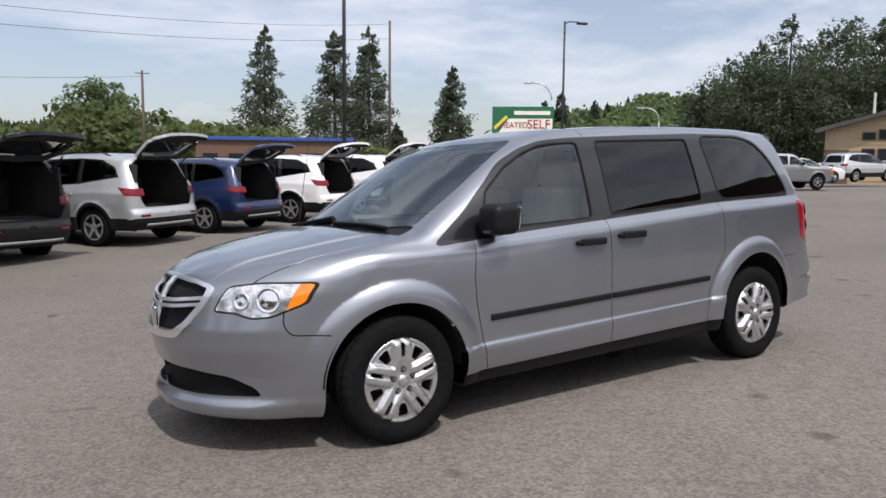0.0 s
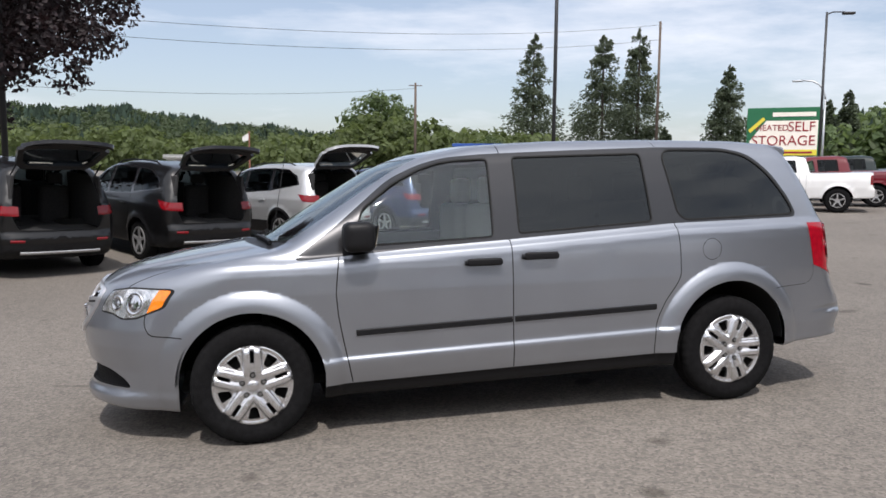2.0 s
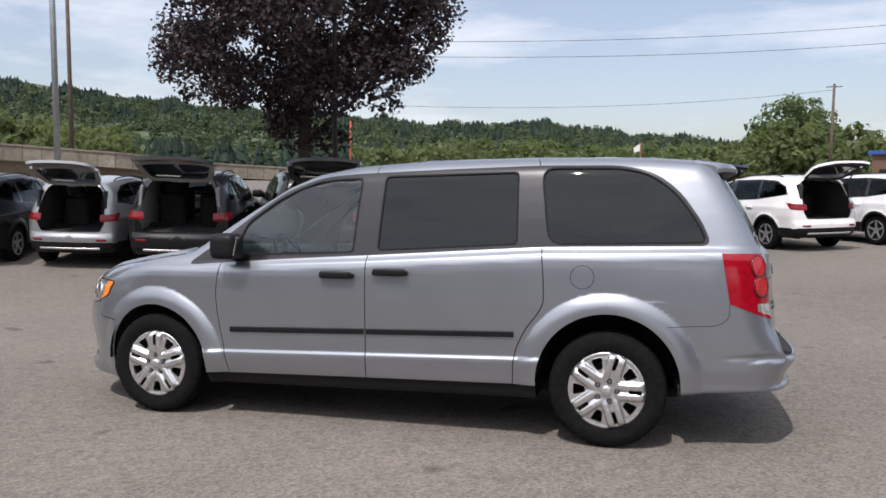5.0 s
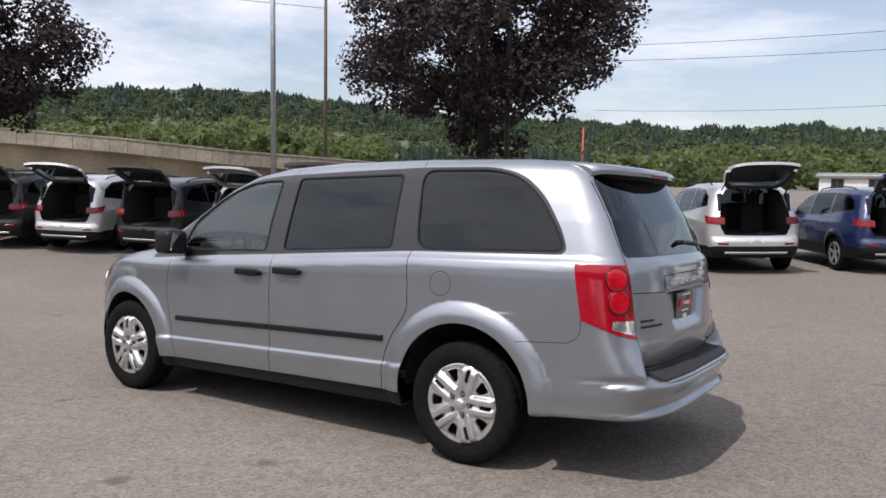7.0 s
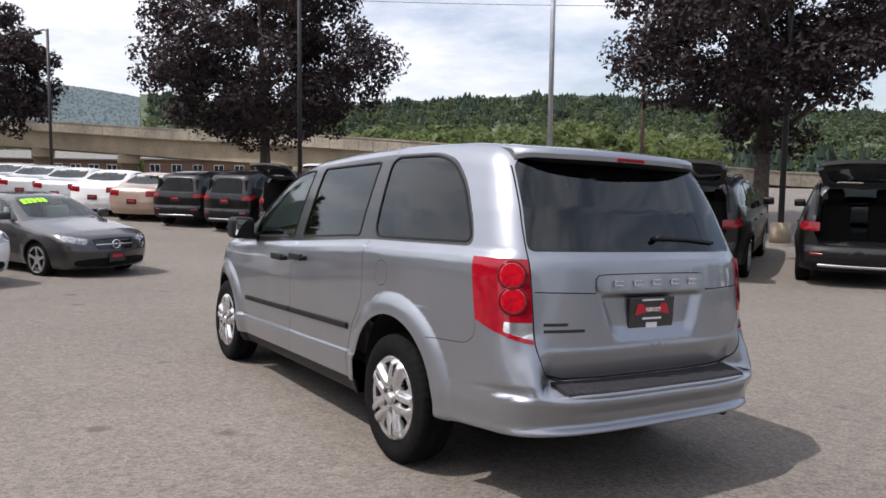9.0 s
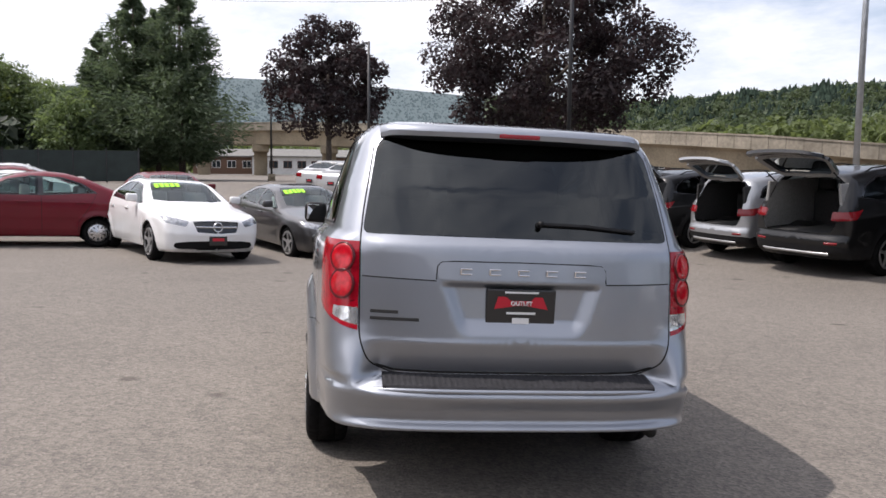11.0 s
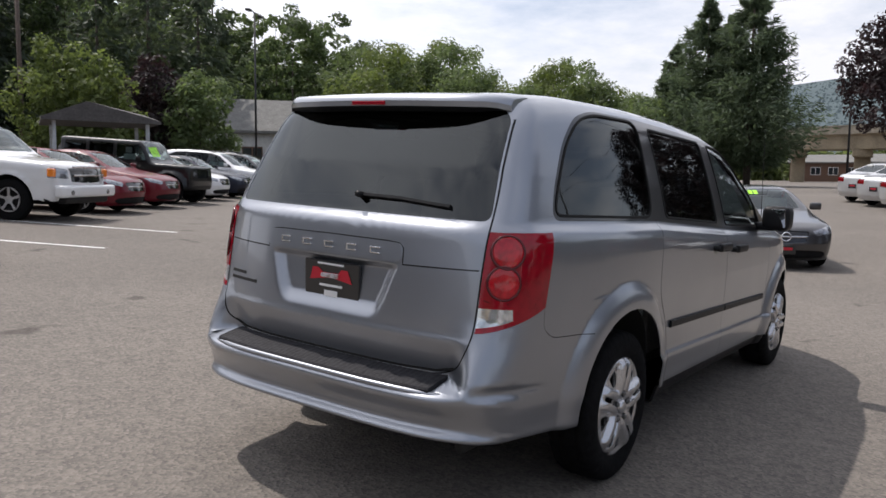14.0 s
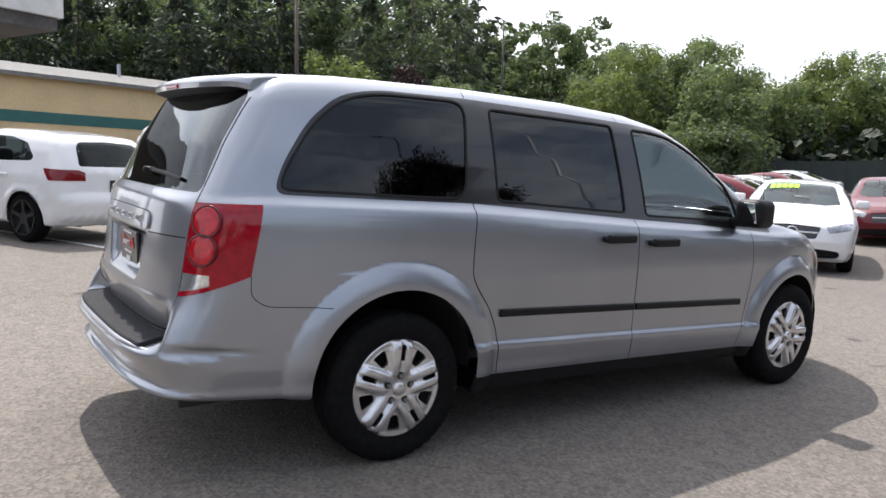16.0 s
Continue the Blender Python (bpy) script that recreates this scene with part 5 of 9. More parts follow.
# ---- ground ----
def ground_sheet():
    """One sheet: the sloping lot near by, flattening out, to the horizon."""
    verts, faces = [], []
    radii = [0.0, 2, 4, 6, 8, 10, 12, 14, 16, 19, 22, 26, 30, 36, 44, 55, 70, 100, 160, 260, 420, 700, 1200, 2500, 4500]
    seg = 72
    for r in radii:
        for i in range(seg):
            a = 2 * math.pi * i / seg
            x, y = r * math.cos(a), r * math.sin(a)
            k = min(1.0, 34.0 / max(r, 1e-6))
            p = LOT @ Vector((x * k, y * k, rise(x * k, y * k)))
            q = LOT @ Vector((x, y, 0))
            verts.append((q.x, q.y, p.z))
    for i in range(len(radii) - 1):
        for j in range(seg):
            k = (j + 1) % seg
            faces.append((i * seg + j, (i + 1) * seg + j, (i + 1) * seg + k, i * seg + k))
    return mesh_of("ground", verts, faces, M["asphalt"])


ground = tagged(part("ground", ground_sheet(), None), "worn grey asphalt of a sloping car lot", "ground", kind="structure")

# ---- the other cars of the lot ----
PAINTS = dict(
    black=material("black_paint", (0.0045, 0.0045, 0.005), 0.35, 0.0, coat=0.6, spec=0.2), silver=car_paint("steel_silver_paint", (0.30, 0.31, 0.325), 0.6, 0.35), charcoal=car_paint("charcoal_paint", (0.034, 0.035, 0.039), 0.6, 0.35),
    white=car_paint("white_paint", (0.74, 0.74, 0.74), 0.0, 0.35), pearl=car_paint("silver_paint", (0.52, 0.53, 0.54), 0.55, 0.35),
    blue=car_paint("blue_paint", (0.010, 0.022, 0.080), 0.3, 0.3), red=material("red_paint", (0.125, 0.003, 0.011), 0.4, coat=0.55, spec=0.2, blotch=0.04, blotch_scale=3),
    maroon=material("maroon_paint", (0.11, 0.004, 0.010), 0.4, coat=0.55, spec=0.2, blotch=0.04, blotch_scale=3), rose=car_paint("rose_gold_paint", (0.40, 0.29, 0.23), 0.5, 0.35),
    grey=car_paint("grey_paint", (0.055, 0.053, 0.055), 0.6, 0.35), navy=material("navy_paint", (0.006, 0.010, 0.024), 0.4, coat=0.4, spec=0.2, grain=0.1, grain_scale=300), green=material("dark_green_paint", (0.004, 0.013, 0.014), 0.4, coat=0.4, spec=0.2, grain=0.1, grain_scale=300))
M["glass_car"] = glass("car_glass", (0.14, 0.16, 0.17), ior=1.32)
M["glass_light"] = glass("light_car_glass", (0.58, 0.68, 0.66))
M["sticker"] = material("neon_sticker", (0.35, 0.85, 0.03), 0.5)
M["head_lens"] = material("clear_headlamp", (0.30, 0.31, 0.33), 0.10, 0.6, coat=1.0, grain=0.5, grain_scale=18)
M["paper"] = material("window_paper", (0.75, 0.82, 0.8), 0.6)

SUV = dict(shell=Shell(
    top=[(-2.55, 0.55), (-2.42, 0.72), (-2.33, 0.90), (-2.1, 0.99), (-1.4, 1.08), (-1.22, 1.12), (-0.55, 1.53), (-0.3, 1.61), (0.3, 1.685), (1.0, 1.695), (1.6, 1.665), (2.05, 1.60), (2.4, 1.54)],
    front=[(0.2, -2.22), (0.32, -2.35), (0.6, -2.38), (0.85, -2.34), (0.98, -2.22)],
    rear=[(0.28, 2.22), (0.42, 2.37), (0.62, 2.385), (0.70, 2.34), (0.95, 2.33), (1.08, 2.29), (1.5, 2.06), (1.7, 1.96)],
    side=[(0.2, 0.86), (0.45, 0.90), (0.60, 0.915), (0.8, 0.93), (0.98, 0.92), (1.06, 0.885), (1.3, 0.81), (1.55, 0.70), (1.7, 0.62)],
    bottom=[(-2.5, 0.24), (2.5, 0.30)], ends=(-1.6, 1.6), mid=0.68, nose=(0.42, 2.4), tail=(0.26, 3.2), taper=(-1.3, 0.13, 1.2, 0.10),
    flares=((-1.40, 0.36, 0.38, 0.03), (1.36, 0.36, 0.38, 0.035))),
    hubs=((-1.40, 0.36, 0.395), (1.36, 0.36, 0.395)), r=0.355, track=0.82,
    side=[("window", [(-0.98, 1.08), (-0.42, 1.46), (-0.08, 1.555), (-0.02, 1.10)]), ("window", [(0.06, 1.105), (0.02, 1.565), (0.88, 1.575), (0.96, 1.15)]),
          ("window", [(1.04, 1.17), (0.97, 1.575), (1.42, 1.55), (1.75, 1.42), (1.86, 1.27)])],
    tail=[(1.93, 1.085), (2.45, 1.035), (2.45, 0.90), (2.10, 0.945)], tail_y=0.56,
    head=[(0.46, 0.83), (0.78, 0.90), (0.86, 0.88), (0.80, 0.79), (0.50, 0.74)], grille=[(0.0, 0.85), (0.42, 0.83), (0.36, 0.62), (0.0, 0.60)],
    screen=[(-1.19, 0.0), (-1.15, 0.4), (-1.02, 0.68), (-0.5, 0.60), (-0.33, 0.54), (-0.36, 0.0)], rear_view=True,
    hatch=[(0.0, 0.72), (0.56, 0.73), (0.64, 0.90), (0.63, 1.12), (0.55, 1.46), (0.46, 1.585), (0.0, 1.61)],
    rear_glass=[(0.0, 1.12), (0.55, 1.12), (0.47, 1.44), (0.38, 1.52), (0.0, 1.54)], hinge=(1.98, 1.60), seams=[[(-0.98, 1.06), (-1.02, 0.8), (-0.95, 0.36)], [(0.02, 1.1), (0.02, 0.34)], [(0.98, 1.15), (0.98, 0.8), (0.85, 0.55), (0.85, 0.36)]], clad=0.53, belt=1.08,
    band=[(-1.03, 1.058), (-0.43, 1.485), (-0.08, 1.578), (0.88, 1.598), (1.44, 1.572), (1.78, 1.44), (1.91, 1.262), (1.0, 1.135), (0.0, 1.082)])

SEDAN = dict(saloon=True, shell=Shell(
    top=[(-2.5, 0.45), (-2.38, 0.60), (-2.28, 0.76), (-2.0, 0.86), (-1.2, 0.965), (-1.0, 1.0), (-0.3, 1.33), (0.0, 1.40), (0.45, 1.43), (0.8, 1.40), (1.15, 1.28), (1.62, 1.10), (1.75, 1.07), (2.2, 1.03), (2.5, 0.96)],
    front=[(0.15, -2.2), (0.25, -2.33), (0.5, -2.37), (0.7, -2.33), (0.85, -2.2)], rear=[(0.2, 2.2), (0.4, 2.33), (0.6, 2.34), (0.9, 2.31), (1.1, 2.22)],
    side=[(0.15, 0.82), (0.35, 0.88), (0.55, 0.905), (0.75, 0.91), (0.88, 0.90), (0.96, 0.87), (1.15, 0.79), (1.35, 0.66), (1.5, 0.55)],
    bottom=[(-2.5, 0.18), (2.5, 0.22)], ends=(-1.6, 1.6), mid=0.6, nose=(0.42, 2.4), tail=(0.28, 3.0), taper=(-1.3, 0.13, 1.2, 0.10),
    flares=((-1.42, 0.33, 0.35, 0.02), (1.40, 0.33, 0.35, 0.025))),
    hubs=((-1.42, 0.33, 0.36), (1.40, 0.33, 0.36)), r=0.328, track=0.80,
    side=[("window", [(-0.78, 0.985), (-0.22, 1.27), (0.12, 1.335), (0.20, 1.0)]), ("window", [(0.27, 1.005), (0.19, 1.34), (0.62, 1.33), (1.02, 1.19), (1.18, 1.05)])],
    tail=[(1.95, 0.95), (2.45, 0.94), (2.45, 0.76), (2.1, 0.80)], tail_y=0.42,
    head=[(0.46, 0.72), (0.74, 0.79), (0.84, 0.79), (0.80, 0.69), (0.52, 0.63)], grille=[(0.0, 0.74), (0.40, 0.72), (0.34, 0.54), (0.0, 0.52)],
    screen=[(-0.97, 0.0), (-0.93, 0.4), (-0.80, 0.64), (-0.30, 0.55), (-0.12, 0.50), (-0.14, 0.0)], rear_view=False,
    back_glass=[(0.92, 0.0), (0.94, 0.50), (1.1, 0.56), (1.50, 0.62), (1.56, 0.55), (1.60, 0.0)],
    seams=[[(-0.82, 0.97), (-0.88, 0.7), (-0.82, 0.3)], [(0.24, 1.0), (0.24, 0.28)], [(1.2, 1.04), (1.15, 0.8), (0.95, 0.5), (0.95, 0.28)]], clad=0.24, belt=0.99,
    band=[(-0.82, 0.968), (-0.23, 1.288), (0.12, 1.354), (0.62, 1.350), (1.04, 1.204), (1.22, 1.035), (0.23, 0.985)])

COMPACT = dict(saloon=True, shell=Shell(
    top=[(-2.25, 0.45), (-2.13, 0.62), (-2.04, 0.78), (-1.85, 0.88), (-1.5, 0.955), (-1.1, 1.03), (-0.98, 1.07), (-0.42, 1.34), (-0.12, 1.42), (0.28, 1.47), (0.65, 1.45), (1.02, 1.36), (1.36, 1.22), (1.62, 1.11), (1.78, 1.08), (2.05, 1.05), (2.3, 0.98)],
    front=[(0.15, -1.96), (0.25, -2.07), (0.5, -2.11), (0.7, -2.08), (0.85, -1.96)], rear=[(0.2, 1.98), (0.4, 2.10), (0.6, 2.12), (0.9, 2.09), (1.1, 2.0)],
    side=[(0.15, 0.77), (0.35, 0.82), (0.52, 0.832), (0.60, 0.846), (0.78, 0.850), (0.90, 0.842), (0.985, 0.815), (1.15, 0.745), (1.35, 0.64), (1.5, 0.54)],
    bottom=[(-2.5, 0.18), (2.5, 0.22)], ends=(-1.4, 1.4), mid=0.62, nose=(0.42, 2.4), tail=(0.28, 3.0), taper=(-1.2, 0.13, 1.1, 0.10),
    flares=((-1.28, 0.29, 0.325, 0.02), (1.27, 0.29, 0.325, 0.022))),
    hubs=((-1.28, 0.29, 0.330), (1.27, 0.29, 0.330)), r=0.288, track=0.75,
    side=[("window", [(-0.80, 1.005), (-0.30, 1.28), (0.08, 1.355), (0.20, 1.36), (0.22, 1.015)]), ("window", [(0.30, 1.02), (0.29, 1.365), (0.62, 1.345), (0.98, 1.235), (1.22, 1.085)])],
    tail=[(1.75, 0.98), (2.2, 0.97), (2.2, 0.78), (1.88, 0.82)], tail_y=0.42,
    head=[(0.44, 0.72), (0.70, 0.80), (0.80, 0.82), (0.77, 0.69), (0.50, 0.63)], grille=[(0.0, 0.70), (0.40, 0.69), (0.36, 0.60), (0.0, 0.59)],
    screen=[(-0.96, 0.0), (-0.92, 0.4), (-0.80, 0.60), (-0.42, 0.54), (-0.20, 0.48), (-0.22, 0.0)], rear_view=False,
    back_glass=[(1.06, 0.0), (1.08, 0.46), (1.2, 0.52), (1.52, 0.56), (1.58, 0.50), (1.60, 0.0)],
    seams=[[(-0.86, 0.98), (-0.90, 0.7), (-0.86, 0.3)], [(0.26, 1.0), (0.28, 0.28)], [(1.24, 1.06), (1.12, 0.8), (0.92, 0.5), (0.92, 0.28)]], clad=0.24, belt=1.005,
    band=[(-0.84, 0.988), (-0.31, 1.298), (0.08, 1.374), (0.62, 1.364), (1.0, 1.250), (1.26, 1.070), (0.26, 1.0)])

PICKUP = dict(shell=Shell(
    top=[(-3.0, 0.7), (-2.87, 0.95), (-2.82, 1.08), (-2.6, 1.17), (-1.5, 1.24), (-1.36, 1.28), (-0.80, 1.74), (-0.55, 1.83), (0.4, 1.86), (0.68, 1.82), (0.76, 1.74), (0.82, 1.33), (0.9, 1.30), (3.0, 1.32)],
    front=[(0.3, -2.75), (0.45, -2.86), (0.7, -2.88), (0.95, -2.85), (1.15, -2.76)], rear=[(0.4, 2.8), (0.55, 2.87), (0.75, 2.87), (0.85, 2.80), (1.35, 2.80)],
    side=[(0.3, 0.90), (0.5, 0.95), (0.8, 0.985), (1.05, 0.98), (1.22, 0.95), (1.35, 0.90), (1.6, 0.80), (1.85, 0.68)],
    bottom=[(-3, 0.38), (3, 0.48)], ends=(-1.9, 1.9), mid=0.85, nose=(0.25, 2.6), tail=(0.08, 4.0), taper=(-1.6, 0.09, 2.0, 0.03), k_rear=0.05, lag=0.12,
    flares=((-1.85, 0.42, 0.44, 0.03), (1.75, 0.42, 0.44, 0.03)), soft_top=0.04),
    hubs=((-1.85, 0.42, 0.46), (1.75, 0.42, 0.46)), r=0.40, track=0.88,
    side=[("window", [(-1.12, 1.26), (-0.68, 1.62), (-0.35, 1.71), (-0.25, 1.27)]), ("window", [(-0.16, 1.275), (-0.22, 1.72), (0.45, 1.72), (0.52, 1.30)])],
    tail=[(2.68, 1.22), (2.95, 1.22), (2.95, 0.92), (2.68, 0.92)], tail_y=0.74,
    head=[(0.55, 1.02), (0.86, 1.05), (0.90, 0.85), (0.57, 0.84)], grille=[(0.0, 1.06), (0.52, 1.04), (0.50, 0.78), (0.0, 0.76)],
    screen=[(-1.33, 0.0), (-1.28, 0.5), (-1.2, 0.72), (-0.72, 0.64), (-0.56, 0.58), (-0.60, 0.0)], rear_view=False,
    back_glass=[(0.70, 0.0), (0.70, 0.50), (0.80, 0.55), (0.815, 0.55), (0.815, 0.0)],
    seams=[[(-1.15, 1.25), (-1.18, 0.9), (-1.12, 0.5)], [(-0.2, 1.27), (-0.2, 0.5)], [(0.60, 1.3), (0.60, 0.5)], [(0.80, 1.3), (0.80, 0.5)]], clad=0.42, belt=1.26)


GOLF = dict(shell=Shell(
    top=[(-2.25, 0.5), (-2.12, 0.70), (-2.0, 0.84), (-1.7, 0.92), (-1.15, 1.0), (-1.0, 1.03), (-0.35, 1.38), (-0.1, 1.45), (0.4, 1.49), (1.0, 1.48), (1.5, 1.44), (1.75, 1.40), (2.1, 1.30)],
    front=[(0.15, -1.95), (0.25, -2.08), (0.5, -2.12), (0.7, -2.08), (0.85, -1.95)], rear=[(0.25, 1.93), (0.36, 2.06), (0.56, 2.10), (0.63, 2.08), (0.70, 2.045), (0.95, 2.03), (1.02, 2.0), (1.3, 1.83), (1.45, 1.72)],
    side=[(0.2, 0.84), (0.45, 0.875), (0.62, 0.892), (0.80, 0.896), (0.90, 0.885), (0.97, 0.86), (1.2, 0.785), (1.4, 0.69), (1.5, 0.61)],
    bottom=[(-2.5, 0.19), (2.5, 0.24)], ends=(-1.4, 1.4), mid=0.66, nose=(0.42, 2.4), tail=(0.27, 3.0), taper=(-1.2, 0.13, 1.1, 0.11),
    flares=((-1.28, 0.32, 0.345, 0.022), (1.30, 0.32, 0.345, 0.026))),
    hubs=((-1.28, 0.32, 0.352), (1.30, 0.32, 0.352)), r=0.320, track=0.80,
    side=[("window", [(-0.86, 1.0), (-0.30, 1.31), (0.10, 1.385), (0.30, 1.385), (0.30, 1.03)]), ("window", [(0.38, 1.035), (0.37, 1.385), (0.85, 1.37), (1.20, 1.30), (1.40, 1.12), (1.36, 1.07)])],
    tail=[(1.62, 0.985), (2.2, 0.975), (2.2, 0.845), (1.74, 0.835)], tail_y=0.50,
    head=[(0.44, 0.70), (0.74, 0.77), (0.82, 0.75), (0.78, 0.65), (0.50, 0.62)], grille=[(0.0, 0.72), (0.42, 0.70), (0.40, 0.62), (0.0, 0.61)],
    screen=[(-0.98, 0.0), (-0.94, 0.4), (-0.82, 0.62), (-0.36, 0.55), (-0.17, 0.50), (-0.20, 0.0)], rear_view=True,
    hatch=[(0.0, 0.66), (0.54, 0.67), (0.60, 0.85), (0.60, 1.0), (0.55, 1.28), (0.49, 1.38), (0.0, 1.42)],
    rear_glass=[(0.0, 1.03), (0.555, 1.03), (0.50, 1.28), (0.44, 1.34), (0.0, 1.36)], hinge=(1.7, 1.42),
    seams=[[(-0.90, 0.98), (-0.95, 0.7), (-0.90, 0.28)], [(0.34, 1.03), (0.36, 0.7), (0.30, 0.28)]], clad=0.27, belt=1.0)

JEEP = dict(shell=Shell(
    top=[(-2.4, 0.70), (-2.2, 0.98), (-2.1, 1.10), (-1.9, 1.14), (-0.95, 1.17), (-0.86, 1.22), (-0.58, 1.70), (-0.45, 1.79), (1.8, 1.83), (2.2, 1.80), (2.4, 1.70)],
    front=[(0.35, -2.05), (0.5, -2.12), (0.7, -2.12), (1.1, -2.08)], rear=[(0.4, 2.05), (0.55, 2.12), (0.70, 2.10), (1.1, 2.08), (1.8, 2.0)],
    side=[(0.4, 0.80), (0.7, 0.805), (1.05, 0.80), (1.18, 0.785), (1.75, 0.71), (1.85, 0.66)],
    bottom=[(-2.5, 0.42), (2.5, 0.45)], ends=(-1.5, 1.5), mid=0.82, nose=(0.12, 3.0), tail=(0.08, 4.0), taper=(-1.6, 0.05, 2.0, 0.03), k_roof=0.08, k_front=0.05, k_rear=0.05, lag=0.03, crown=0.03,
    flares=((-1.45, 0.42, 0.44, 0.10), (1.40, 0.42, 0.44, 0.10)), soft_top=0.03),
    hubs=((-1.45, 0.42, 0.46), (1.40, 0.42, 0.46)), r=0.40, track=0.80,
    side=[("window", [(-0.72, 1.22), (-0.50, 1.66), (0.20, 1.69), (0.20, 1.23)]), ("window", [(0.30, 1.23), (0.30, 1.69), (1.05, 1.70), (1.05, 1.24)]), ("window", [(1.15, 1.24), (1.15, 1.70), (1.80, 1.70), (1.85, 1.25)])],
    tail=[(1.90, 1.10), (2.3, 1.10), (2.3, 0.86), (1.90, 0.86)], tail_y=0.58,
    head=[(0.42, 1.0), (0.58, 1.0), (0.60, 0.84), (0.42, 0.84)], grille=[(0.0, 1.03), (0.38, 1.02), (0.38, 0.78), (0.0, 0.78)],
    screen=[(-0.84, 0.0), (-0.83, 0.4), (-0.80, 0.66), (-0.58, 0.64), (-0.50, 0.60), (-0.51, 0.0)], rear_view=True,
    hatch=[(0.0, 0.72), (0.60, 0.73), (0.63, 1.2), (0.58, 1.70), (0.0, 1.73)], rear_glass=[(0.0, 1.24), (0.54, 1.24), (0.50, 1.62), (0.0, 1.64)], hinge=(2.0, 1.75),
    seams=[[(-0.80, 1.2), (-0.82, 0.8), (-0.80, 0.5)], [(0.25, 1.22), (0.25, 0.5)], [(1.1, 1.22), (1.0, 0.8), (0.9, 0.5)]], clad=0.55, belt=1.20)


def car_panels(T):
    """The half panels of a kind of car, cut once."""
    if "panels" in T:
        return T["panels"]
    G = 0.004
    lines = []
    for hx, hz, r in T["hubs"]:
        lines.append(("side", arch_line(hx, hz, r), False))
        if T is SUV:
            lines.append(("side", arch_line(hx, hz, r + 0.06), False))
    for k, (nm, w) in enumerate(T["side"]):
        T["side"][k] = (nm, rounded(w, 0.04, True, 3))
        lines.append(("side", T["side"][k][1], True))
    if "band" in T:
        lines.append(("side", T["band"], True))
    for s in T["seams"]:
        lines += [("side", offset_line(s, G), False), ("side", offset_line(s, -G), False)]
    xs = [T["shell"].xa - 0.5, T["shell"].xb + 0.5]
    lines += [("side", [(xs[0], T["clad"]), (xs[1], T["clad"])], False), ("rear", [(0.0, T["clad"]), (0.75, T["clad"])], False), ("front", [(0.0, T["clad"]), (0.70, T["clad"])], False), ("side", T["tail"], True), ("rear", [(T["tail_y"], T["tail"][2][1] - 0.1), (T["tail_y"], T["tail"][0][1] + 0.1)], False)]
    head, grille, screen = rounded(T["head"], 0.02), rounded(T["grille"], 0.03), rounded(T["screen"], 0.03)
    lines += [("front", head, True), ("front", grille, True), ("over", screen, True), ("front", [(0.0, 0.5 * T["clad"] + 0.17), (0.5, 0.5 * T["clad"] + 0.17)], False)]
    reg = []

    def arch(x, y, z):
        r_ = np.zeros(len(x), bool)
        for hx, hz, r in T["hubs"]:
            r_ |= ((np.hypot(x - hx, z - hz) < r) | ((np.abs(x - hx) < r) & (z < hz))) & (y > 0.3) & (z < hz + r)
        return r_
    reg.append(("arch", arch))
    for k, (nm, w) in enumerate(T["side"]):
        reg.append(("window%d" % k, (lambda w: lambda x, y, z: inside(x, z, w) & (y > 0.4))(w)))
    if "band" in T:
        reg.append(("band", lambda x, y, z: inside(x, z, T["band"]) & (y > 0.4)))
    reg.append(("tail", lambda x, y, z: inside(x, z, T["tail"]) & (y > T["tail_y"])))
    if T["rear_view"]:
        hatch, rg = rounded(T["hatch"], 0.05, False), rounded(T["rear_glass"], 0.04, False)
        lines += [("rear", hatch, False), ("rear", rg, False)]
        zt, gt = hatch[-1][1], rg[-1][1]
        reg.append(("rear_glass", lambda x, y, z: inside(y, z, [(-0.01, rg[0][1])] + rg + [(-0.01, gt)]) & (x > 1.5)))
        reg.append(("hatch", lambda x, y, z: inside(y, z, [(-0.01, hatch[0][1])] + hatch + [(-0.01, zt)]) & (x > 1.5)))
    else:
        bg_ = rounded(T["back_glass"], 0.02)
        lines.append(("over", bg_, True))
        reg.append(("rear_glass", lambda x, y, z: inside(x, y, bg_ + [(bg_[-1][0], -0.01), (bg_[0][0], -0.01)]) & (z > T["belt"])))
    reg.append(("head", lambda x, y, z: inside(y, z, head) & (x < -1.4)))
    reg.append(("grille", lambda x, y, z: inside(y, z, grille + [(-0.01, grille[-1][1]), (-0.01, grille[0][1])]) & (x < -1.4)))
    if T is not PICKUP and T is not JEEP:
        z0 = 0.10 if T is SUV else 0.0
        low = rounded([(0.0, 0.40 + z0), (0.46, 0.385 + z0), (0.66, 0.36 + z0), (0.70, 0.30 + z0), (0.62, 0.245 + z0), (0.0, 0.235 + z0)], 0.03)
        lines.append(("front", low, True))
        reg.insert(0, ("low", lambda x, y, z: inside(y, z, low + [(-0.01, low[-1][1]), (-0.01, low[0][1])]) & (x < -1.4)))
    reg.append(("screen", lambda x, y, z: inside(x, y, screen + [(screen[-1][0], -0.01), (screen[0][0], -0.01)]) & (z > T["belt"] - 0.05)))
    reg.append(("seam", lambda x, y, z: np.any([near(x, z, s, G) for s in T["seams"]], axis=0) & (y > 0.5)))
    reg.append(("clad", lambda x, y, z: (z < T["clad"]) | ((T is SUV) & (y > 0.5) & (np.minimum(np.hypot(x - T["hubs"][0][0], z - T["hubs"][0][1]), np.hypot(x - T["hubs"][1][0], z - T["hubs"][1][1])) < T["hubs"][0][2] + 0.06))))
    T["panels"] = T["shell"].split(lines, reg, 0.072)
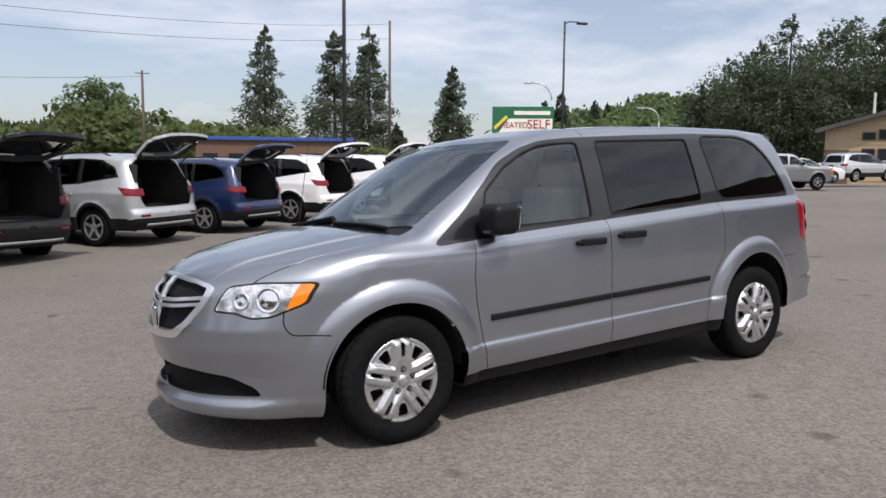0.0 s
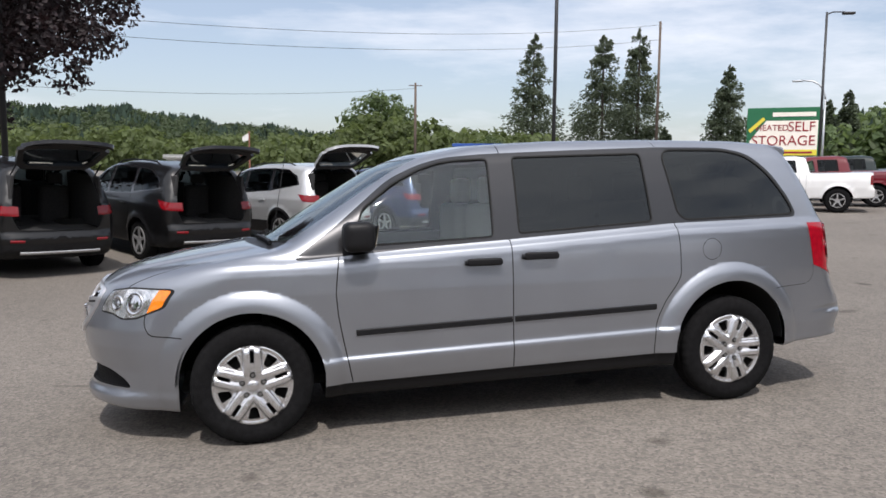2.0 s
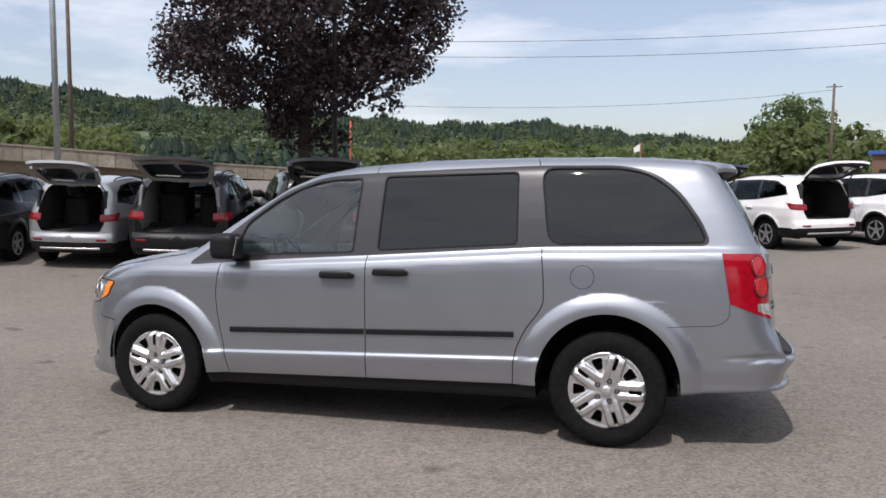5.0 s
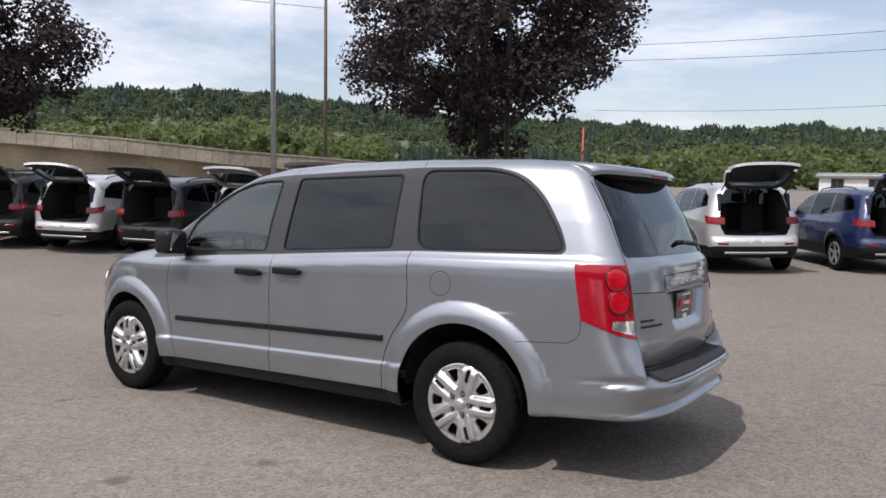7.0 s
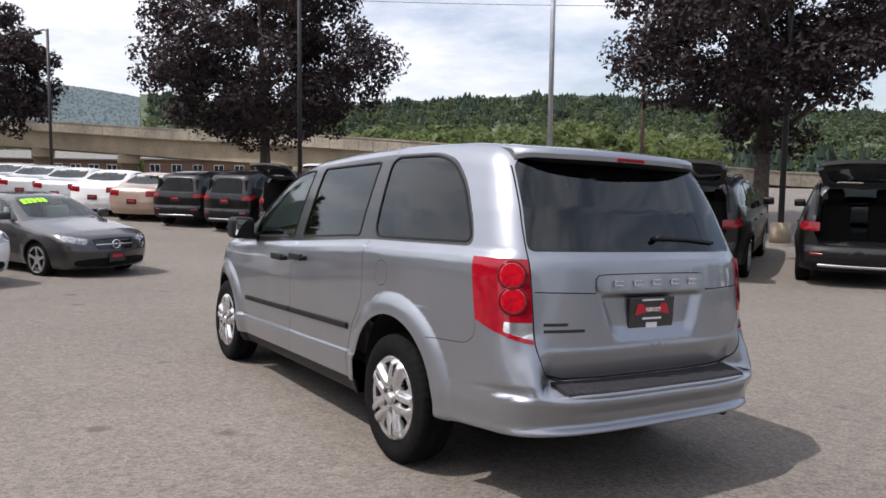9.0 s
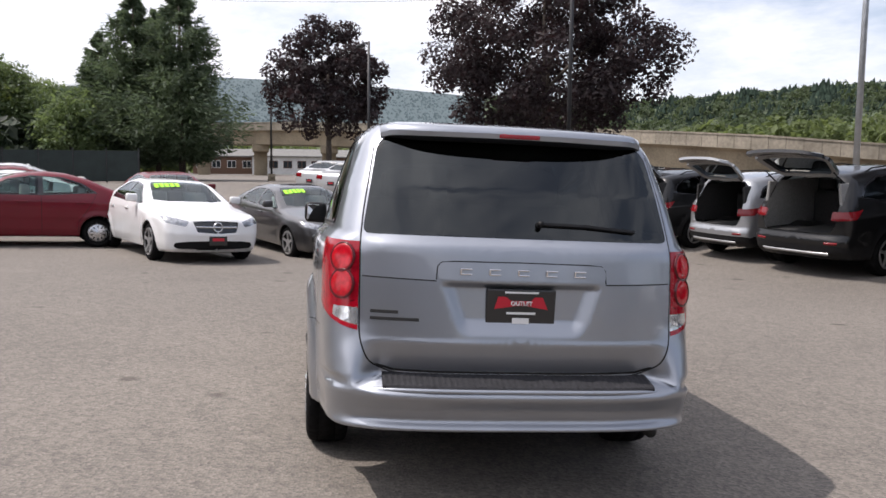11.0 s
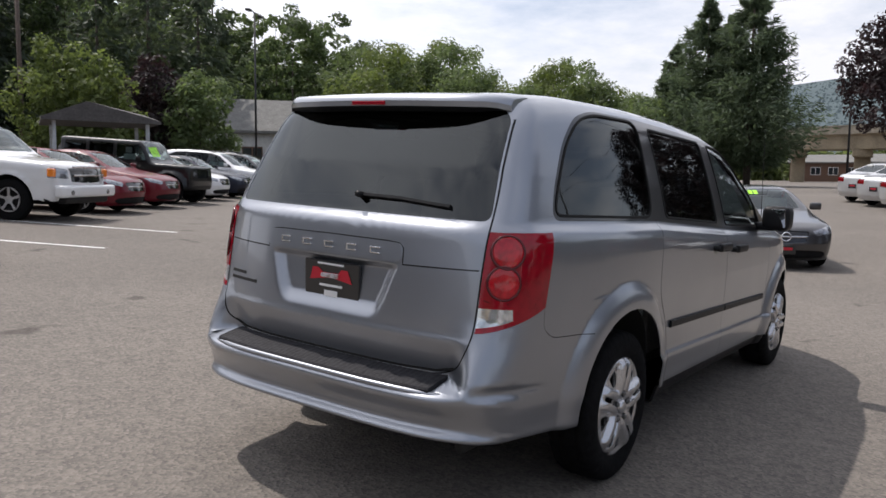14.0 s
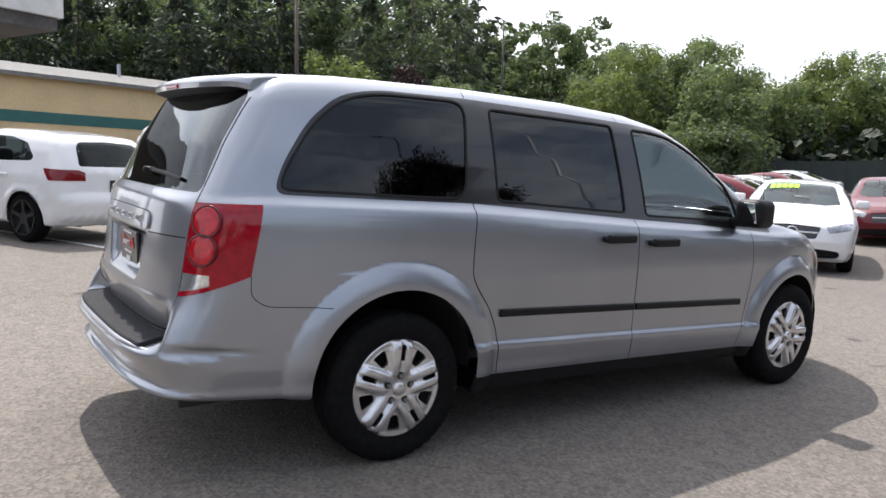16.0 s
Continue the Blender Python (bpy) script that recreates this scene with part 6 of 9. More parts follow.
    return T["panels"]


def rim_face(key="five"):
    holes = []
    n = {"five": 5, "ten": 8}[key]
    for i in range(n):
        a = i * 2 * math.pi / n
        holes.append(ring_hole(a, 0.15 / n, 0.58 / n, 0.075, 0.205, 0.012))
    return disc("rim_face", 0.235, holes, lambda r: 0.012 + 0.02 * min(1, r / 0.2), M["alloy"], 0.03, 0.02)


RIMS = {}
CARS = {}


def make_car(T, name, paint, open_hatch, label, dark_rims=False, sticker=False, plate_front=False, lining="cargo"):
    key = (id(T), paint, open_hatch, label)
    if key in CARS:
        return CARS[key]
    P, mat, sh = car_panels(T), PAINTS[paint], T["shell"]
    car = thing(name, Matrix.Identity(4), label, {"suv": "car", "sedan": "car", "pickup": "truck"}.get(name, "car"))
    part("body", panel("body", P["body"], mat, skirt=0.02), None, car)
    part("cladding", panel("cladding", P["clad"], mat if T.get("saloon") or T is GOLF else M["trim"], sink=0.004), None, car)
    for piece in pieces(P["seam"]):
        for s in (-1, 1):
            part("panel_gap", panel("panel_gap", piece, M["gap"], (s,), sink=0.005), None, car)
    part("windscreen", panel("windscreen", P["screen"], M["glass_light"], sink=0.004), None, car)
    for s in (-1, 1):
        for k in range(len(T["side"])):
            part("window", panel("window", P["window%d" % k], M["glass_light"] if k == 0 or T.get("saloon") else M["glass_car"], (s,), sink=0.006, skirt=0.0), None, car)
        if "band" in P:
            part("window_surround", panel("window_surround", P["band"], M["gloss_black"], (s,), skirt=0.012), None, car)
        part("tail_lamp", panel("tail_lamp", P["tail"], M["red_lens_car"], (s,), sink=-0.004, skirt=0.03), None, car, "red tail lamp")
        part("headlamp", panel("headlamp", P["head"], M["head_lens"], (s,), sink=-0.003, skirt=0.03), None, car, "clear headlamp")
        # door mirrors
        x0 = T["side"][0][1][0][0]
        mb = box(0.11, 0.20, 0.14, 0.035, (x0 + 0.12, s * (float(sh.side(T["belt"] + 0.05)) + 0.13), T["belt"] + 0.07))
        part("mirror", mb, mat if T is not PICKUP else M["trim"], car, smooth=True)
        hs = [x0 + 0.70, x0 + 1.72] if T is not PICKUP else [-0.42, 0.36]
        for hx in hs:
            hz = T["belt"] - 0.13
            yy = sh.lay("side", [(hx, hz)])[0][1]
            part("door_handle", box(0.20, 0.03, 0.035, 0.012, (hx, s * (yy + 0.012), hz)), mat, car)
    part("grille", panel("grille", P["grille"], M["gloss_black"], sink=0.02, skirt=-0.02), None, car)
    if "low" in P:
        part("intake", panel("intake", P["low"], M["mesh_black"], sink=0.02, skirt=-0.02), None, car)
    if T.get("saloon"):
        gzm = 0.63
        for s in (-1, 1):
            q3 = sh.lay("front", [(y, gzm) for y in np.linspace(0.0, 0.36, 8)])
            Vb = [tuple((p3 + np.array([dx, 0, dz])) * np.array([1, s, 1])) for p3 in q3 for dx, dz in ((-0.004, -0.012), (-0.010, 0.0), (-0.004, 0.012))]
            part("grille_bar", mesh_of("grille_bar", Vb, [(3 * i + k, 3 * i + 3 + k, 3 * i + 4 + k, 3 * i + 1 + k) for i in range(7) for k in range(2)], M["chrome"]), None, car)
        if plate_front:
            xe = float(sh.front(gzm)) - 0.012
            part("emblem", mesh_of("emblem", *lathe([(0.075 + 0.010 * math.cos(a), 0.010 * math.sin(a)) for a in np.linspace(0, 2 * math.pi, 9)], 28, "Z"), M["chrome"]), None, car, "plain chrome ring", m=Matrix.Translation((xe, 0, gzm)) @ Matrix.Rotation(math.pi / 2, 4, "Y"))
    zt, gz = T["belt"], 0.40 if T is not PICKUP else 0.62
    if T is SUV:
        def along(z0, z1, proud, y0, y1, n=12):
            V_, F_ = [], []
            for y in np.linspace(y0, y1, n):
                for z, o in ((z0, -0.01), (z0, proud * 0.6), (0.5 * (z0 + z1), proud), (z1, proud * 0.6), (z1, -0.01)):
                    q_ = sh.lay("rear", [(abs(y), z)])[0]
                    n_ = sh.normal(q_[None])[0]
                    q_ = q_ + n_ * o
                    V_.append((q_[0], q_[1] if y >= 0 else -q_[1], q_[2]))
            for i in range(n - 1):
                F_ += [(5 * i + k, 5 * i + k + 1, 5 * i + k + 6, 5 * i + k + 5) for k in range(4)]
            return V_, F_
        part("bumper_trim", mesh_of("bumper_trim", *along(0.385, 0.425, 0.014, -0.56, 0.56), M["alloy"]), None, car, "silver trim on the rear bumper")
        for s in (-1, 1):
            part("reflector", mesh_of("reflector", *along(0.555, 0.595, 0.008, s * 0.50, s * 0.68, 5), M["red_lens_car"]), None, car, "red bumper reflector")
            q_ = [sh.lay("over", [(x_, 0.565)])[0] for x_ in np.linspace(-0.25, 1.55, 10)]
            bm = tube([(u_[0], s * u_[1], u_[2] + (-0.02 if i_ in (0, 9) else 0.035)) for i_, u_ in enumerate(q_)], 0.014)
            part("roof_rail", bm, M["trim"], car, "black roof rail")
    if T["rear_view"]:
        hx, hz = T["hinge"]
        m = Matrix.Identity(4)
        if open_hatch:
            m = Matrix.Translation((hx, 0, hz)) @ Matrix.Rotation(radians(-open_hatch), 4, "Y") @ Matrix.Translation((-hx, 0, -hz))
        hatch = part("hatch", panel("hatch", P["hatch"], mat, skirt=0.05), None, car, "raised tailgate" if open_hatch else "", m=m)
        part("rear_window", panel("rear_window", P["rear_glass"], M["glass_car"], sink=0.004), None, hatch)
        if open_hatch:
            part("lining", panel("lining", P["hatch"], M[lining], sink=0.05, skirt=0.0), None, hatch, "inner lining of the raised tailgate")
            for s in (-1, 1):
                part("strut", rod((1.93, s * 0.60, 1.40), (2.30, s * 0.58, 1.66), 0.011), M["trim"], car)
    else:
        part("rear_window", panel("rear_window", P["rear_glass"], M["glass_car"], sink=0.004), None, car)
    # inside: floor, seats and side linings
    top = float(sh.top(0.3)) - 0.14
    rear_x = 2.18 if T is SUV else (1.75 if T["rear_view"] else 1.0)
    if T is not PICKUP:
        part("cabin_floor", box(rear_x + 1.1, 1.3, 0.05, 0.0, ((rear_x - 1.1) / 2, 0, gz + 0.28)), M["cargo"], car)
    seats = ((-0.25, 0.38), (-0.25, -0.38)) + (((0.75, 0.36), (0.75, -0.36)) if T is not PICKUP else ())
    for sx, sy in seats:
        bm = box(0.16, 0.46, 0.62, 0.06, (sx + 0.24, sy, zt - 0.12), rot=Matrix.Rotation(0.0, 4, "Y"))
        box(0.46, 0.46, 0.16, 0.05, (sx, sy, zt - 0.42), bm)
        box(0.10, 0.25, 0.17, 0.04, (sx + 0.27, sy, min(top, zt + 0.30)), bm)
        # near-black lining colour on the seats where the tailgate is raised
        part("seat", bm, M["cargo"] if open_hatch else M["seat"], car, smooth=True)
    part("dashboard", box(0.4, 1.35, 0.28, 0.06, (T["side"][0][1][0][0] + 0.05, 0, zt - 0.14)), M["interior"], car, smooth=True)
    if T is SUV:
        for s in (-1, 1):
            part("side_lining", box(1.25, 0.05, 0.78, 0.02, (1.56, s * 0.64, 1.10), rot=Matrix.Rotation(s * 0.10, 4, "X")), M["cargo" if name == "suv" else lining], car)
    for hx, hz, ar in T["hubs"]:
        for s in (-1, 1):
            r = T["r"]
            if "five" not in RIMS:
                RIMS["five"] = rim_face("five")
            wheel(car, hx, s * (T["track"] - 0.02), r, s, r, 0.22, 0.235, RIMS["five"], 0.3, False)
            part("wheel_well", mesh_of("wheel_well", *arch_tub(ar, s), M["gap"]), None, car, m=Matrix.Translation((hx, s * 0.62, hz)))
    # plates
    zr = 0.90 if T is SUV else 0.78 if T is GOLF else 0.92 if T is JEEP else (0.62 if T.get("saloon") else 0.66)
    xr = float(sh.rear(zr)) + 0.012
    if not (T["rear_view"] and open_hatch):
        pl = part("plate", box(0.012, 0.31, 0.155, 0.004, (xr, 0, zr)), M["plate"], car, "black dealer plate with a red mark")
        part("plate_mark", box(0.004, 0.2, 0.05, 0.0, (xr + 0.008, 0, zr + 0.02)), M["plate_red"], pl)
    if plate_front:
        xf = float(sh.front(0.42)) - 0.02
        pl = part("plate", box(0.012, 0.31, 0.155, 0.004, (xf, 0, 0.40 if T is not PICKUP else 0.64)), M["plate"], car, "black dealer plate with a red mark")
        part("plate_mark", box(0.004, 0.2, 0.05, 0.0, (xf - 0.008, 0, (0.40 if T is not PICKUP else 0.64) + 0.02)), M["plate_red"], pl)
    if sticker:
        sc = T["screen"]
        for i in range(5):
            y0 = 0.03 + i * 0.096
            line = [(sc[-1][0] - 0.12 + dx, y) for y in (y0, y0 + 0.04, y0 + 0.078) for dx in (-0.16, 0.0)]
            p3 = sh.lay("over", line)
            p3 = p3 + sh.normal(p3) * 0.006
            part("price_mark", mesh_of("price_mark", p3, [(0, 1, 3, 2), (2, 3, 5, 4)], M["sticker"]), None, car, "neon green price mark on the windscreen")
    if paint == "red" and not plate_front and name == "sedan":
        for s in (-1, 1):
            q3 = sh.lay("side", [(0.46, 1.09), (0.78, 1.09), (0.76, 1.24), (0.47, 1.26)])
            q3 = (q3 - sh.normal(q3) * 0.012) * np.array([1, s, 1])
            part("window_paper", mesh_of("window_paper", q3, [(0, 1, 2, 3)], M["paper"], smooth=False), None, car, "white paper behind the window")
    if T is PICKUP:
        part("front_bumper", box(0.20, 1.86, 0.24, 0.07, (-2.83, 0, 0.60), seg=3), mat, car, smooth=True)
        part("valance", box(0.16, 1.5, 0.16, 0.04, (-2.78, 0, 0.44)), M["trim"], car)
        part("grille_frame", box(0.04, 1.12, 0.05, 0.015, (-2.885, 0, 1.07)), M["chrome"], car)
        part("grille_bar", box(0.04, 1.0, 0.035, 0.012, (-2.89, 0, 0.91)), M["chrome"], car)
        for s in (-1, 1):
            part("signal_lens", box(0.16, 0.07, 0.16, 0.03, (-2.66, s * 0.885, 0.95)), M["amber_lens"], car, "amber turn signal")
            part("fog_lamp", rod((-2.90, s * 0.62, 0.58), (-2.94, s * 0.62, 0.58), 0.05, 0.05, 12), M["head_lens"], car)
    CARS[key] = car
    car["used"] = 0
    return car


def put_car(T, name, paint, x, y, turn, label, scale=(1, 1, 1), anchor="rear", group="", **kw):
    """Stands a car on the lot by the middle of its rear or nose; turn: the heading of its nose, in degrees from +x."""
    open_hatch = kw.pop("open_hatch", 0)
    car = make_car(T, name, paint, open_hatch, label, **kw)
    nose = math.radians(turn)
    half = (T["shell"].rear(0.6) if anchor == "rear" else -T["shell"].front(0.6)) * scale[0]
    sgn = 1 if anchor == "rear" else -1
    cx, cy = x + math.cos(nose) * half * sgn, y + math.sin(nose) * half * sgn
    m = on_lot(cx, cy, turn + 180)
    m = m @ Matrix.Diagonal((*scale, 1))
    if car["used"] == 0:
        car.matrix_basis = m
        car["used"] = 1
        ob = car
    else:
        ob = copy_thing(car, m)
        ob.scale = scale
    if group:
        tagged(ob, group=group)
    return ob


ROW_A = "cars with raised tailgates in a row"
H1, H2 = 121.0, 104.0
put_car(SUV, "suv", "white", 5.6, 14.0, H1, "white crossover with its tailgate raised in the row", (1.02, 1.05, 1.04), group=ROW_A, open_hatch=92)
put_car(SUV, "suv", "blue", 2.95, 12.7, H1, "blue crossover with its tailgate raised in the row", (1.00, 1.02, 1.00), group=ROW_A, open_hatch=94)
put_car(SUV, "suv", "pearl", 0.5, 11.4, H1, "silver-white crossover with its tailgate raised in the row", (1.07, 1.07, 1.07), group=ROW_A, open_hatch=96)
put_car(SUV, "suv", "black", -2.16, 9.85, H1, "black sport utility car with its tailgate raised", (1.11, 1.10, 1.12), group=ROW_A, open_hatch=94)
put_car(SUV, "suv", "black", -4.5, 8.3, H1, "black sport utility car with its tailgate raised", (1.13, 1.10, 1.13), group=ROW_A, open_hatch=94)
put_car(SUV, "minivan", "black", -6.9, 7.1, H1 - 8, "black minivan with its pale-lined tailgate raised", (1.16, 1.13, 1.10), group=ROW_A, open_hatch=95, lining="pale_lining")
put_car(SUV, "suv", "silver", -8.9, 6.6, 109.0, "silver crossover with its pale-lined tailgate raised", (0.97, 0.98, 1.0), group=ROW_A, open_hatch=98, lining="pale_lining")
put_car(SUV, "suv", "black", -10.9, 5.75, 111.0, "black crossover with its tailgate raised", (0.96, 0.97, 0.99), group=ROW_A, open_hatch=96)
put_car(SUV, "suv", "pearl", -12.6, 4.9, 114.0, "silver-white crossover with its tailgate raised in the row", (0.96, 0.97, 0.99), group=ROW_A, open_hatch=96)
put_car(SUV, "suv", "black", -14.3, 4.1, 119.0, "black boxy hatchback with its tailgate raised", (0.90, 0.95, 0.99), group=ROW_A, open_hatch=94)
put_car(SUV, "suv", "black", -16.0, 3.2, 129.0, "black boxy hatchback, closed, in the row", (0.90, 0.95, 0.99), group=ROW_A)
put_car(SUV, "suv", "black", -17.8, 2.3, 137.0, "black crossover, closed, in the row", (0.95, 0.96, 0.94), group=ROW_A)
put_car(SEDAN, "sedan", "rose", -19.6, 1.45, 142.0, "rose-gold saloon parked nose away", group="saloons parked nose away")
put_car(SEDAN, "sedan", "white", -21.4, 0.6, 146.0, "white saloon parked nose away", group="saloons parked nose away")
for k in range(3):
    put_car(SEDAN, "sedan", "pearl", -23.2 - 1.85 * k, -0.3 - 0.9 * k, 148.0, "silver saloon parked nose away", group="saloons parked nose away")

put_car(SEDAN, "sedan", "white", -7.75, -2.85, 29.0, "white saloon with a neon green price on its windscreen", anchor="nose", sticker=True, plate_front=True)
put_car(SEDAN, "sedan", "grey", -9.3, -0.6, 27.0, "grey coupe with a price sticker on its windscreen", (1.0, 1.0, 0.97), anchor="nose", sticker=True, plate_front=True)
compact = put_car(COMPACT, "sedan", "red", -9.9, -9.0, -68.0, "short red saloon with slotted silver wheel covers", anchor="nose")
for w in [c for c in compact.children if c.name.split(".")[0] == "wheel"]:
    face = child(w, "wheel_face")
    face.data = mesh_of("wheel_face", *lathe([(0.0, -0.036), (0.05, -0.036), (0.065, -0.030), (0.14, -0.026), (0.178, -0.012), (0.190, 0.010)], 40), M["cover"])
    face.scale = (1, 1, 1)
    for i in range(10):
        a = i * math.pi / 5
        part("cover_slot", rod((0.098 * math.cos(a), -0.029, 0.098 * math.sin(a)), (0.142 * math.cos(a), -0.024, 0.142 * math.sin(a)), 0.010, 0.013, 8), M["gap"], face)
put_car(SEDAN, "sedan", "maroon", -13.9, -4.3, 27.0, "maroon saloon parked behind the others", (1.0, 1.0, 1.0), anchor="nose")
for x, y, paint, label in ((-12.7, -10.6, "white", "white saloon parked across the lot"), (-15.4, -12.0, "white", "white saloon parked across the lot"), (-18.2, -13.1, "red", "red saloon parked across the lot"), (-21.0, -14.2, "pearl", "silver saloon parked across the lot")):
    put_car(SEDAN, "sedan", paint, x, y, -68.0, label, (0.95, 0.95, 1.0), anchor="nose", group="saloons parked across the lot")

ROW_C = "cars parked nose to the aisle"
HC = 119.0
put_car(PICKUP, "pickup", "white", -3.65, -12.5, HC, "white extended-cab pickup with a price on its windscreen", anchor="nose", sticker=True, plate_front=True)
row = [("red", SEDAN, "red saloon parked nose to the aisle"), ("red", SEDAN, "red saloon parked nose to the aisle"), ("black", JEEP, "black boxy off-road car with a price on its windscreen"), ("white", SEDAN, "white saloon parked nose to the aisle"),
       ("navy", SEDAN, "dark blue saloon parked nose out"), ("white", SUV, "white sport utility car parked nose out"), ("charcoal", SUV, "charcoal sport utility car parked nose out"), ("white", SEDAN, "white saloon parked nose to the aisle"),
       ("charcoal", PICKUP, "charcoal pickup parked nose out"), ("charcoal", SUV, "charcoal sport utility car parked nose out"), ("black", SUV, "black sport utility car parked nose out")]
nx, ny = -3.65, -12.5
for i, (paint, T, label) in enumerate(row):
    step = radians(216 - 3.0 * max(0, i - 3))
    nx, ny = nx + 2.55 * math.cos(step), ny + 2.55 * math.sin(step)
    put_car(T, {id(SEDAN): "sedan", id(SUV): "suv", id(PICKUP): "pickup", id(JEEP): "off_roader"}[id(T)], paint, nx, ny, HC, label,
            (0.8, 0.92, 0.97) if T is PICKUP else (1, 1, 1) if T is JEEP else (0.96, 0.96, 1.0), anchor="nose", group=ROW_C, sticker=T is JEEP)
hatchback = put_car(GOLF, "hatchback", "white", 0.96, -7.3, -61.0, "white compact hatchback with black steel wheels")
for w in hatchback.children:
    if w.name.split(".")[0] == "wheel":
        face = child(w, "wheel_face")
        face.data = face.data.copy()
        face.data.materials[0] = M["dark_metal"]

put_car(SUV, "suv", "white", 8.3, 15.4, H1, "white sport utility car with its tailgate raised", (1.05, 1.02, 1.04), group=ROW_A, open_hatch=94)
put_car(SUV, "suv", "pearl", 11.0, 16.8, H1, "silver crossover with its tailgate raised in the row", (1.0, 1.0, 1.0), group=ROW_A, open_hatch=94)
put_car(SUV, "minivan", "charcoal", 13.8, 18.2, H1, "charcoal minivan with its tailgate raised", (1.08, 1.06, 1.03), group=ROW_A, open_hatch=94)
put_car(PICKUP, "pickup", "white", 18.6, 16.2, 142.0, "white pickup parked at the end of the row")
put_car(PICKUP, "pickup", "maroon", 21.8, 18.0, 142.0, "maroon pickup parked at the end of the row")
put_car(PICKUP, "pickup", "green", 25.2, 20.4, 142.0, "dark green pickup parked at the end of the row")
put_car(PICKUP, "pickup", "silver", 32.0, 16.2, -30.0, "silver pickup parked across the lot", (0.86, 0.9, 0.92), anchor="nose")
put_car(SUV, "suv", "pearl", 40.0, 20.6, -8.0, "silver-grey sport utility car parked by the far building")
put_car(SEDAN, "sedan", "white", 36.0, 22.5, -35.0, "white saloon parked by the far trees")

# ---- far ground, hills and woods ----
rng = np.random.default_rng(7)


def far(az, dist, z=0.0):
    """A place by its bearing and distance, as seen from about the middle of the walk on that side."""
    a = radians(az)
    d = az % 360
    ox = float(np.interp(d, [20, 60, 110, 150, 180, 225, 260], [-3.6, -2.5, 1.5, 4.5, 5.7, 4.9, 3.7]))
    oy = float(np.interp(d, [20, 60, 110, 150, 180, 225, 260], [-4.4, -4.8, -5.4, -4.0, -0.6, 2.2, 3.6]))
    return Vector((ox + dist * math.cos(a), oy + dist * math.sin(a), z))


def ground_z(x, y):
    """The height of the ground sheet in the upright world."""
    r = math.hypot(x, y)
    k = min(1.0, 34.0 / max(r, 1e-6))
    return (LOT @ Vector((x * k, y * k, rise(x * k, y * k)))).z


def hill(name, ridge, near_d, far_d, foot, mat, label):
    """A slope from its foot to a ridge; ridge: azimuth and elevation in degrees of its crest."""
    azs = np.arange(ridge[0][0], ridge[-1][0] + 0.01, 0.75)
    el = np.interp(azs, [r[0] for r in ridge], [r[1] for r in ridge])
    verts, faces = [], []
    n = 8
    for i, (a, e) in enumerate(zip(azs, el)):
        top = far_d * math.tan(radians(e)) + 1.4
        for k in range(n + 1):
            t = k / n
            d = near_d + (far_d - near_d) * t
            verts.append(tuple(far(a, d, foot + (top - foot) * (t ** 1.25))))
        verts.append(tuple(far(a, far_d * 1.3, foot)))
    m = n + 2
    for i in range(len(azs) - 1):
        for k in range(m - 1):
            faces.append((i * m + k, i * m + k + 1, (i + 1) * m + k + 1, (i + 1) * m + k))
    return tagged(part(name, mesh_of(name, verts, faces, mat), None), label, "hill", kind="structure")


def hill_z(ridge, near_d, far_d, foot, a, d):
    e = float(np.interp(a, [r[0] for r in ridge], [r[1] for r in ridge]))
    top = far_d * math.tan(radians(e)) + 1.4
    return foot + (top - foot) * (max(0.0, (d - near_d) / (far_d - near_d)) ** 1.25)


def leaf_cloud(centres, sizes, count, leaf, flat=0.5, droop=0.0):
    """Leaves as small bent quads strewn through clumps."""
    centres, sizes = np.array(centres), np.array(sizes)
    w = sizes ** 2
    idx = rng.choice(len(centres), count, p=w / w.sum())
    d = rng.normal(size=(count, 3))
    d /= np.linalg.norm(d, axis=1)[:, None]
    rad = sizes[idx] * (0.55 + 0.5 * rng.random(count))
    p = centres[idx] + d * rad[:, None] * np.array([1, 1, 0.8])
    n = d + rng.normal(size=(count, 3)) * 0.6 + np.array([0, 0, flat])
    n /= np.linalg.norm(n, axis=1)[:, None]
    a = np.cross(n, rng.normal(size=(count, 3)))
    a /= np.linalg.norm(a, axis=1)[:, None]
    b = np.cross(n, a)
    s = leaf * (0.6 + 0.8 * rng.random(count))[:, None]
    V = np.stack([p - a * s, p - b * s * 0.62 + n * s * 0.12, p + a * s, p + b * s * 0.62 + n * s * 0.12], 1).reshape(-1, 3)
    V[:, 2] -= droop * rng.random(len(V))
    F = np.arange(len(V)).reshape(-1, 4)
    return V, F


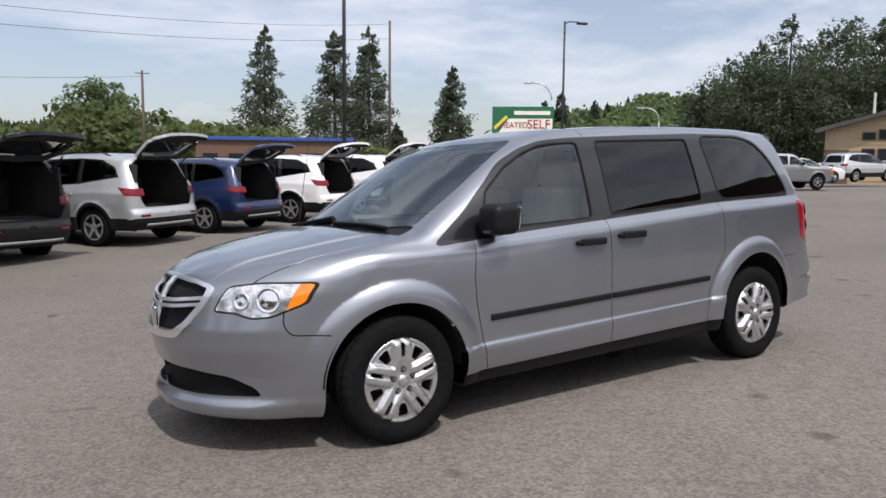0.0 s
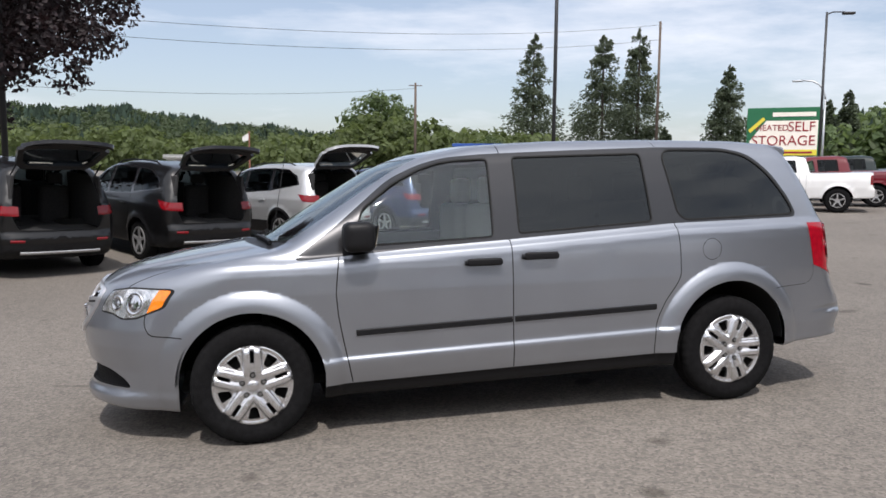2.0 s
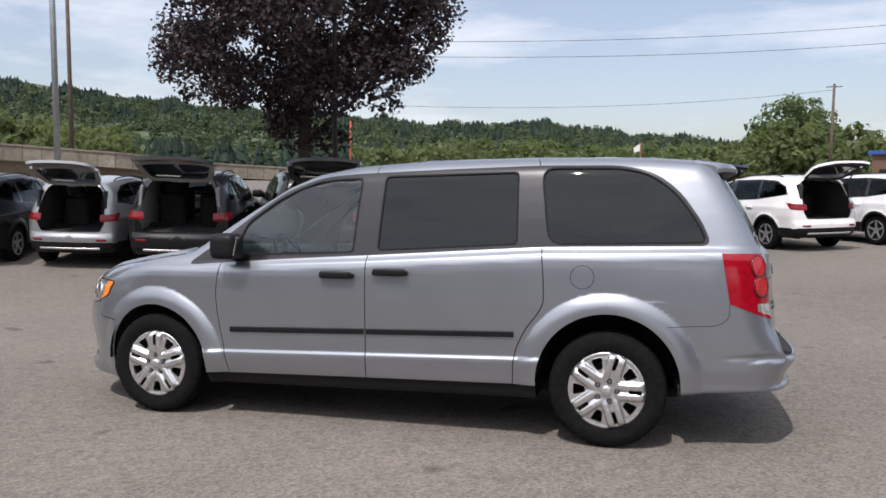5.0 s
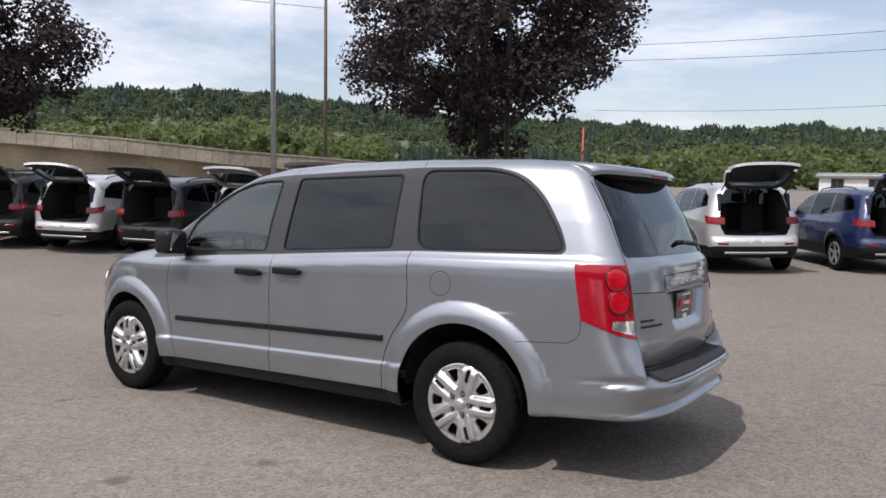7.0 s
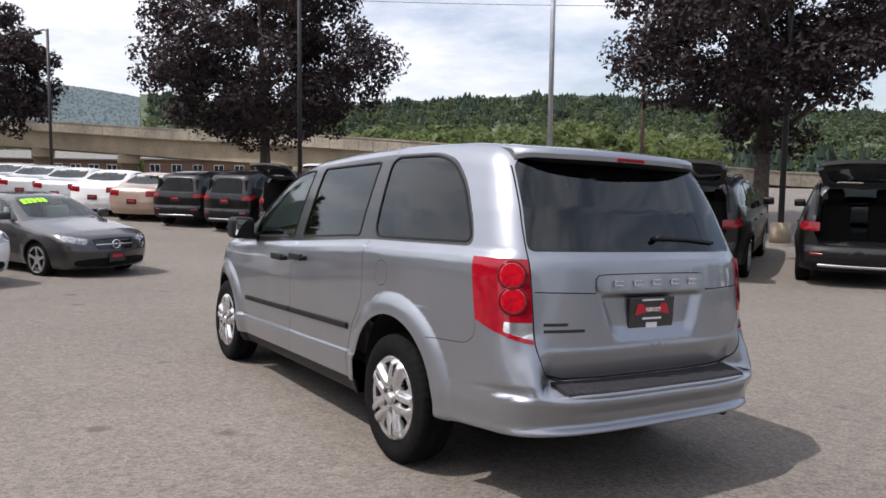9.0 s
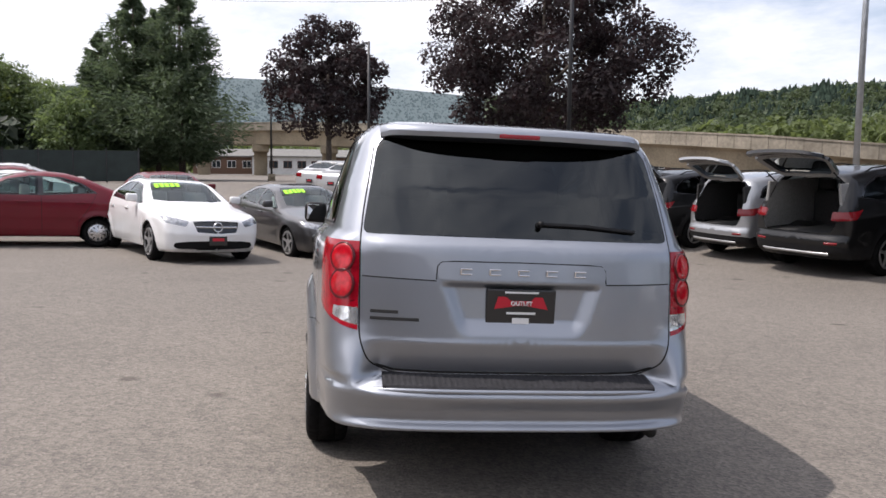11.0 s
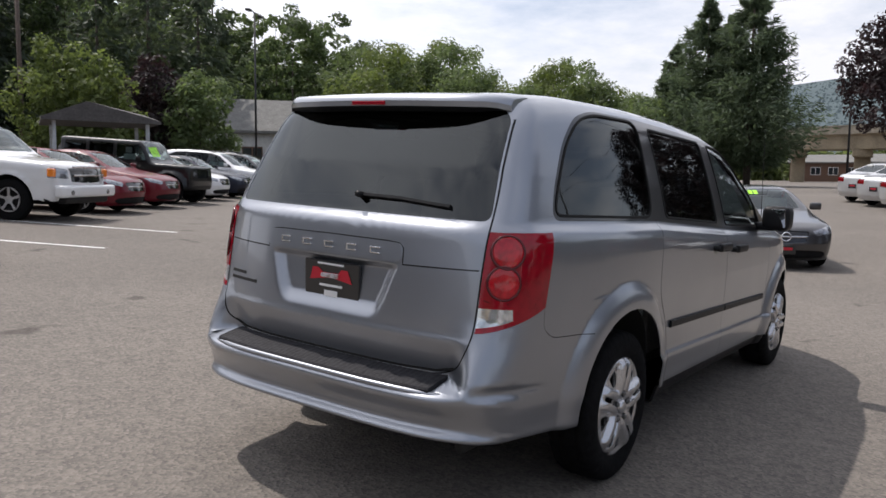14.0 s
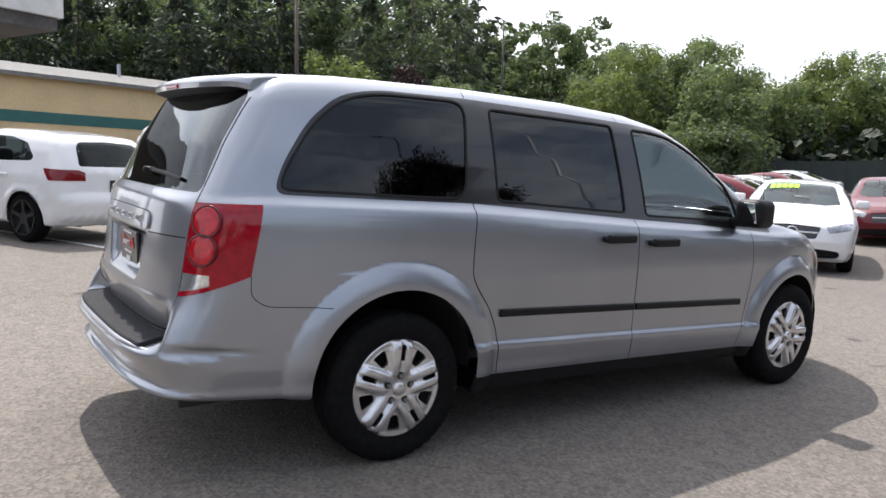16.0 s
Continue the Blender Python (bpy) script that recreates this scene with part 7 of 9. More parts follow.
def scatter(name, kind_, places, mat, label, tiers=4, leaves=110, leaf=0.0):
    """Many far trees in one mesh. places: x, y, z, height, radius. Conifers are ragged cones, broadleaved ones lumpy heads of clumps."""
    V, F = [], []
    for x, y, z, h, r in places:
        if kind_ == "conifer":
            for t in range(tiers):
                z0, z1 = z + h * (0.08 + 0.8 * t / tiers), z + h * (1.0 if t == tiers - 1 else 0.45 + 0.8 * t / tiers)
                rr = r * (1 - 0.84 * t / tiers)
                k = len(V)
                n = 7
                ph = rng.random() * 6
                for j in range(n):
                    q = rr * (0.7 + 0.5 * rng.random())
                    V.append((x + q * math.cos(ph + j * 6.283 / n), y + q * math.sin(ph + j * 6.283 / n), z0 + h * 0.06 * rng.random()))
                V.append((x + 0.1 * r * rng.normal(), y + 0.1 * r * rng.normal(), z1))
                F += [(k + j, k + (j + 1) % n, k + n) for j in range(n)]
        else:
            cs, ss = [], []
            for _ in range(10):
                d = rng.normal(size=3)
                d /= np.linalg.norm(d)
                cs.append((x + d[0] * r * 0.6, y + d[1] * r * 0.6, z + h * 0.56 + d[2] * h * 0.30))
                ss.append(r * (0.32 + 0.22 * rng.random()))
            v, f = leaf_cloud(cs, ss, leaves, leaf or (r * 0.32 if leaves < 100 else min(0.90, r * 0.19)), 0.6)
            k = len(V)
            V += v.tolist()
            F += (f + k).tolist()
    return tagged(part(name, mesh_of(name, V, F, mat, smooth=False), None), label, "woods", kind="stuff")


def limbs(height, r0, spread, base, n, seed, lean=0.5):
    """A tapered trunk with forking limbs; gives the mesh and the ends of the limbs."""
    R = random.Random(seed)
    bm = bmesh.new()
    ends = []
    split = base
    rod((0, 0, -0.1), (0, 0, split), r0, r0 * 0.8, 10, bm)
    rod((0, 0, split), (R.uniform(-.2, .2), R.uniform(-.2, .2), height * 0.86), r0 * 0.8, r0 * 0.12, 8, bm)
    for i in range(n):
        a = 2.4 * i + R.uniform(-0.4, 0.4)
        z0 = split + (height * 0.62 - split) * i / n
        rr = spread * (0.55 + 0.4 * R.random()) * (1 - 0.45 * i / n)
        z1 = z0 + rr * lean + height * 0.08
        mid_ = (rr * 0.5 * math.cos(a), rr * 0.5 * math.sin(a), z0 + (z1 - z0) * 0.6)
        tip = (rr * math.cos(a), rr * math.sin(a), z1)
        rod((0, 0, z0), mid_, r0 * 0.38, r0 * 0.24, 6, bm)
        rod(mid_, tip, r0 * 0.24, r0 * 0.06, 6, bm)
        ends += [mid_, tip]
        for s in (-1, 1):
            t2 = (mid_[0] + rr * 0.35 * math.cos(a + s * 0.8), mid_[1] + rr * 0.35 * math.sin(a + s * 0.8), mid_[2] + rr * 0.3)
            rod(mid_, t2, r0 * 0.16, r0 * 0.05, 5, bm)
            ends.append(t2)
    return bm, ends


def broadleaf(name, m, height, spread, mat, leaves, leaf, label, base=1.8, r0=0.16, seed=1, clump=0.5, clumps=70, low=0.3, shape=1.0):
    """A broadleaved tree: trunk, limbs and a crown of clumped leaves."""
    tree = thing(name, m, label, "tree")
    bm, ends = limbs(height, r0, spread, base, 9, seed)
    part("trunk", bm, M["bark"], tree, smooth=True)
    R = np.random.default_rng(seed)
    cs, ss = [], []
    zc, hz = height * (0.5 + low / 2), height * (1 - low) / 2
    for i in range(clumps):
        d = R.normal(size=3)
        d /= np.linalg.norm(d)
        k = 0.45 + 0.55 * R.random() ** 0.5
        wz = 1 - 0.35 * shape * max(0, d[2]) ** 2
        cs.append((d[0] * spread * k * wz, d[1] * spread * k * wz, zc + d[2] * hz * k))
        ss.append(clump * (0.6 + 0.8 * R.random()))
    for e in ends:
        if e[2] > height * low:
            cs.append(e)
            ss.append(clump * 0.8)
    V, F = leaf_cloud(cs, ss, leaves, leaf)
    part("crown", mesh_of("crown", V, F, mat, smooth=False), None, tree)
    return tree


def conifer(name, m, height, radius, mat, label, branches=150, seed=1, droop=0.25, base=0.06, sprays=15, ragged=0.35, power=0.75, leaf=0.0, thin=0.36, spread=0.20):
    """A needle tree: a straight trunk and many drooping branches hung with ragged sprays."""
    tree = thing(name, m, label, "tree")
    R = np.random.default_rng(seed)
    part("trunk", rod((0, 0, -0.2), (0, 0, height * 0.97), height * 0.017, height * 0.002, 8), M["bark"], tree, smooth=True)
    t = 1 - R.random(branches) ** 0.62
    t[:6] = np.linspace(0.86, 0.99, 6)
    lump = 1 + 0.22 * np.sin(t * 19 + seed) * np.sin(t * 7 + 2 * seed)
    az = R.random(branches) * 6.283
    L = radius * (1 - t) ** power * lump * (1 - ragged + 1.3 * ragged * R.random(branches)) + 0.02 * height * (1 - t) + 0.10
    L *= np.clip(0.55 + t * 5, 0, 1)
    n = branches * sprays
    bi = np.repeat(np.arange(branches), sprays)
    q = 0.15 + 0.85 * R.random(n) ** 0.7
    ca, sa = np.cos(az[bi]), np.sin(az[bi])
    LL = L[bi]
    lat = R.normal(size=n) * spread * LL * (1.1 - 0.6 * q)
    z = height * (base + (0.975 - base) * t[bi]) - droop * LL * q + 0.18 * LL * q * q + R.normal(size=n) * (0.06 * LL + 0.006 * height)
    p = np.stack([ca * LL * q - sa * lat, sa * LL * q + ca * lat, z], 1)
    d = np.stack([ca, sa, np.zeros(n)], 1) + R.normal(size=(n, 3)) * 0.5
    d[:, 2] -= 0.25 + droop
    d /= np.linalg.norm(d, axis=1)[:, None]
    s = (leaf or 0.030 * height) * (0.5 + R.random(n))
    side = np.cross(d, R.normal(size=(n, 3)))
    side /= np.linalg.norm(side, axis=1)[:, None]
    w = (side * s[:, None]) * thin
    u = d * s[:, None]
    V = np.stack([p - u * 0.5, p + w * 0.9, p + u, p - w * 1.1 + u * 0.15], 1).reshape(-1, 3)
    part("crown", mesh_of("crown", V, np.arange(len(V)).reshape(-1, 4), mat, smooth=False), None, tree)
    return tree


M["hill_wood"] = material("hill_wood", (0.058, 0.078, 0.040), 0.95, grain=0.45, grain_scale=0.16, blotch=0.35, blotch_scale=0.014)
M["hill_leaf"] = foliage("hill_leaf", (0.070, 0.094, 0.050), (0.085, 0.115, 0.048), 0.45, 0.3)
# wooded hills across the valley
RIDGE_N = [(78, 2.0), (86, 2.5), (92, 3.0), (98, 3.9), (102, 3.7), (107, 3.8), (113, 4.3), (121, 4.6), (129, 5.2), (135, 5.9), (139, 6.1), (147, 5.8), (153, 5.4), (158, 5.0), (165, 5.2), (170, 5.5)]
hill("hill_north", RIDGE_N, 260, 640, 0.0, M["hill_wood"], "wooded green hillside across the valley")
RIDGE_W = [(165, 4.6), (172, 5.6), (177, 6.0), (183, 6.3), (189, 6.4), (196, 5.6), (204, 4.6)]
hill("hill_west", RIDGE_W, 1100, 2200, 0.0, M["far_hazed"], "distant wooded hill coloured blue-grey for haze")
RIDGE_S = [(203, 3.6), (212, 4.8), (222, 6.4), (232, 8.6), (245, 9.8), (262, 9.8), (275, 9.0)]
hill("hill_south", RIDGE_S, 60, 130, 1.0, M["grass"], "steep wooded bank behind the lot")
RIDGE_E = [(20, 6.0), (27, 6.0), (32, 5.8), (38, 4.6), (44, 3.9), (50, 2.6), (56, 1.6)]
hill("hill_east", RIDGE_E, 90, 260, 0.6, M["grass"], "wooded green hill beyond the road")

pl = []
for k in range(6400):
    a = rng.uniform(80, 169)
    d = rng.uniform(585, 640) if k % 2 else rng.uniform(470, 620)
    h = rng.uniform(5, 9) * (1.0 + 0.35 * math.sin(a * 1.9) * math.sin(a * 0.7 + d * 0.02))
    p = far(a, d)
    pl.append((p.x, p.y, hill_z(RIDGE_N, 260, 640, 0, a, d) - 1.5 - (3.5 if d > 600 else 0), h, h * 0.32))
scatter("far_conifers", "conifer", pl, M["far"], "dark conifer woods on the far hillside", 2)
pl = []
for _ in range(1700):
    a = rng.uniform(80, 169)
    d = rng.uniform(275, 600)
    p = far(a, d)
    pl.append((p.x, p.y, hill_z(RIDGE_N, 260, 640, 0, a, d) - 1.5, rng.uniform(6, 10), rng.uniform(3.5, 6.5)))
scatter("hillside_trees", "broadleaf", pl, M["hill_leaf"], "muted green broadleaved woods on the far hillside", leaves=72, leaf=1.05)
pl = []
for _ in range(9000):
    a = rng.uniform(165, 204)
    d = rng.uniform(1150, 2190)
    p = far(a, d)
    pl.append((p.x, p.y, hill_z(RIDGE_W, 1100, 2200, 0, a, d) - 6, rng.uniform(7, 11), 8))
scatter("distant_woods", "conifer", pl, M["far_hazed"], "distant woods coloured blue-grey for haze", 1)
# the light green belt of broadleaved trees in front of the hills
pl = []
for a0, e in ((70, 3.2), (74, 3.8), (78, 4.2), (81, 4.9), (85, 2.9), (90, 2.8), (95, 2.8), (99, 3.1), (105, 3.2), (110, 2.6), (131, 3.9), (135, 4.5), (139, 5.0), (143, 4.6), (147, 4.3), (151, 4.1), (155, 3.7), (160, 3.4), (165, 2.4), (170, 2.3), (175, 2.2), (180, 2.2), (185, 2.2), (190, 2.1), (194, 2.0)):
    for _ in range(34):
        a = a0 + rng.uniform(-2.6, 2.6)
        d = rng.uniform(150, 235)
        top = d * math.tan(radians(e)) * (0.72 + 0.30 * rng.random()) + 1.4
        r = rng.uniform(2.4, 4.6)
        p = far(a, d)
        pl.append((p.x, p.y, -1.0, top + 1.0, r))
scatter("valley_trees", "broadleaf", pl, M["valley"], "belt of light green broadleaved trees in the valley", leaves=130)
pl = []
for _ in range(240):
    a = rng.uniform(100, 130)
    d = rng.uniform(180, 300)
    h = d * math.tan(radians(rng.uniform(2.2, 3.4)))
    p = far(a, d)
    pl.append((p.x, p.y, -1.0, h, h * 0.24))
for _ in range(160):
    a = rng.uniform(38, 52)
    d = rng.uniform(140, 260)
    p = far(a, d)
    pl.append((p.x, p.y, hill_z(RIDGE_E, 90, 260, 0.6, a, d) - 0.5, rng.uniform(3, 7), 1.6))
scatter("valley_conifers", "conifer", pl, M["far"], "dark conifers in the valley")
pl = []
for _ in range(260):
    a = rng.uniform(26, 52)
    d = rng.uniform(110, 250)
    p = far(a, d)
    pl.append((p.x, p.y, hill_z(RIDGE_E, 90, 260, 0.6, a, d) - 1.0, rng.uniform(5, 9), rng.uniform(2.5, 4.5)))
scatter("hill_shrubs", "broadleaf", pl, M["green"], "green shrubs and trees on the hill")

# purple maples in the lot
broadleaf("purple_maple", upright(-8.5, 15.9, 40), 9.9, 4.45, M["purple"], 58000, 0.073, "large purple-leaved maple behind the raised tailgates", 2.4, 0.24, 3, 0.72, 150, 0.25)
broadleaf("purple_maple", upright(-24.3, 7.2, 160), 9.6, 4.6, M["purple"], 46000, 0.082, "large purple-leaved maple behind the car row", 2.2, 0.24, 8, 0.76, 150, 0.22)
broadleaf("purple_maple", upright(-44.4, -1.6, 70), 9.8, 4.2, M["purple"], 20000, 0.115, "purple-leaved maple near the overpass", 2.2, 0.2, 11, 0.75, 80, 0.22, 1.3)
# big pines beside the overpass
for k, (az, d, h, r, sd) in enumerate(((-164.9, 58, 13.4, 4.9, 1), (-168.0, 56, 14.0, 5.0, 2), (-162.6, 60, 10.4, 4.2, 3), (-166.4, 60, 12.2, 5.0, 5))):
    p = far(az, d)
    conifer("pine", Matrix.Translation((p.x, p.y, ground_z(p.x, p.y))) @ Matrix.Rotation(k, 4, "Z"), h, r, M["pine"], "broad dark pine by the fence", 340, sd, -0.12, 0.08, 90, 0.50, 1.0, 0.28, 0.14, 0.11)
# single conifers to the north-east
for k, (az, top, d, r, sd) in enumerate(((69.4, 10.0, 290, 13.0, 4), (64.4, 9.7, 295, 14.5, 5), (61.9, 10.2, 285, 11.5, 6), (55.8, 7.5, 280, 10.0, 7), (59.9, 3.3, 240, 4.0, 8), (48.1, 5.6, 130, 2.6, 9), (49.3, 5.0, 132, 2.2, 10),
                                           (45.6, 5.0, 160, 2.0, 11), (44.7, 4.7, 160, 1.8, 12), (80.6, 5.8, 190, 9.0, 13))):
    p = far(az, d)
    z0 = ground_z(p.x, p.y) - 0.5
    h = d * math.tan(radians(top)) + 1.4 - z0
    if k == 9:
        broadleaf("broad_tree", Matrix.Translation((p.x, p.y, z0)), h, 8.5, M["green"], 7000, 0.42, "round green tree beyond the power pole", 4, 0.4, sd, 2.2, 40, 0.2)
    else:
        conifer("conifer", Matrix.Translation((p.x, p.y, z0)), h, r, M["fir"], "tall dark conifer beyond the road", 330, sd, 0.20, 0.03, 58, 0.46, 0.60, 0.27 * d / 120, 0.34)
for az, d, h, r, sd in ((63.5, 105, 4.6, 4.0, 1), (66.0, 105, 4.0, 3.5, 2), (61.5, 104, 4.2, 3.0, 3), (72.5, 120, 7.0, 4.5, 4), (71.2, 122, 6.0, 4.0, 5)):
    p = far(az, d)
    broadleaf("broad_tree", Matrix.Translation((p.x, p.y, ground_z(p.x, p.y) - 0.3)), h, r, M["lime"] if sd < 4 else M["deep"], 3600, 0.22, "light green bushy tree beyond the road" if sd < 4 else "dark green bushy tree beyond the road", 0.6, 0.15, sd + 20, 0.9, 40, 0.05)
# dense woods on the right, beyond the far building
for k in range(16):
    az = 38.5 - k * 0.95
    top = float(np.interp(az, [24, 27, 30, 31.6, 32.8, 34.4, 36.5, 38.4], [10.2, 10.3, 10.0, 8.6, 10.5, 9.0, 7.9, 6.0]))
    d = 95 + (k % 3) * 9
    p = far(az, d)
    z0 = ground_z(p.x, p.y)
    h = d * math.tan(radians(top)) + 1.4 - z0
    if k % 2 == 0:
        conifer("conifer", Matrix.Translation((p.x, p.y, z0)), h, h * 0.26, M["wood_green"], "tall dark conifer in the woods", 200, 40 + k, 0.15, 0.05, 40, 0.45, 0.55, 0.26, 0.26)
    else:
        broadleaf("broad_tree", Matrix.Translation((p.x, p.y, z0)), h * 0.93, 4.6, M["wood_green"], 8000, 0.17, "dense dark green tree in the woods", 2, 0.3, 40 + k, 1.5, 50, 0.08)
# wooded bank to the south and the trees along the fence
SOUTH = [(-171, 4.8), (-165, 5.5), (-159.4, 5.2), (-157, 6.7), (-154.2, 7.9), (-151.5, 6.6), (-149.6, 6.8), (-147.7, 7.1), (-145.3, 9.5), (-141.1, 8.2), (-139.2, 9.4), (-137, 10.2), (-134, 11.4), (-130, 10.4), (-128.6, 9.6), (-127, 12.4), (-125, 13.4),
         (-121, 13.2), (-116, 13.0), (-108, 12.8), (-98, 12.2), (-90, 11.6)]
for k in range(62):
    az = -160.5 + k * 1.12
    top = float(np.interp(az, [s[0] for s in SOUTH], [s[1] for s in SOUTH]))
    d = (50 if az < -137 else 62) + (k * 7 % 3) * 7 + (k * 5 % 4) * 2
    if -138.6 < az < -128:
        d += 26
    if az < -149:
        d += 7
    near_fence = az < -137
    p = far(az, d)
    z0 = ground_z(p.x, p.y) + (0 if d < 60 else 0.5)
    h = d * math.tan(radians(top * (0.97 + 0.12 * ((k * 3) % 4) / 3))) + 1.4 - z0
    dark = az > -128
    if dark and k % 3 != 1:
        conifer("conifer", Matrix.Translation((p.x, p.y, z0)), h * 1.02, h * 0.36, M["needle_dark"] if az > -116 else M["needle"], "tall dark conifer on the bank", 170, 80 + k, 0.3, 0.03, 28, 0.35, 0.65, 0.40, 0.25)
    else:
        broadleaf("broad_tree", Matrix.Translation((p.x, p.y, z0)), h, h * 0.38, (M["green"], M["deep"], M["lime"], M["green"])[(k * 7) % 4] if near_fence else (M["bank_green"], M["deep"], M["green"], M["bank_green"])[(k * 7) % 4], 10500 if near_fence else 6400, 0.118 if near_fence else 0.155 * max(1.0, d / 66), "leafy green tree along the bank", 1.0, 0.16, 80 + k, 0.85, 60, 0.03)
for k in range(26):
    az = -128 + k * 1.5
    d = 92 + (k * 5 % 3) * 6
    p = far(az, d)
    z0 = 5.0
    h = d * math.tan(radians(12.8 + 1.2 * ((k * 7) % 5) / 4)) + 1.4 - z0
    if k % 4 == 2:
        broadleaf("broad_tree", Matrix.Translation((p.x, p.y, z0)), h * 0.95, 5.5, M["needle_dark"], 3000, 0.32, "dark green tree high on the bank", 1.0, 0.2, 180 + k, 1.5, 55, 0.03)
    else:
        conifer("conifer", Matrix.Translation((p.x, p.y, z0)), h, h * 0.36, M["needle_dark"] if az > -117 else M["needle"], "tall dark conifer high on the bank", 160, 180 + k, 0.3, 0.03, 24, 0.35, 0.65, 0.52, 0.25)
pl = []
for k in range(520):
    az = rng.uniform(-161, -92)
    d = rng.uniform(64, 92) if az > -138 else rng.uniform(56, 75)
    top = float(np.interp(az, [s[0] for s in SOUTH], [s[1] for s in SOUTH]))
    if -138 < az < -127.5 and d < 80:
        continue
    h = d * math.tan(radians(top * rng.uniform(0.35, 0.72)))
    p = far(az, d)
    pl.append((p.x, p.y, ground_z(p.x, p.y), h, rng.uniform(1.2, 2.4)))
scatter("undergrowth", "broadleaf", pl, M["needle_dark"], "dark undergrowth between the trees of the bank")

pl = []
for k in range(46):
    az = rng.uniform(-149.5, -137.5)
    d = rng.uniform(45.0, 48.2)
    p = far(az, d)
    pl.append((p.x, p.y, ground_z(p.x, p.y) - 0.3, rng.uniform(2.4, 4.6), rng.uniform(1.2, 2.0)))
scatter("bank_shrubs", "broadleaf", pl, M["deep"], "leafy green shrubs hanging over the fence", leaves=1000, leaf=0.11)

# single trees that stand out before the bank
for az, d, top, r, mat, label, sd in ((-123.4, 50, 7.9, 2.0, "purple", "dark red-leaved tree behind the shelter", 301), (-117.4, 47, 8.3, 2.4, "lime", "bright green tree behind the fence", 302), (-119.8, 46, 7.6, 2.2, "lime", "bright green tree behind the fence", 303),
                                      (-126.8, 49, 7.0, 2.2, "green", "bushy green tree beside the shelter", 304)):
    p = far(az, d)
    z0 = ground_z(p.x, p.y)
    broadleaf("broad_tree", Matrix.Translation((p.x, p.y, z0)), d * math.tan(radians(top)) + 1.4 - z0, r, M[mat], 6000, 0.13, label, 0.8, 0.12, sd, 0.6, 60, 0.05)
for az, top in ((-147.8, 7.7), (-148.7, 7.1)):
    p = far(az, 64)
    z0 = ground_z(p.x, p.y)
    sn = thing("dead_tree", Matrix.Translation((p.x, p.y, z0)), "bare grey snag among the green trees", "tree")
    h = 64 * math.tan(radians(top)) + 1.4 - z0
    bm = rod((0, 0, -0.2), (0.1, 0.1, h), 0.13, 0.03, 8)
    for j in range(7):
        a = j * 2.3
        rod((0, 0, h * (0.55 + 0.06 * j)), (0.5 * math.cos(a), 0.5 * math.sin(a), h * (0.55 + 0.06 * j) + 0.3), 0.03, 0.01, 5, bm)
    part("trunk", bm, M["bark"], sn)

# ---- lamps, poles, wires, overpass, buildings ----
def lamp_post(m, h, label, arm=0.9, turn=0.0, mat="pole_dark", double=False, r=0.075):
    t = thing("street_lamp", m, label, "street lamp")
    part("pole", rod((0, 0, -0.1), (0, 0, h), r, r * 0.8, 12), M[mat], t, smooth=True)
    part("base", rod((0, 0, -0.05), (0, 0, 0.5), 0.26, 0.24, 16), M["concrete"], t, smooth=True)
    for s in ((1, -1) if double else (1,)):
        c, d = math.cos(radians(turn)) * s, math.sin(radians(turn)) * s
        bm = rod((0, 0, h - 0.12), (c * 0.3, d * 0.3, h), 0.035, 0.035, 8)
        rod((c * 0.3, d * 0.3, h), (c * arm, d * arm, h), 0.035, 0.03, 8, bm)
        a = part("arm", bm, M[mat], t, smooth=True)
        part("lamp_head", box(0.62, 0.30, 0.13, 0.05, (0, 0, 0)), M[mat], t, m=Matrix.Translation((c * (arm + 0.2), d * (arm + 0.2), h - 0.07)) @ Matrix.Rotation(radians(turn), 4, "Z"), smooth=True)
    return t


def power_pole(m, h, label, bars=1, turn=0.0, r=0.16):
    t = thing("power_pole", m, label, "power pole")
    part("pole", rod((0, 0, -0.3), (0, 0, h), r, r * 0.65, 10), M["wood_pole"], t, smooth=True)
    c, d = math.cos(radians(turn)), math.sin(radians(turn))
    for k in range(bars):
        z = h - 0.5 - k * 1.3
        part("crossarm", box(2.4, 0.12, 0.14, 0.02), M["wood_pole"], t, m=Matrix.Translation((0, 0, z)) @ Matrix.Rotation(radians(turn), 4, "Z"))
        for s in (-1.05, -0.5, 0.5, 1.05):
            part("insulator", rod((c * s, d * s, z + 0.06), (c * s, d * s, z + 0.26), 0.05, 0.03, 6), M["steel"], t)
    return t


def wire(a, b, sag, r=0.012):
    a, b = Vector(a), Vector(b)
    n = 24
    V, F = [], []
    for i in range(n + 1):
        t = i / n
        p = a.lerp(b, t)
        p.z -= sag * 4 * t * (1 - t)
        for k in range(3):
            V.append((p.x, p.y + r * math.cos(k * 2.1), p.z + r * math.sin(k * 2.1)))
    for i in range(n):
        for k in range(3):
            F.append((3 * i + k, 3 * i + (k + 1) % 3, 3 * i + 3 + (k + 1) % 3, 3 * i + 3 + k))
    ob = part("overhead_wire", mesh_of("overhead_wire", V, F, M["pole_dark"]), None)
    return tagged(ob, "thin dark overhead wire strung between poles", "wire", "overhead wires")


def on_ground(p):
    return Matrix.Translation((p.x, p.y, ground_z(p.x, p.y)))


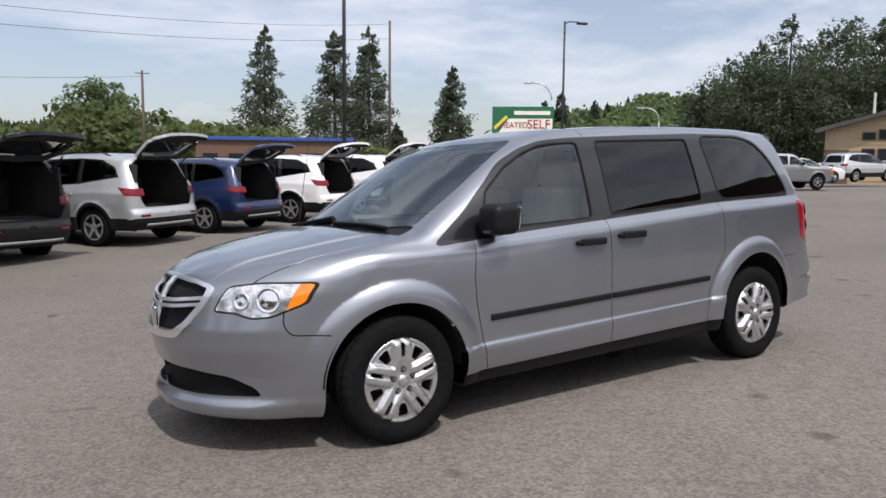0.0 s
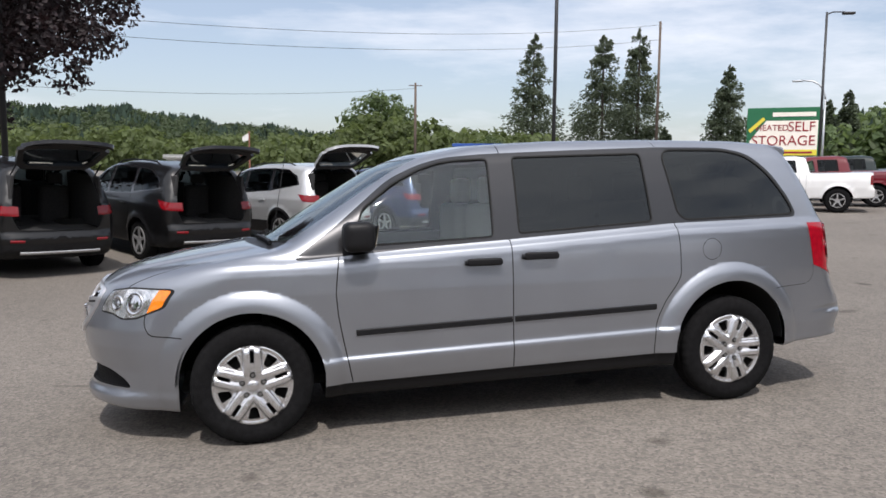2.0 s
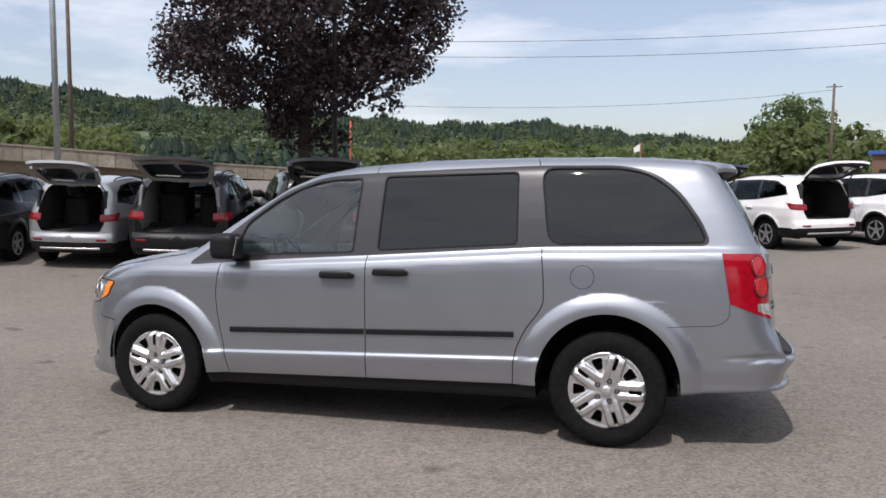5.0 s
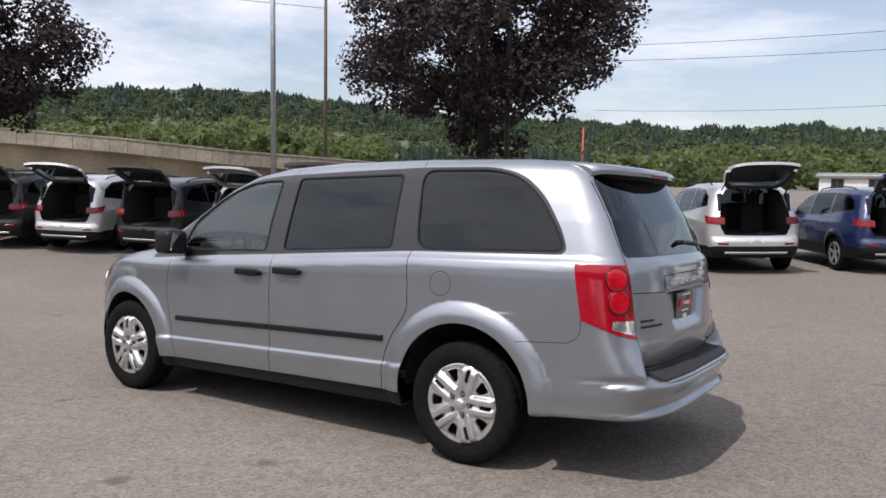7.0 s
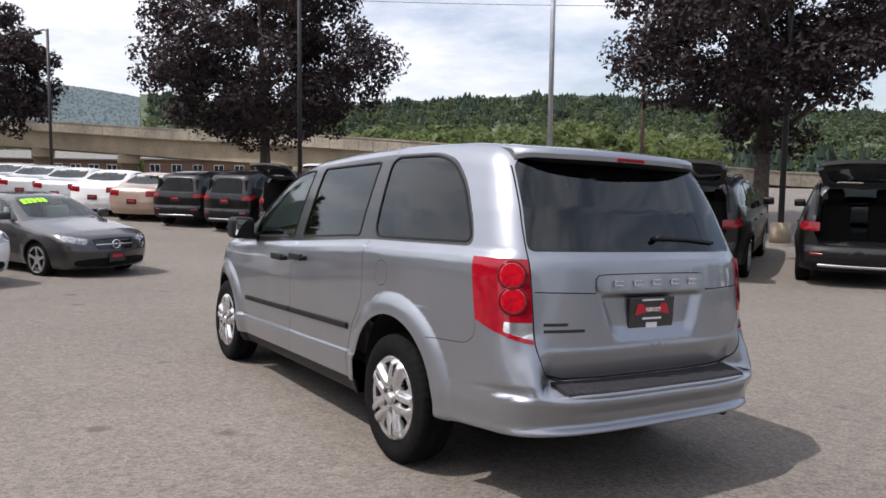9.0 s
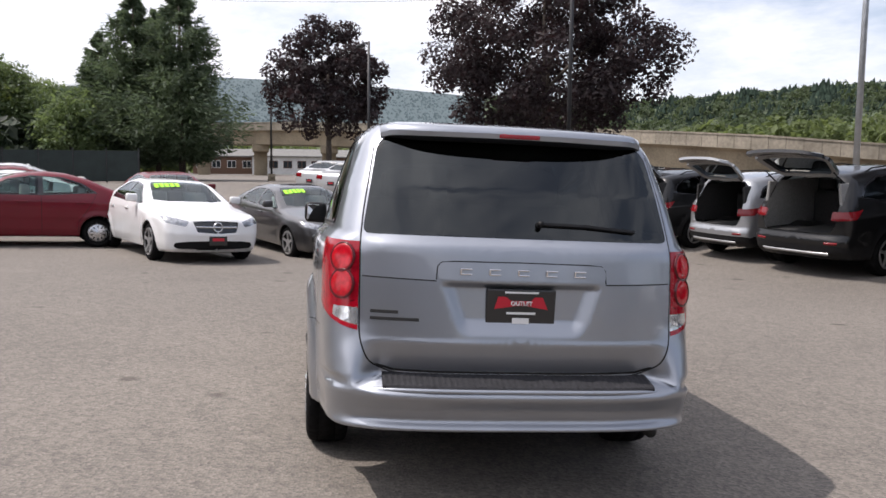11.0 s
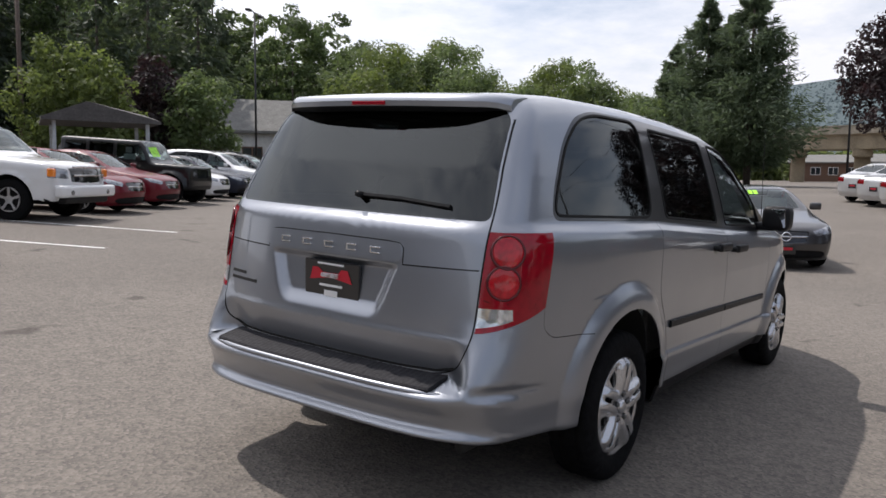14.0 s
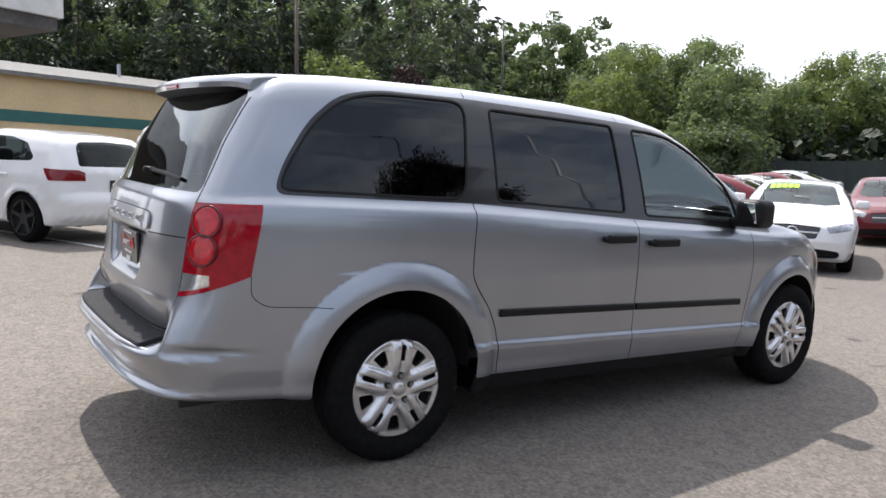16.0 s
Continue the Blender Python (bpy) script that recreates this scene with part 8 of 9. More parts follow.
lamp_post(upright(-7.0, 14.7), 11.0, "dark lamp post beside the purple maple")
lamp_post(upright(-19.1, 6.6), 11.0, "dark lamp post beside the purple maple", turn=90)
lamp_post(upright(9.3, 21.4), 12.0, "tall dark lamp post behind the car row")
lamp_post(on_ground(Vector((28.3, 30.6, 0))), 10.1 - ground_z(28.3, 30.6), "dark lamp post with one arm", turn=-20)
lamp_post(on_ground(Vector((-33.8, 0.62, 0))), 7.95 - ground_z(-33.8, 0.62), "dark lamp post with one arm near the overpass", turn=200)
lamp_post(on_ground(Vector((-50.0, -5.6, 0))), 8.4 - ground_z(-50.0, -5.6), "dark lamp post with one arm near the overpass", turn=200)
lamp_post(on_ground(Vector((-30.0, -37.8, 0))), 11.7 - ground_z(-30.0, -37.8), "dark lamp post with two arms among the parked cars", double=True, turn=30)
grey = thing("flag_pole", upright(-16.8, 15.2), "bare grey steel pole behind the car row", "pole")
part("pole", rod((0, 0, -0.1), (0, 0, 13), 0.10, 0.08, 14), M["steel"], grey, smooth=True)
part("base", rod((0, 0, -0.05), (0, 0, 0.4), 0.22, 0.2, 14), M["concrete"], grey, smooth=True)

P1, P2, P3 = Vector((28.7, 137.1, 0)), Vector((106.0, 186.7, 0)), Vector((-51.3, 55.5, 0))
power_pole(on_ground(P1), 17.6 - ground_z(P1.x, P1.y), "dark wooden power pole beyond the lot", 1, 170, 0.3)
power_pole(on_ground(P2), 41.7 - ground_z(P2.x, P2.y), "tall wooden power pole with side arms", 2, 40, 0.46)
power_pole(on_ground(P3), 24.0, "tall weathered power pole behind the overpass", 1, 60, 0.22)
za = ground_z(P2.x, P2.y)
for dz, sag in ((40.4, 4.0), (36.5, 4.0)):
    wire((P2.x, P2.y, za + dz), far(118, 130, dz * 0.58), sag, 0.045)
wire((P1.x, P1.y, 16.6), far(112, 120, 12.5), 1.5, 0.03)
for dz in (21.4, 17.6):
    wire((P3.x, P3.y, ground_z(P3.x, P3.y) + dz), far(195, 140, dz + 12), 2.0, 0.03)

M["roof_dark_joint"] = material("dark_joint", (0.10, 0.088, 0.07), 0.95)
M["parapet"] = material("grey_brown_concrete", (0.215, 0.190, 0.150), 0.9, grain=0.2, grain_scale=4, blotch=0.35, blotch_scale=0.35)
# overpass on piers
def overpass():
    t = thing("overpass", Matrix.Identity(4), "long weathered concrete overpass on square piers", "bridge", kind="structure")
    line = [(106, 67, 0.3), (114, 64, 0.55), (122, 62, 0.9), (129.5, 58, 1.55), (139.5, 58, 2.1), (147, 60, 2.7), (153.5, 64, 3.0), (160, 70, 3.2), (168, 82, 3.25), (176, 92, 3.45), (183, 100, 3.5), (188.5, 110, 3.3), (193, 122, 3.1)]
    azs = np.linspace(106, 193, 74)
    ds = np.interp(azs, [l[0] for l in line], [l[1] for l in line])
    es = np.interp(azs, [l[0] for l in line], [l[2] for l in line])
    V, F = [], []
    sect = [(0.0, 0.0), (0.0, -0.95), (0.25, -0.95), (0.9, -1.15), (1.3, -2.7), (8.7, -2.7), (9.1, -1.15), (9.8, -0.95), (9.8, 0.0), (9.5, 0.0), (9.5, -0.7), (0.3, -0.7), (0.3, 0.0)]
    n = len(sect)
    for a, d, e in zip(azs, ds, es):
        top = d * math.tan(radians(e)) + 1.4
        for o, h in sect:
            V.append(tuple(far(a, d + o, top + h)))
    for i in range(len(azs) - 1):
        for k in range(n):
            F.append((i * n + k, i * n + (k + 1) % n, (i + 1) * n + (k + 1) % n, (i + 1) * n + k))
    deck = mesh_of("deck", V, F, [M["concrete"], M["parapet"]], smooth=False)
    for i, pg in enumerate(deck.polygons):
        pg.material_index = int(i % n == 0)
    part("deck", deck, None, t)
    for a in (158, 171, 176.5, 181.0, 186, 190):
        d = float(np.interp(a, azs, ds)) + 4.9
        top = (d - 4.9) * math.tan(radians(float(np.interp(a, azs, es)))) + 1.4
        p = far(a, d)
        bm = box(1.8, 1.8, top - 2.6 + 3, 0.1, (0, 0, (top - 2.6 - 3) / 2))
        box(2.2, 6.4, 1.0, 0.15, (0, 0, top - 3.15), bm)
        part("pier", bm, M["concrete"], t, m=Matrix.Translation((p.x, p.y, 0)) @ Matrix.Rotation(radians(a + 90), 4, "Z"))
    # open joints between the panels of the parapet
    for a, d, e in zip(azs[1:58], ds[1:58], es[1:58]):
        top = d * math.tan(radians(e)) + 1.4
        q = far(a, d - 0.004, top - 0.47)
        part("joint", box(0.035, 0.02, 0.92, 0.0), M["roof_dark_joint"], t, m=Matrix.Translation(q) @ Matrix.Rotation(radians(a - 90), 4, "Z"))
    part("coping", mesh_of("coping", [tuple(far(a, d + o, d * math.tan(radians(e)) + 1.4 + h)) for a, d, e in zip(azs, ds, es) for o, h in ((-0.06, 0.0), (-0.06, 0.12), (0.36, 0.12), (0.36, 0.0))],
                            [(4 * i + k, 4 * i + (k + 1) % 4, 4 * i + 4 + (k + 1) % 4, 4 * i + 4 + k) for i in range(len(azs) - 1) for k in range(4)], M["parapet"], smooth=False), None, t)
    # bank of retained earth below the low end
    V, F = [], []
    for a, d, e in zip(azs[:40], ds[:40], es[:40]):
        top = d * math.tan(radians(e)) + 1.4
        V += [tuple(far(a, d + 2.6, top - 1.2)), tuple(far(a, d + 2.6, -3)), tuple(far(a, d + 3.1, -3)), tuple(far(a, d + 3.1, top - 1.2))]
    for i in range(39):
        for k in range(4):
            F.append((4 * i + k, 4 * i + (k + 1) % 4, 4 * i + 4 + (k + 1) % 4, 4 * i + 4 + k))
    part("retaining_wall", mesh_of("retaining_wall", V, F, M["concrete"], smooth=False), None, t)
    return t


overpass()

M["cream"] = material("cream_siding", (0.62, 0.47, 0.27), 0.8, grain=0.06, grain_scale=6, blotch=0.08, blotch_scale=0.5)
M["teal"] = material("teal_band", (0.03, 0.12, 0.11), 0.7, blotch=0.1)
M["roof_grey"] = material("grey_roofing", (0.17, 0.168, 0.158), 0.9, grain=0.15, grain_scale=8, blotch=0.15)
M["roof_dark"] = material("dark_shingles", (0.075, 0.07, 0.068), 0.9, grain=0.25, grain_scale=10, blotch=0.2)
M["blue_metal"] = material("blue_roof_edge", (0.02, 0.07, 0.28), 0.5, blotch=0.1)
M["sign_white"] = material("sign_white", (0.78, 0.74, 0.66), 0.5, blotch=0.05)
M["sign_red"] = material("sign_red", (0.25, 0.012, 0.02), 0.5)
M["sign_green"] = material("sign_green", (0.01, 0.12, 0.05), 0.5)
M["sign_yellow"] = material("sign_yellow", (0.65, 0.55, 0.05), 0.5)
M["white_wall"] = material("white_siding", (0.6, 0.6, 0.58), 0.8, grain=0.08, grain_scale=5, blotch=0.1)
M["dark_window"] = material("dark_window", (0.02, 0.025, 0.03), 0.1)
M["brown_wall"] = material("brown_wood", (0.13, 0.075, 0.05), 0.85, grain=0.2, grain_scale=8)


def facing(p, toward=(0, 0)):
    """An upright frame at p whose +y looks away from a place: x runs to the right as seen from there."""
    d = Vector((p.x - toward[0], p.y - toward[1]))
    return Matrix.Translation(p) @ Matrix.Rotation(math.atan2(d.y, d.x) - math.pi / 2, 4, "Z")


# storage sign by the road
sp = (LOT @ Vector((34.9, 42.3, 0)))
m = facing(Vector((sp.x, sp.y, ground_z(sp.x, sp.y) - 1.15)), (-2, -5)) @ Matrix.Diagonal((0.92, 0.92, 0.96, 1))
sign = thing("storage_sign", m, "green and white storage sign on two posts", "sign")
W2, ZT, ZB = 2.55, 7.1, 3.55
part("panel", box(2 * W2, 0.3, ZT - ZB, 0.03, (0, 0, (ZT + ZB) / 2)), M["sign_green"], sign)
face = part("face", box(2 * W2 - 0.35, 0.02, 2.35, 0.0, (0.05, -0.165, 4.98)), M["sign_white"], sign)
part("footer", box(2 * W2 - 0.35, 0.02, 0.42, 0.0, (0.05, -0.17, 3.85)), M["sign_yellow"], sign)
part("corner", mesh_of("corner", [(-2.55, -0.185, 5.0), (-2.55, -0.185, 6.5), (-0.9, -0.185, 7.0), (-1.15, -0.185, 6.2), (-2.3, -0.185, 4.7)], [(0, 4, 3, 2, 1)], M["sign_green"], smooth=False), None, sign)
words("HEATED", 0.62, M["sign_red"], sign, Matrix.Translation((-0.75, -0.19, 5.62)) @ TEXT)
words("SELF", 1.0, M["sign_red"], sign, Matrix.Translation((1.3, -0.19, 5.68)) @ TEXT)
words("STORAGE", 1.02, M["sign_red"], sign, Matrix.Translation((0.05, -0.19, 4.68)) @ TEXT)
part("number_bar", box(3.0, 0.02, 0.3, 0.0, (0.75, -0.17, 6.6)), M["sign_white"], sign)
part("web_bar", box(3.6, 0.01, 0.14, 0.0, (0.3, -0.19, 3.85)), M["sign_red"], sign)
part("name_bar", box(1.4, 0.01, 0.25, 0.0, (0, 0, 0)), M["sign_yellow"], sign, m=Matrix.Translation((-1.85, -0.2, 5.85)) @ Matrix.Rotation(radians(-42), 4, "Y"))
for s in (-1.6, 1.6):
    part("post", box(0.35, 0.35, ZB + 0.5, 0.02, (s, 0.05, (ZB - 0.5) / 2)), M["white_wall"], sign)


def storage_building():
    """A long cream building with a teal band; its gable end carries a sign."""
    a, b = far(-110.5, 55), far(-86, 44)
    d = (b - a).normalized()
    L = (b - a).length
    m = Matrix.Translation((a.x, a.y, ground_z(a.x, a.y))) @ Matrix.Rotation(math.atan2(d.y, d.x), 4, "Z")
    t = thing("storage_building", m, "long cream storage building with a teal band and grey roof", "building")
    H, D = 5.2, 10.0
    part("wall", box(L, D, H + 1.2, 0.0, (L / 2, -D / 2, (H - 1.2) / 2)), M["cream"], t)
    part("band", box(L + 0.02, 0.04, 0.62, 0.0, (L / 2, 0.02, 3.0)), M["teal"], t)
    part("roof", mesh_of("roof", [(-0.4, 0.5, H - 0.12), (L + 0.4, 0.5, H - 0.12), (L + 0.4, -D / 2, H + 1.0), (-0.4, -D / 2, H + 1.0), (-0.4, -D - 0.5, H - 0.12), (L + 0.4, -D - 0.5, H - 0.12),
                                  (-0.4, 0.5, H + 0.1), (L + 0.4, 0.5, H + 0.1), (L + 0.4, -D / 2, H + 1.25), (-0.4, -D / 2, H + 1.25), (-0.4, -D - 0.5, H + 0.1), (L + 0.4, -D - 0.5, H + 0.1)],
                          [(0, 1, 2, 3), (3, 2, 5, 4), (7, 6, 9, 8), (8, 9, 10, 11), (0, 6, 7, 1), (0, 3, 9, 6), (3, 4, 10, 9), (1, 7, 8, 2), (2, 8, 11, 5), (4, 5, 11, 10)], M["roof_grey"], smooth=False), None, t)
    sg = part("sign_board", box(3.6, 0.08, 1.0, 0.02, (2.1, 0.06, 4.45)), M["sign_white"], t)
    part("sign_mark", box(0.5, 0.09, 0.98, 0.02, (3.75, 0.07, 4.45)), M["sign_green"], t)
    words("SELF STORAGE", 0.52, M["sign_red"], t, Matrix.Translation((1.95, 0.13, 4.45)) @ Matrix.Rotation(math.pi, 4, "Z") @ TEXT)
    for k in range(7):
        part("door", box(2.6, 0.06, 1.9, 0.02, (6.5 + k * 3.6, 0.02, 0.95)), M["white_wall"], t)
    part("downpipe", rod((5.3, 0.06, 0), (5.3, 0.06, H), 0.05, 0.05, 8), M["cream"], t)
    part("vent", rod((6.0, -D * 0.4, H + 0.9), (6.0, -D * 0.4, H + 1.8), 0.12, 0.12, 8), M["steel"], t)
    return t


storage_building()


def house(name, az, d, w, depth, h, roof_h, wall, label, roof="roof_grey", windows=3, turn=0.0):
    p = far(az, d)
    p.z = ground_z(p.x, p.y)
    t = thing(name, facing(p) @ Matrix.Rotation(radians(turn), 4, "Z"), label, "house")
    part("wall", box(w, depth, h + 0.6, 0.0, (0, depth / 2, (h - 0.6) / 2)), M[wall], t)
    e = 0.45
    part("roof", mesh_of("roof", [(-w / 2 - e, -e, h - 0.1), (w / 2 + e, -e, h - 0.1), (w / 2 + e, depth / 2, h + roof_h), (-w / 2 - e, depth / 2, h + roof_h), (-w / 2 - e, depth + e, h - 0.1), (w / 2 + e, depth + e, h - 0.1),
                                  (-w / 2 - e, -e, h - 0.3), (w / 2 + e, -e, h - 0.3), (-w / 2 - e, depth + e, h - 0.3), (w / 2 + e, depth + e, h - 0.3)],
                          [(0, 1, 2, 3), (3, 2, 5, 4), (6, 7, 1, 0), (4, 5, 9, 8), (0, 3, 4, 8, 6), (1, 7, 9, 5, 2), (6, 8, 9, 7)], M[roof], smooth=False), None, t)
    for k in range(windows):
        x = -w / 2 + w * (k + 0.5) / windows
        f_ = part("window", box(1.5, 0.10, 1.3, 0.02, (x, -0.03, h * 0.52)), M["white_wall"] if wall != "white_wall" else M["brown_wall"], t)
        for s in (-0.36, 0.36):
            part("pane", box(0.62, 0.04, 1.1, 0.0, (x + s, -0.075, h * 0.52)), M["dark_window"], f_)
    return t


house("house", -130.6, 60, 8.6, 7, 4.0, 2.5, "white_wall", "white house with a grey shingle roof behind the lot")
# tan office whose low gable looks to the lot
p = far(30.5, 62)
p.z = ground_z(p.x, p.y)
office = thing("office_building", facing(p, (-3.6, -4.4)), "tan wood-sided building with a low gable roof", "building")
M["tan_siding"] = material("tan_siding", (0.42, 0.33, 0.21), 0.85, grain=0.1, grain_scale=6, blotch=0.1, blotch_scale=0.6)
E_, K_, W_, D_ = 3.75, 6.0, 16.0, 14.0
part("wall", mesh_of("wall", [(x, y, z) for y in (0, D_) for x, z in ((0, -0.5), (W_, -0.5), (W_, E_), (W_ / 2, K_), (0, E_))], [(0, 1, 2, 3, 4), (9, 8, 7, 6, 5), (0, 5, 6, 1), (1, 6, 7, 2), (4, 9, 5, 0)], M["tan_siding"], smooth=False), None, office)
for k in range(13):
    z = 0.25 + k * 0.42
    w = W_ if z < E_ else W_ * (K_ - z) / (K_ - E_)
    part("siding_board", box(w - 0.1, 0.05, 0.035, 0.0, (W_ / 2, -0.015, z)), M["tan_siding"], office)
for s in (-1, 1):
    sl = math.atan2(K_ - E_, W_ / 2)
    L_ = W_ / 2 / math.cos(sl) + 0.7
    part("roof", box(L_, D_ + 1.6, 0.28, 0.02, (0, 0, 0)), M["roof_dark"], office, m=Matrix.Translation((W_ / 2 + s * (L_ / 2) * math.cos(sl), D_ / 2, K_ + 0.14 - (L_ / 2) * math.sin(sl))) @ Matrix.Rotation(s * sl, 4, "Y"))
for x, z, w, h in ((2.75, 1.75, 0.85, 1.5), (3.75, 1.75, 0.85, 1.5), (2.75, 3.35, 0.85, 0.55), (3.75, 3.45, 0.85, 0.75)):
    fr_ = part("window", box(w, 0.10, h, 0.02, (x, -0.03, z)), M["brown_wall"], office)
    part("pane", box(w - 0.12, 0.04, h - 0.12, 0.0, (x, -0.085, z)), M["dark_window"], fr_)
part("porch", box(1.6, 0.12, 2.4, 0.02, (0.75, -0.02, 1.2)), M["brown_wall"], office)
for x in (3.1, 4.6):
    part("roof_pipe", rod((x, 3, 4.2), (x, 3, 6.6), 0.09, 0.09, 8), M["white_wall"], office)
for az, d, w, wall in ((166, 130, 16, "brown_wall"), (173, 135, 13, "brown_wall"), (179, 140, 14, "brown_wall"), (184, 138, 12, "white_wall"), (188, 142, 13, "brown_wall"), (153, 110, 12, "brown_wall")):
    house("house", az, d, w, 8, 3.3, 1.2, wall, "row house below the overpass", windows=5)

# open shelter beside the parked cars
p = far(-120.4, 38)
p.z = ground_z(p.x, p.y)
sh = thing("shelter", facing(p), "open wooden shelter with a grey hipped roof", "shelter")
for sx in (-2.2, 1.6):
    for sy in (0.0, 4.0):
        part("post", box(0.16, 0.16, 2.9, 0.01, (sx, sy, 1.45)), M["steel"], sh)
part("roof", mesh_of("roof", [(-2.7, -0.7, 2.85), (2.1, -0.7, 2.80), (2.1, 4.7, 2.85), (-2.7, 4.7, 2.85), (-0.9, -0.7, 3.55), (2.0, 4.0, 3.35), (-2.7, -0.7, 2.72), (2.1, -0.7, 2.67), (2.1, 4.7, 2.72), (-2.7, 4.7, 2.72)], [(0, 1, 4), (1, 2, 5), (1, 5, 4), (2, 3, 4, 5), (3, 0, 4), (0, 6, 7, 1), (1, 7, 8, 2), (2, 8, 9, 3), (3, 9, 6, 0), (6, 9, 8, 7)], M["roof_dark"], smooth=False), None, sh)

# dark mesh fence along the wooded bank
fence = thing("fence", Matrix.Identity(4), "dark green screened chain-link fence along the trees", "fence")
M["screen"] = material("fence_screen", (0.02, 0.03, 0.028), 0.8, grain=0.2, grain_scale=30, blotch=0.2)
prev = None
for k in range(25):
    az = -112 - k * 2.2
    q = far(az, 49 if az < -130 else 53)
    q.z = ground_z(q.x, q.y)
    part("post", rod(q, q + Vector((0, 0, 2.0)), 0.04, 0.04, 6), M["pole_dark"], fence)
    if prev is not None:
        u = Vector((0, 0, 1.85))
        o = Vector((0, 0, 0.08))
        part("panel", mesh_of("panel", [prev + o, q + o, q + u, prev + u], [(0, 1, 2, 3)], M["screen"], smooth=False), None, fence)
    prev = q

# painted stall lines
def stall_line(x0, y0, x1, y1, w=0.1):
    a, b = Vector((x0, y0)), Vector((x1, y1))
    d = (b - a).normalized()
    s = Vector((-d.y, d.x)) * w / 2
    n = 8
    V, F = [], []
    for i in range(n + 1):
        p = a.lerp(b, i / n)
        for k in (-1, 1):
            V.append(LOT @ Vector((p.x + s.x * k, p.y + s.y * k, rise(p.x, p.y) + 0.006)))
    for i in range(n):
        F.append((2 * i, 2 * i + 1, 2 * i + 3, 2 * i + 2))
    ob = part("stall_line", mesh_of("stall_line", V, F, M["white_paint"], smooth=False), None)
    return tagged(ob, "worn white painted line on the asphalt", "road marking", "stall lines", "structure")


for x, y in ((1.15, -6.65), (-1.41, -8.18), (-3.81, -9.85)):
    stall_line(x, y, x + 2.1, y - 4.3)


# long dark building with a blue roof edge behind the car row
p = far(69.5, 100)
gz_ = ground_z(p.x, p.y)
top = 100 * math.tan(radians(1.95)) + 1.4 - gz_
b_ = thing("long_building", facing(Vector((p.x, p.y, gz_)), (-2, -5)) @ Matrix.Rotation(radians(-4), 4, "Z"), "long dark low building with a blue roof edge", "building")
part("wall", box(19, 8, top + 0.8, 0.0, (0, 4, (top - 0.8) / 2)), M["brown_wall"], b_)
part("roof_edge", box(19.8, 8.8, 0.42, 0.04, (0, 4, top + 0.05)), M["blue_metal"], b_)
for k in range(6):
    part("window", box(1.8, 0.08, 0.9, 0.02, (-7.8 + k * 3.1, -0.03, top * 0.5)), M["dark_window"], b_)
# small white building and the reddish mast beside it
house("low_building", 94.2, 112, 8.5, 6, 2.3, 0.35, "white_wall", "low white building beyond the lot", windows=2)
p = far(90.6, 116)
mast = thing("mast", on_ground(p), "bare reddish mast beyond the lot", "mast")
M["red_steel"] = material("rusty_red_steel", (0.22, 0.09, 0.06), 0.7, grain=0.2)
part("pole", rod((0, 0, -0.2), (0, 0, 6.2), 0.14, 0.10, 8), M["red_steel"], mast)
part("pennant", mesh_of("pennant", [(0.1, 0, 6.1), (0.1, 0, 5.0), (-0.9, 0.1, 4.7), (-1.0, 0.1, 5.4)], [(0, 1, 2, 3)], M["white_wall"], smooth=False), None, mast)

# orange-red pole between the overpass and the hill
M["orange_paint"] = material("orange_red_paint", (0.36, 0.07, 0.04), 0.6, grain=0.1, blotch=0.15, blotch_scale=2)
marker = thing("marker_pole", on_ground(Vector((-31.5, 75.2, 0))), "orange-red painted pole beyond the overpass", "pole")
h_ = 7.7 - ground_z(-31.5, 75.2)
part("pole", rod((0, 0, -0.3), (0, 0, h_), 0.12, 0.09, 10), M["orange_paint"], marker, smooth=True)
part("collar", rod((0, 0, h_ - 2.75), (0, 0, h_ - 2.55), 0.24, 0.24, 10), M["wood_pole"], marker)


def road_lamp(az, d, top, arm, label):
    """A street lamp with a curved arm."""
    q = far(az, d)
    t = thing("street_lamp", facing(Vector((q.x, q.y, ground_z(q.x, q.y))), (-2, -5)), label, "street lamp")
    h = d * math.tan(radians(top)) + 1.4 - ground_z(q.x, q.y)
    w = d * math.tan(radians(arm))
    part("pole", rod((0, 0, -0.2), (0, 0, h * 0.82), 0.10, 0.08, 10), M["steel"], t, smooth=True)
    pts = [(0, 0, h * 0.82)] + [(-w * (1 - math.cos(a)) * 0.75, 0, h * 0.82 + h * 0.18 * math.sin(a)) for a in np.linspace(0.2, math.pi / 2, 7)] + [(-w, 0, h * 1.005)]
    part("arm", tube(pts, 0.07, 8), M["steel"], t, smooth=True)
    part("lamp_head", box(0.8, 0.3, 0.16, 0.06, (-w - 0.3, 0, h)), M["steel"], t, smooth=True)
    return t


road_lamp(41.25, 95, 4.35, 1.1, "grey street lamp with a curved arm by the road")
road_lamp(39.35, 120, 3.15, 0.85, "grey street lamp with a curved arm by the road")
road_lamp(49.05, 75, 6.2, 1.5, "grey street lamp with a curved arm by the road")
gb = ground_z(far(39.25, 105).x, far(39.25, 105).y)
q = far(39.25, 105)
bn = thing("banner", facing(Vector((q.x, q.y, gb)), (-2, -5)), "green and yellow upright advertising banner by the road", "banner")
zb, zt_ = 105 * math.tan(radians(1.3)) + 1.4 - gb, 105 * math.tan(radians(2.4)) + 1.4 - gb
part("pole", rod((-0.4, 0, -0.1), (-0.4, 0, zt_ + 0.1), 0.04, 0.03, 8), M["steel"], bn)
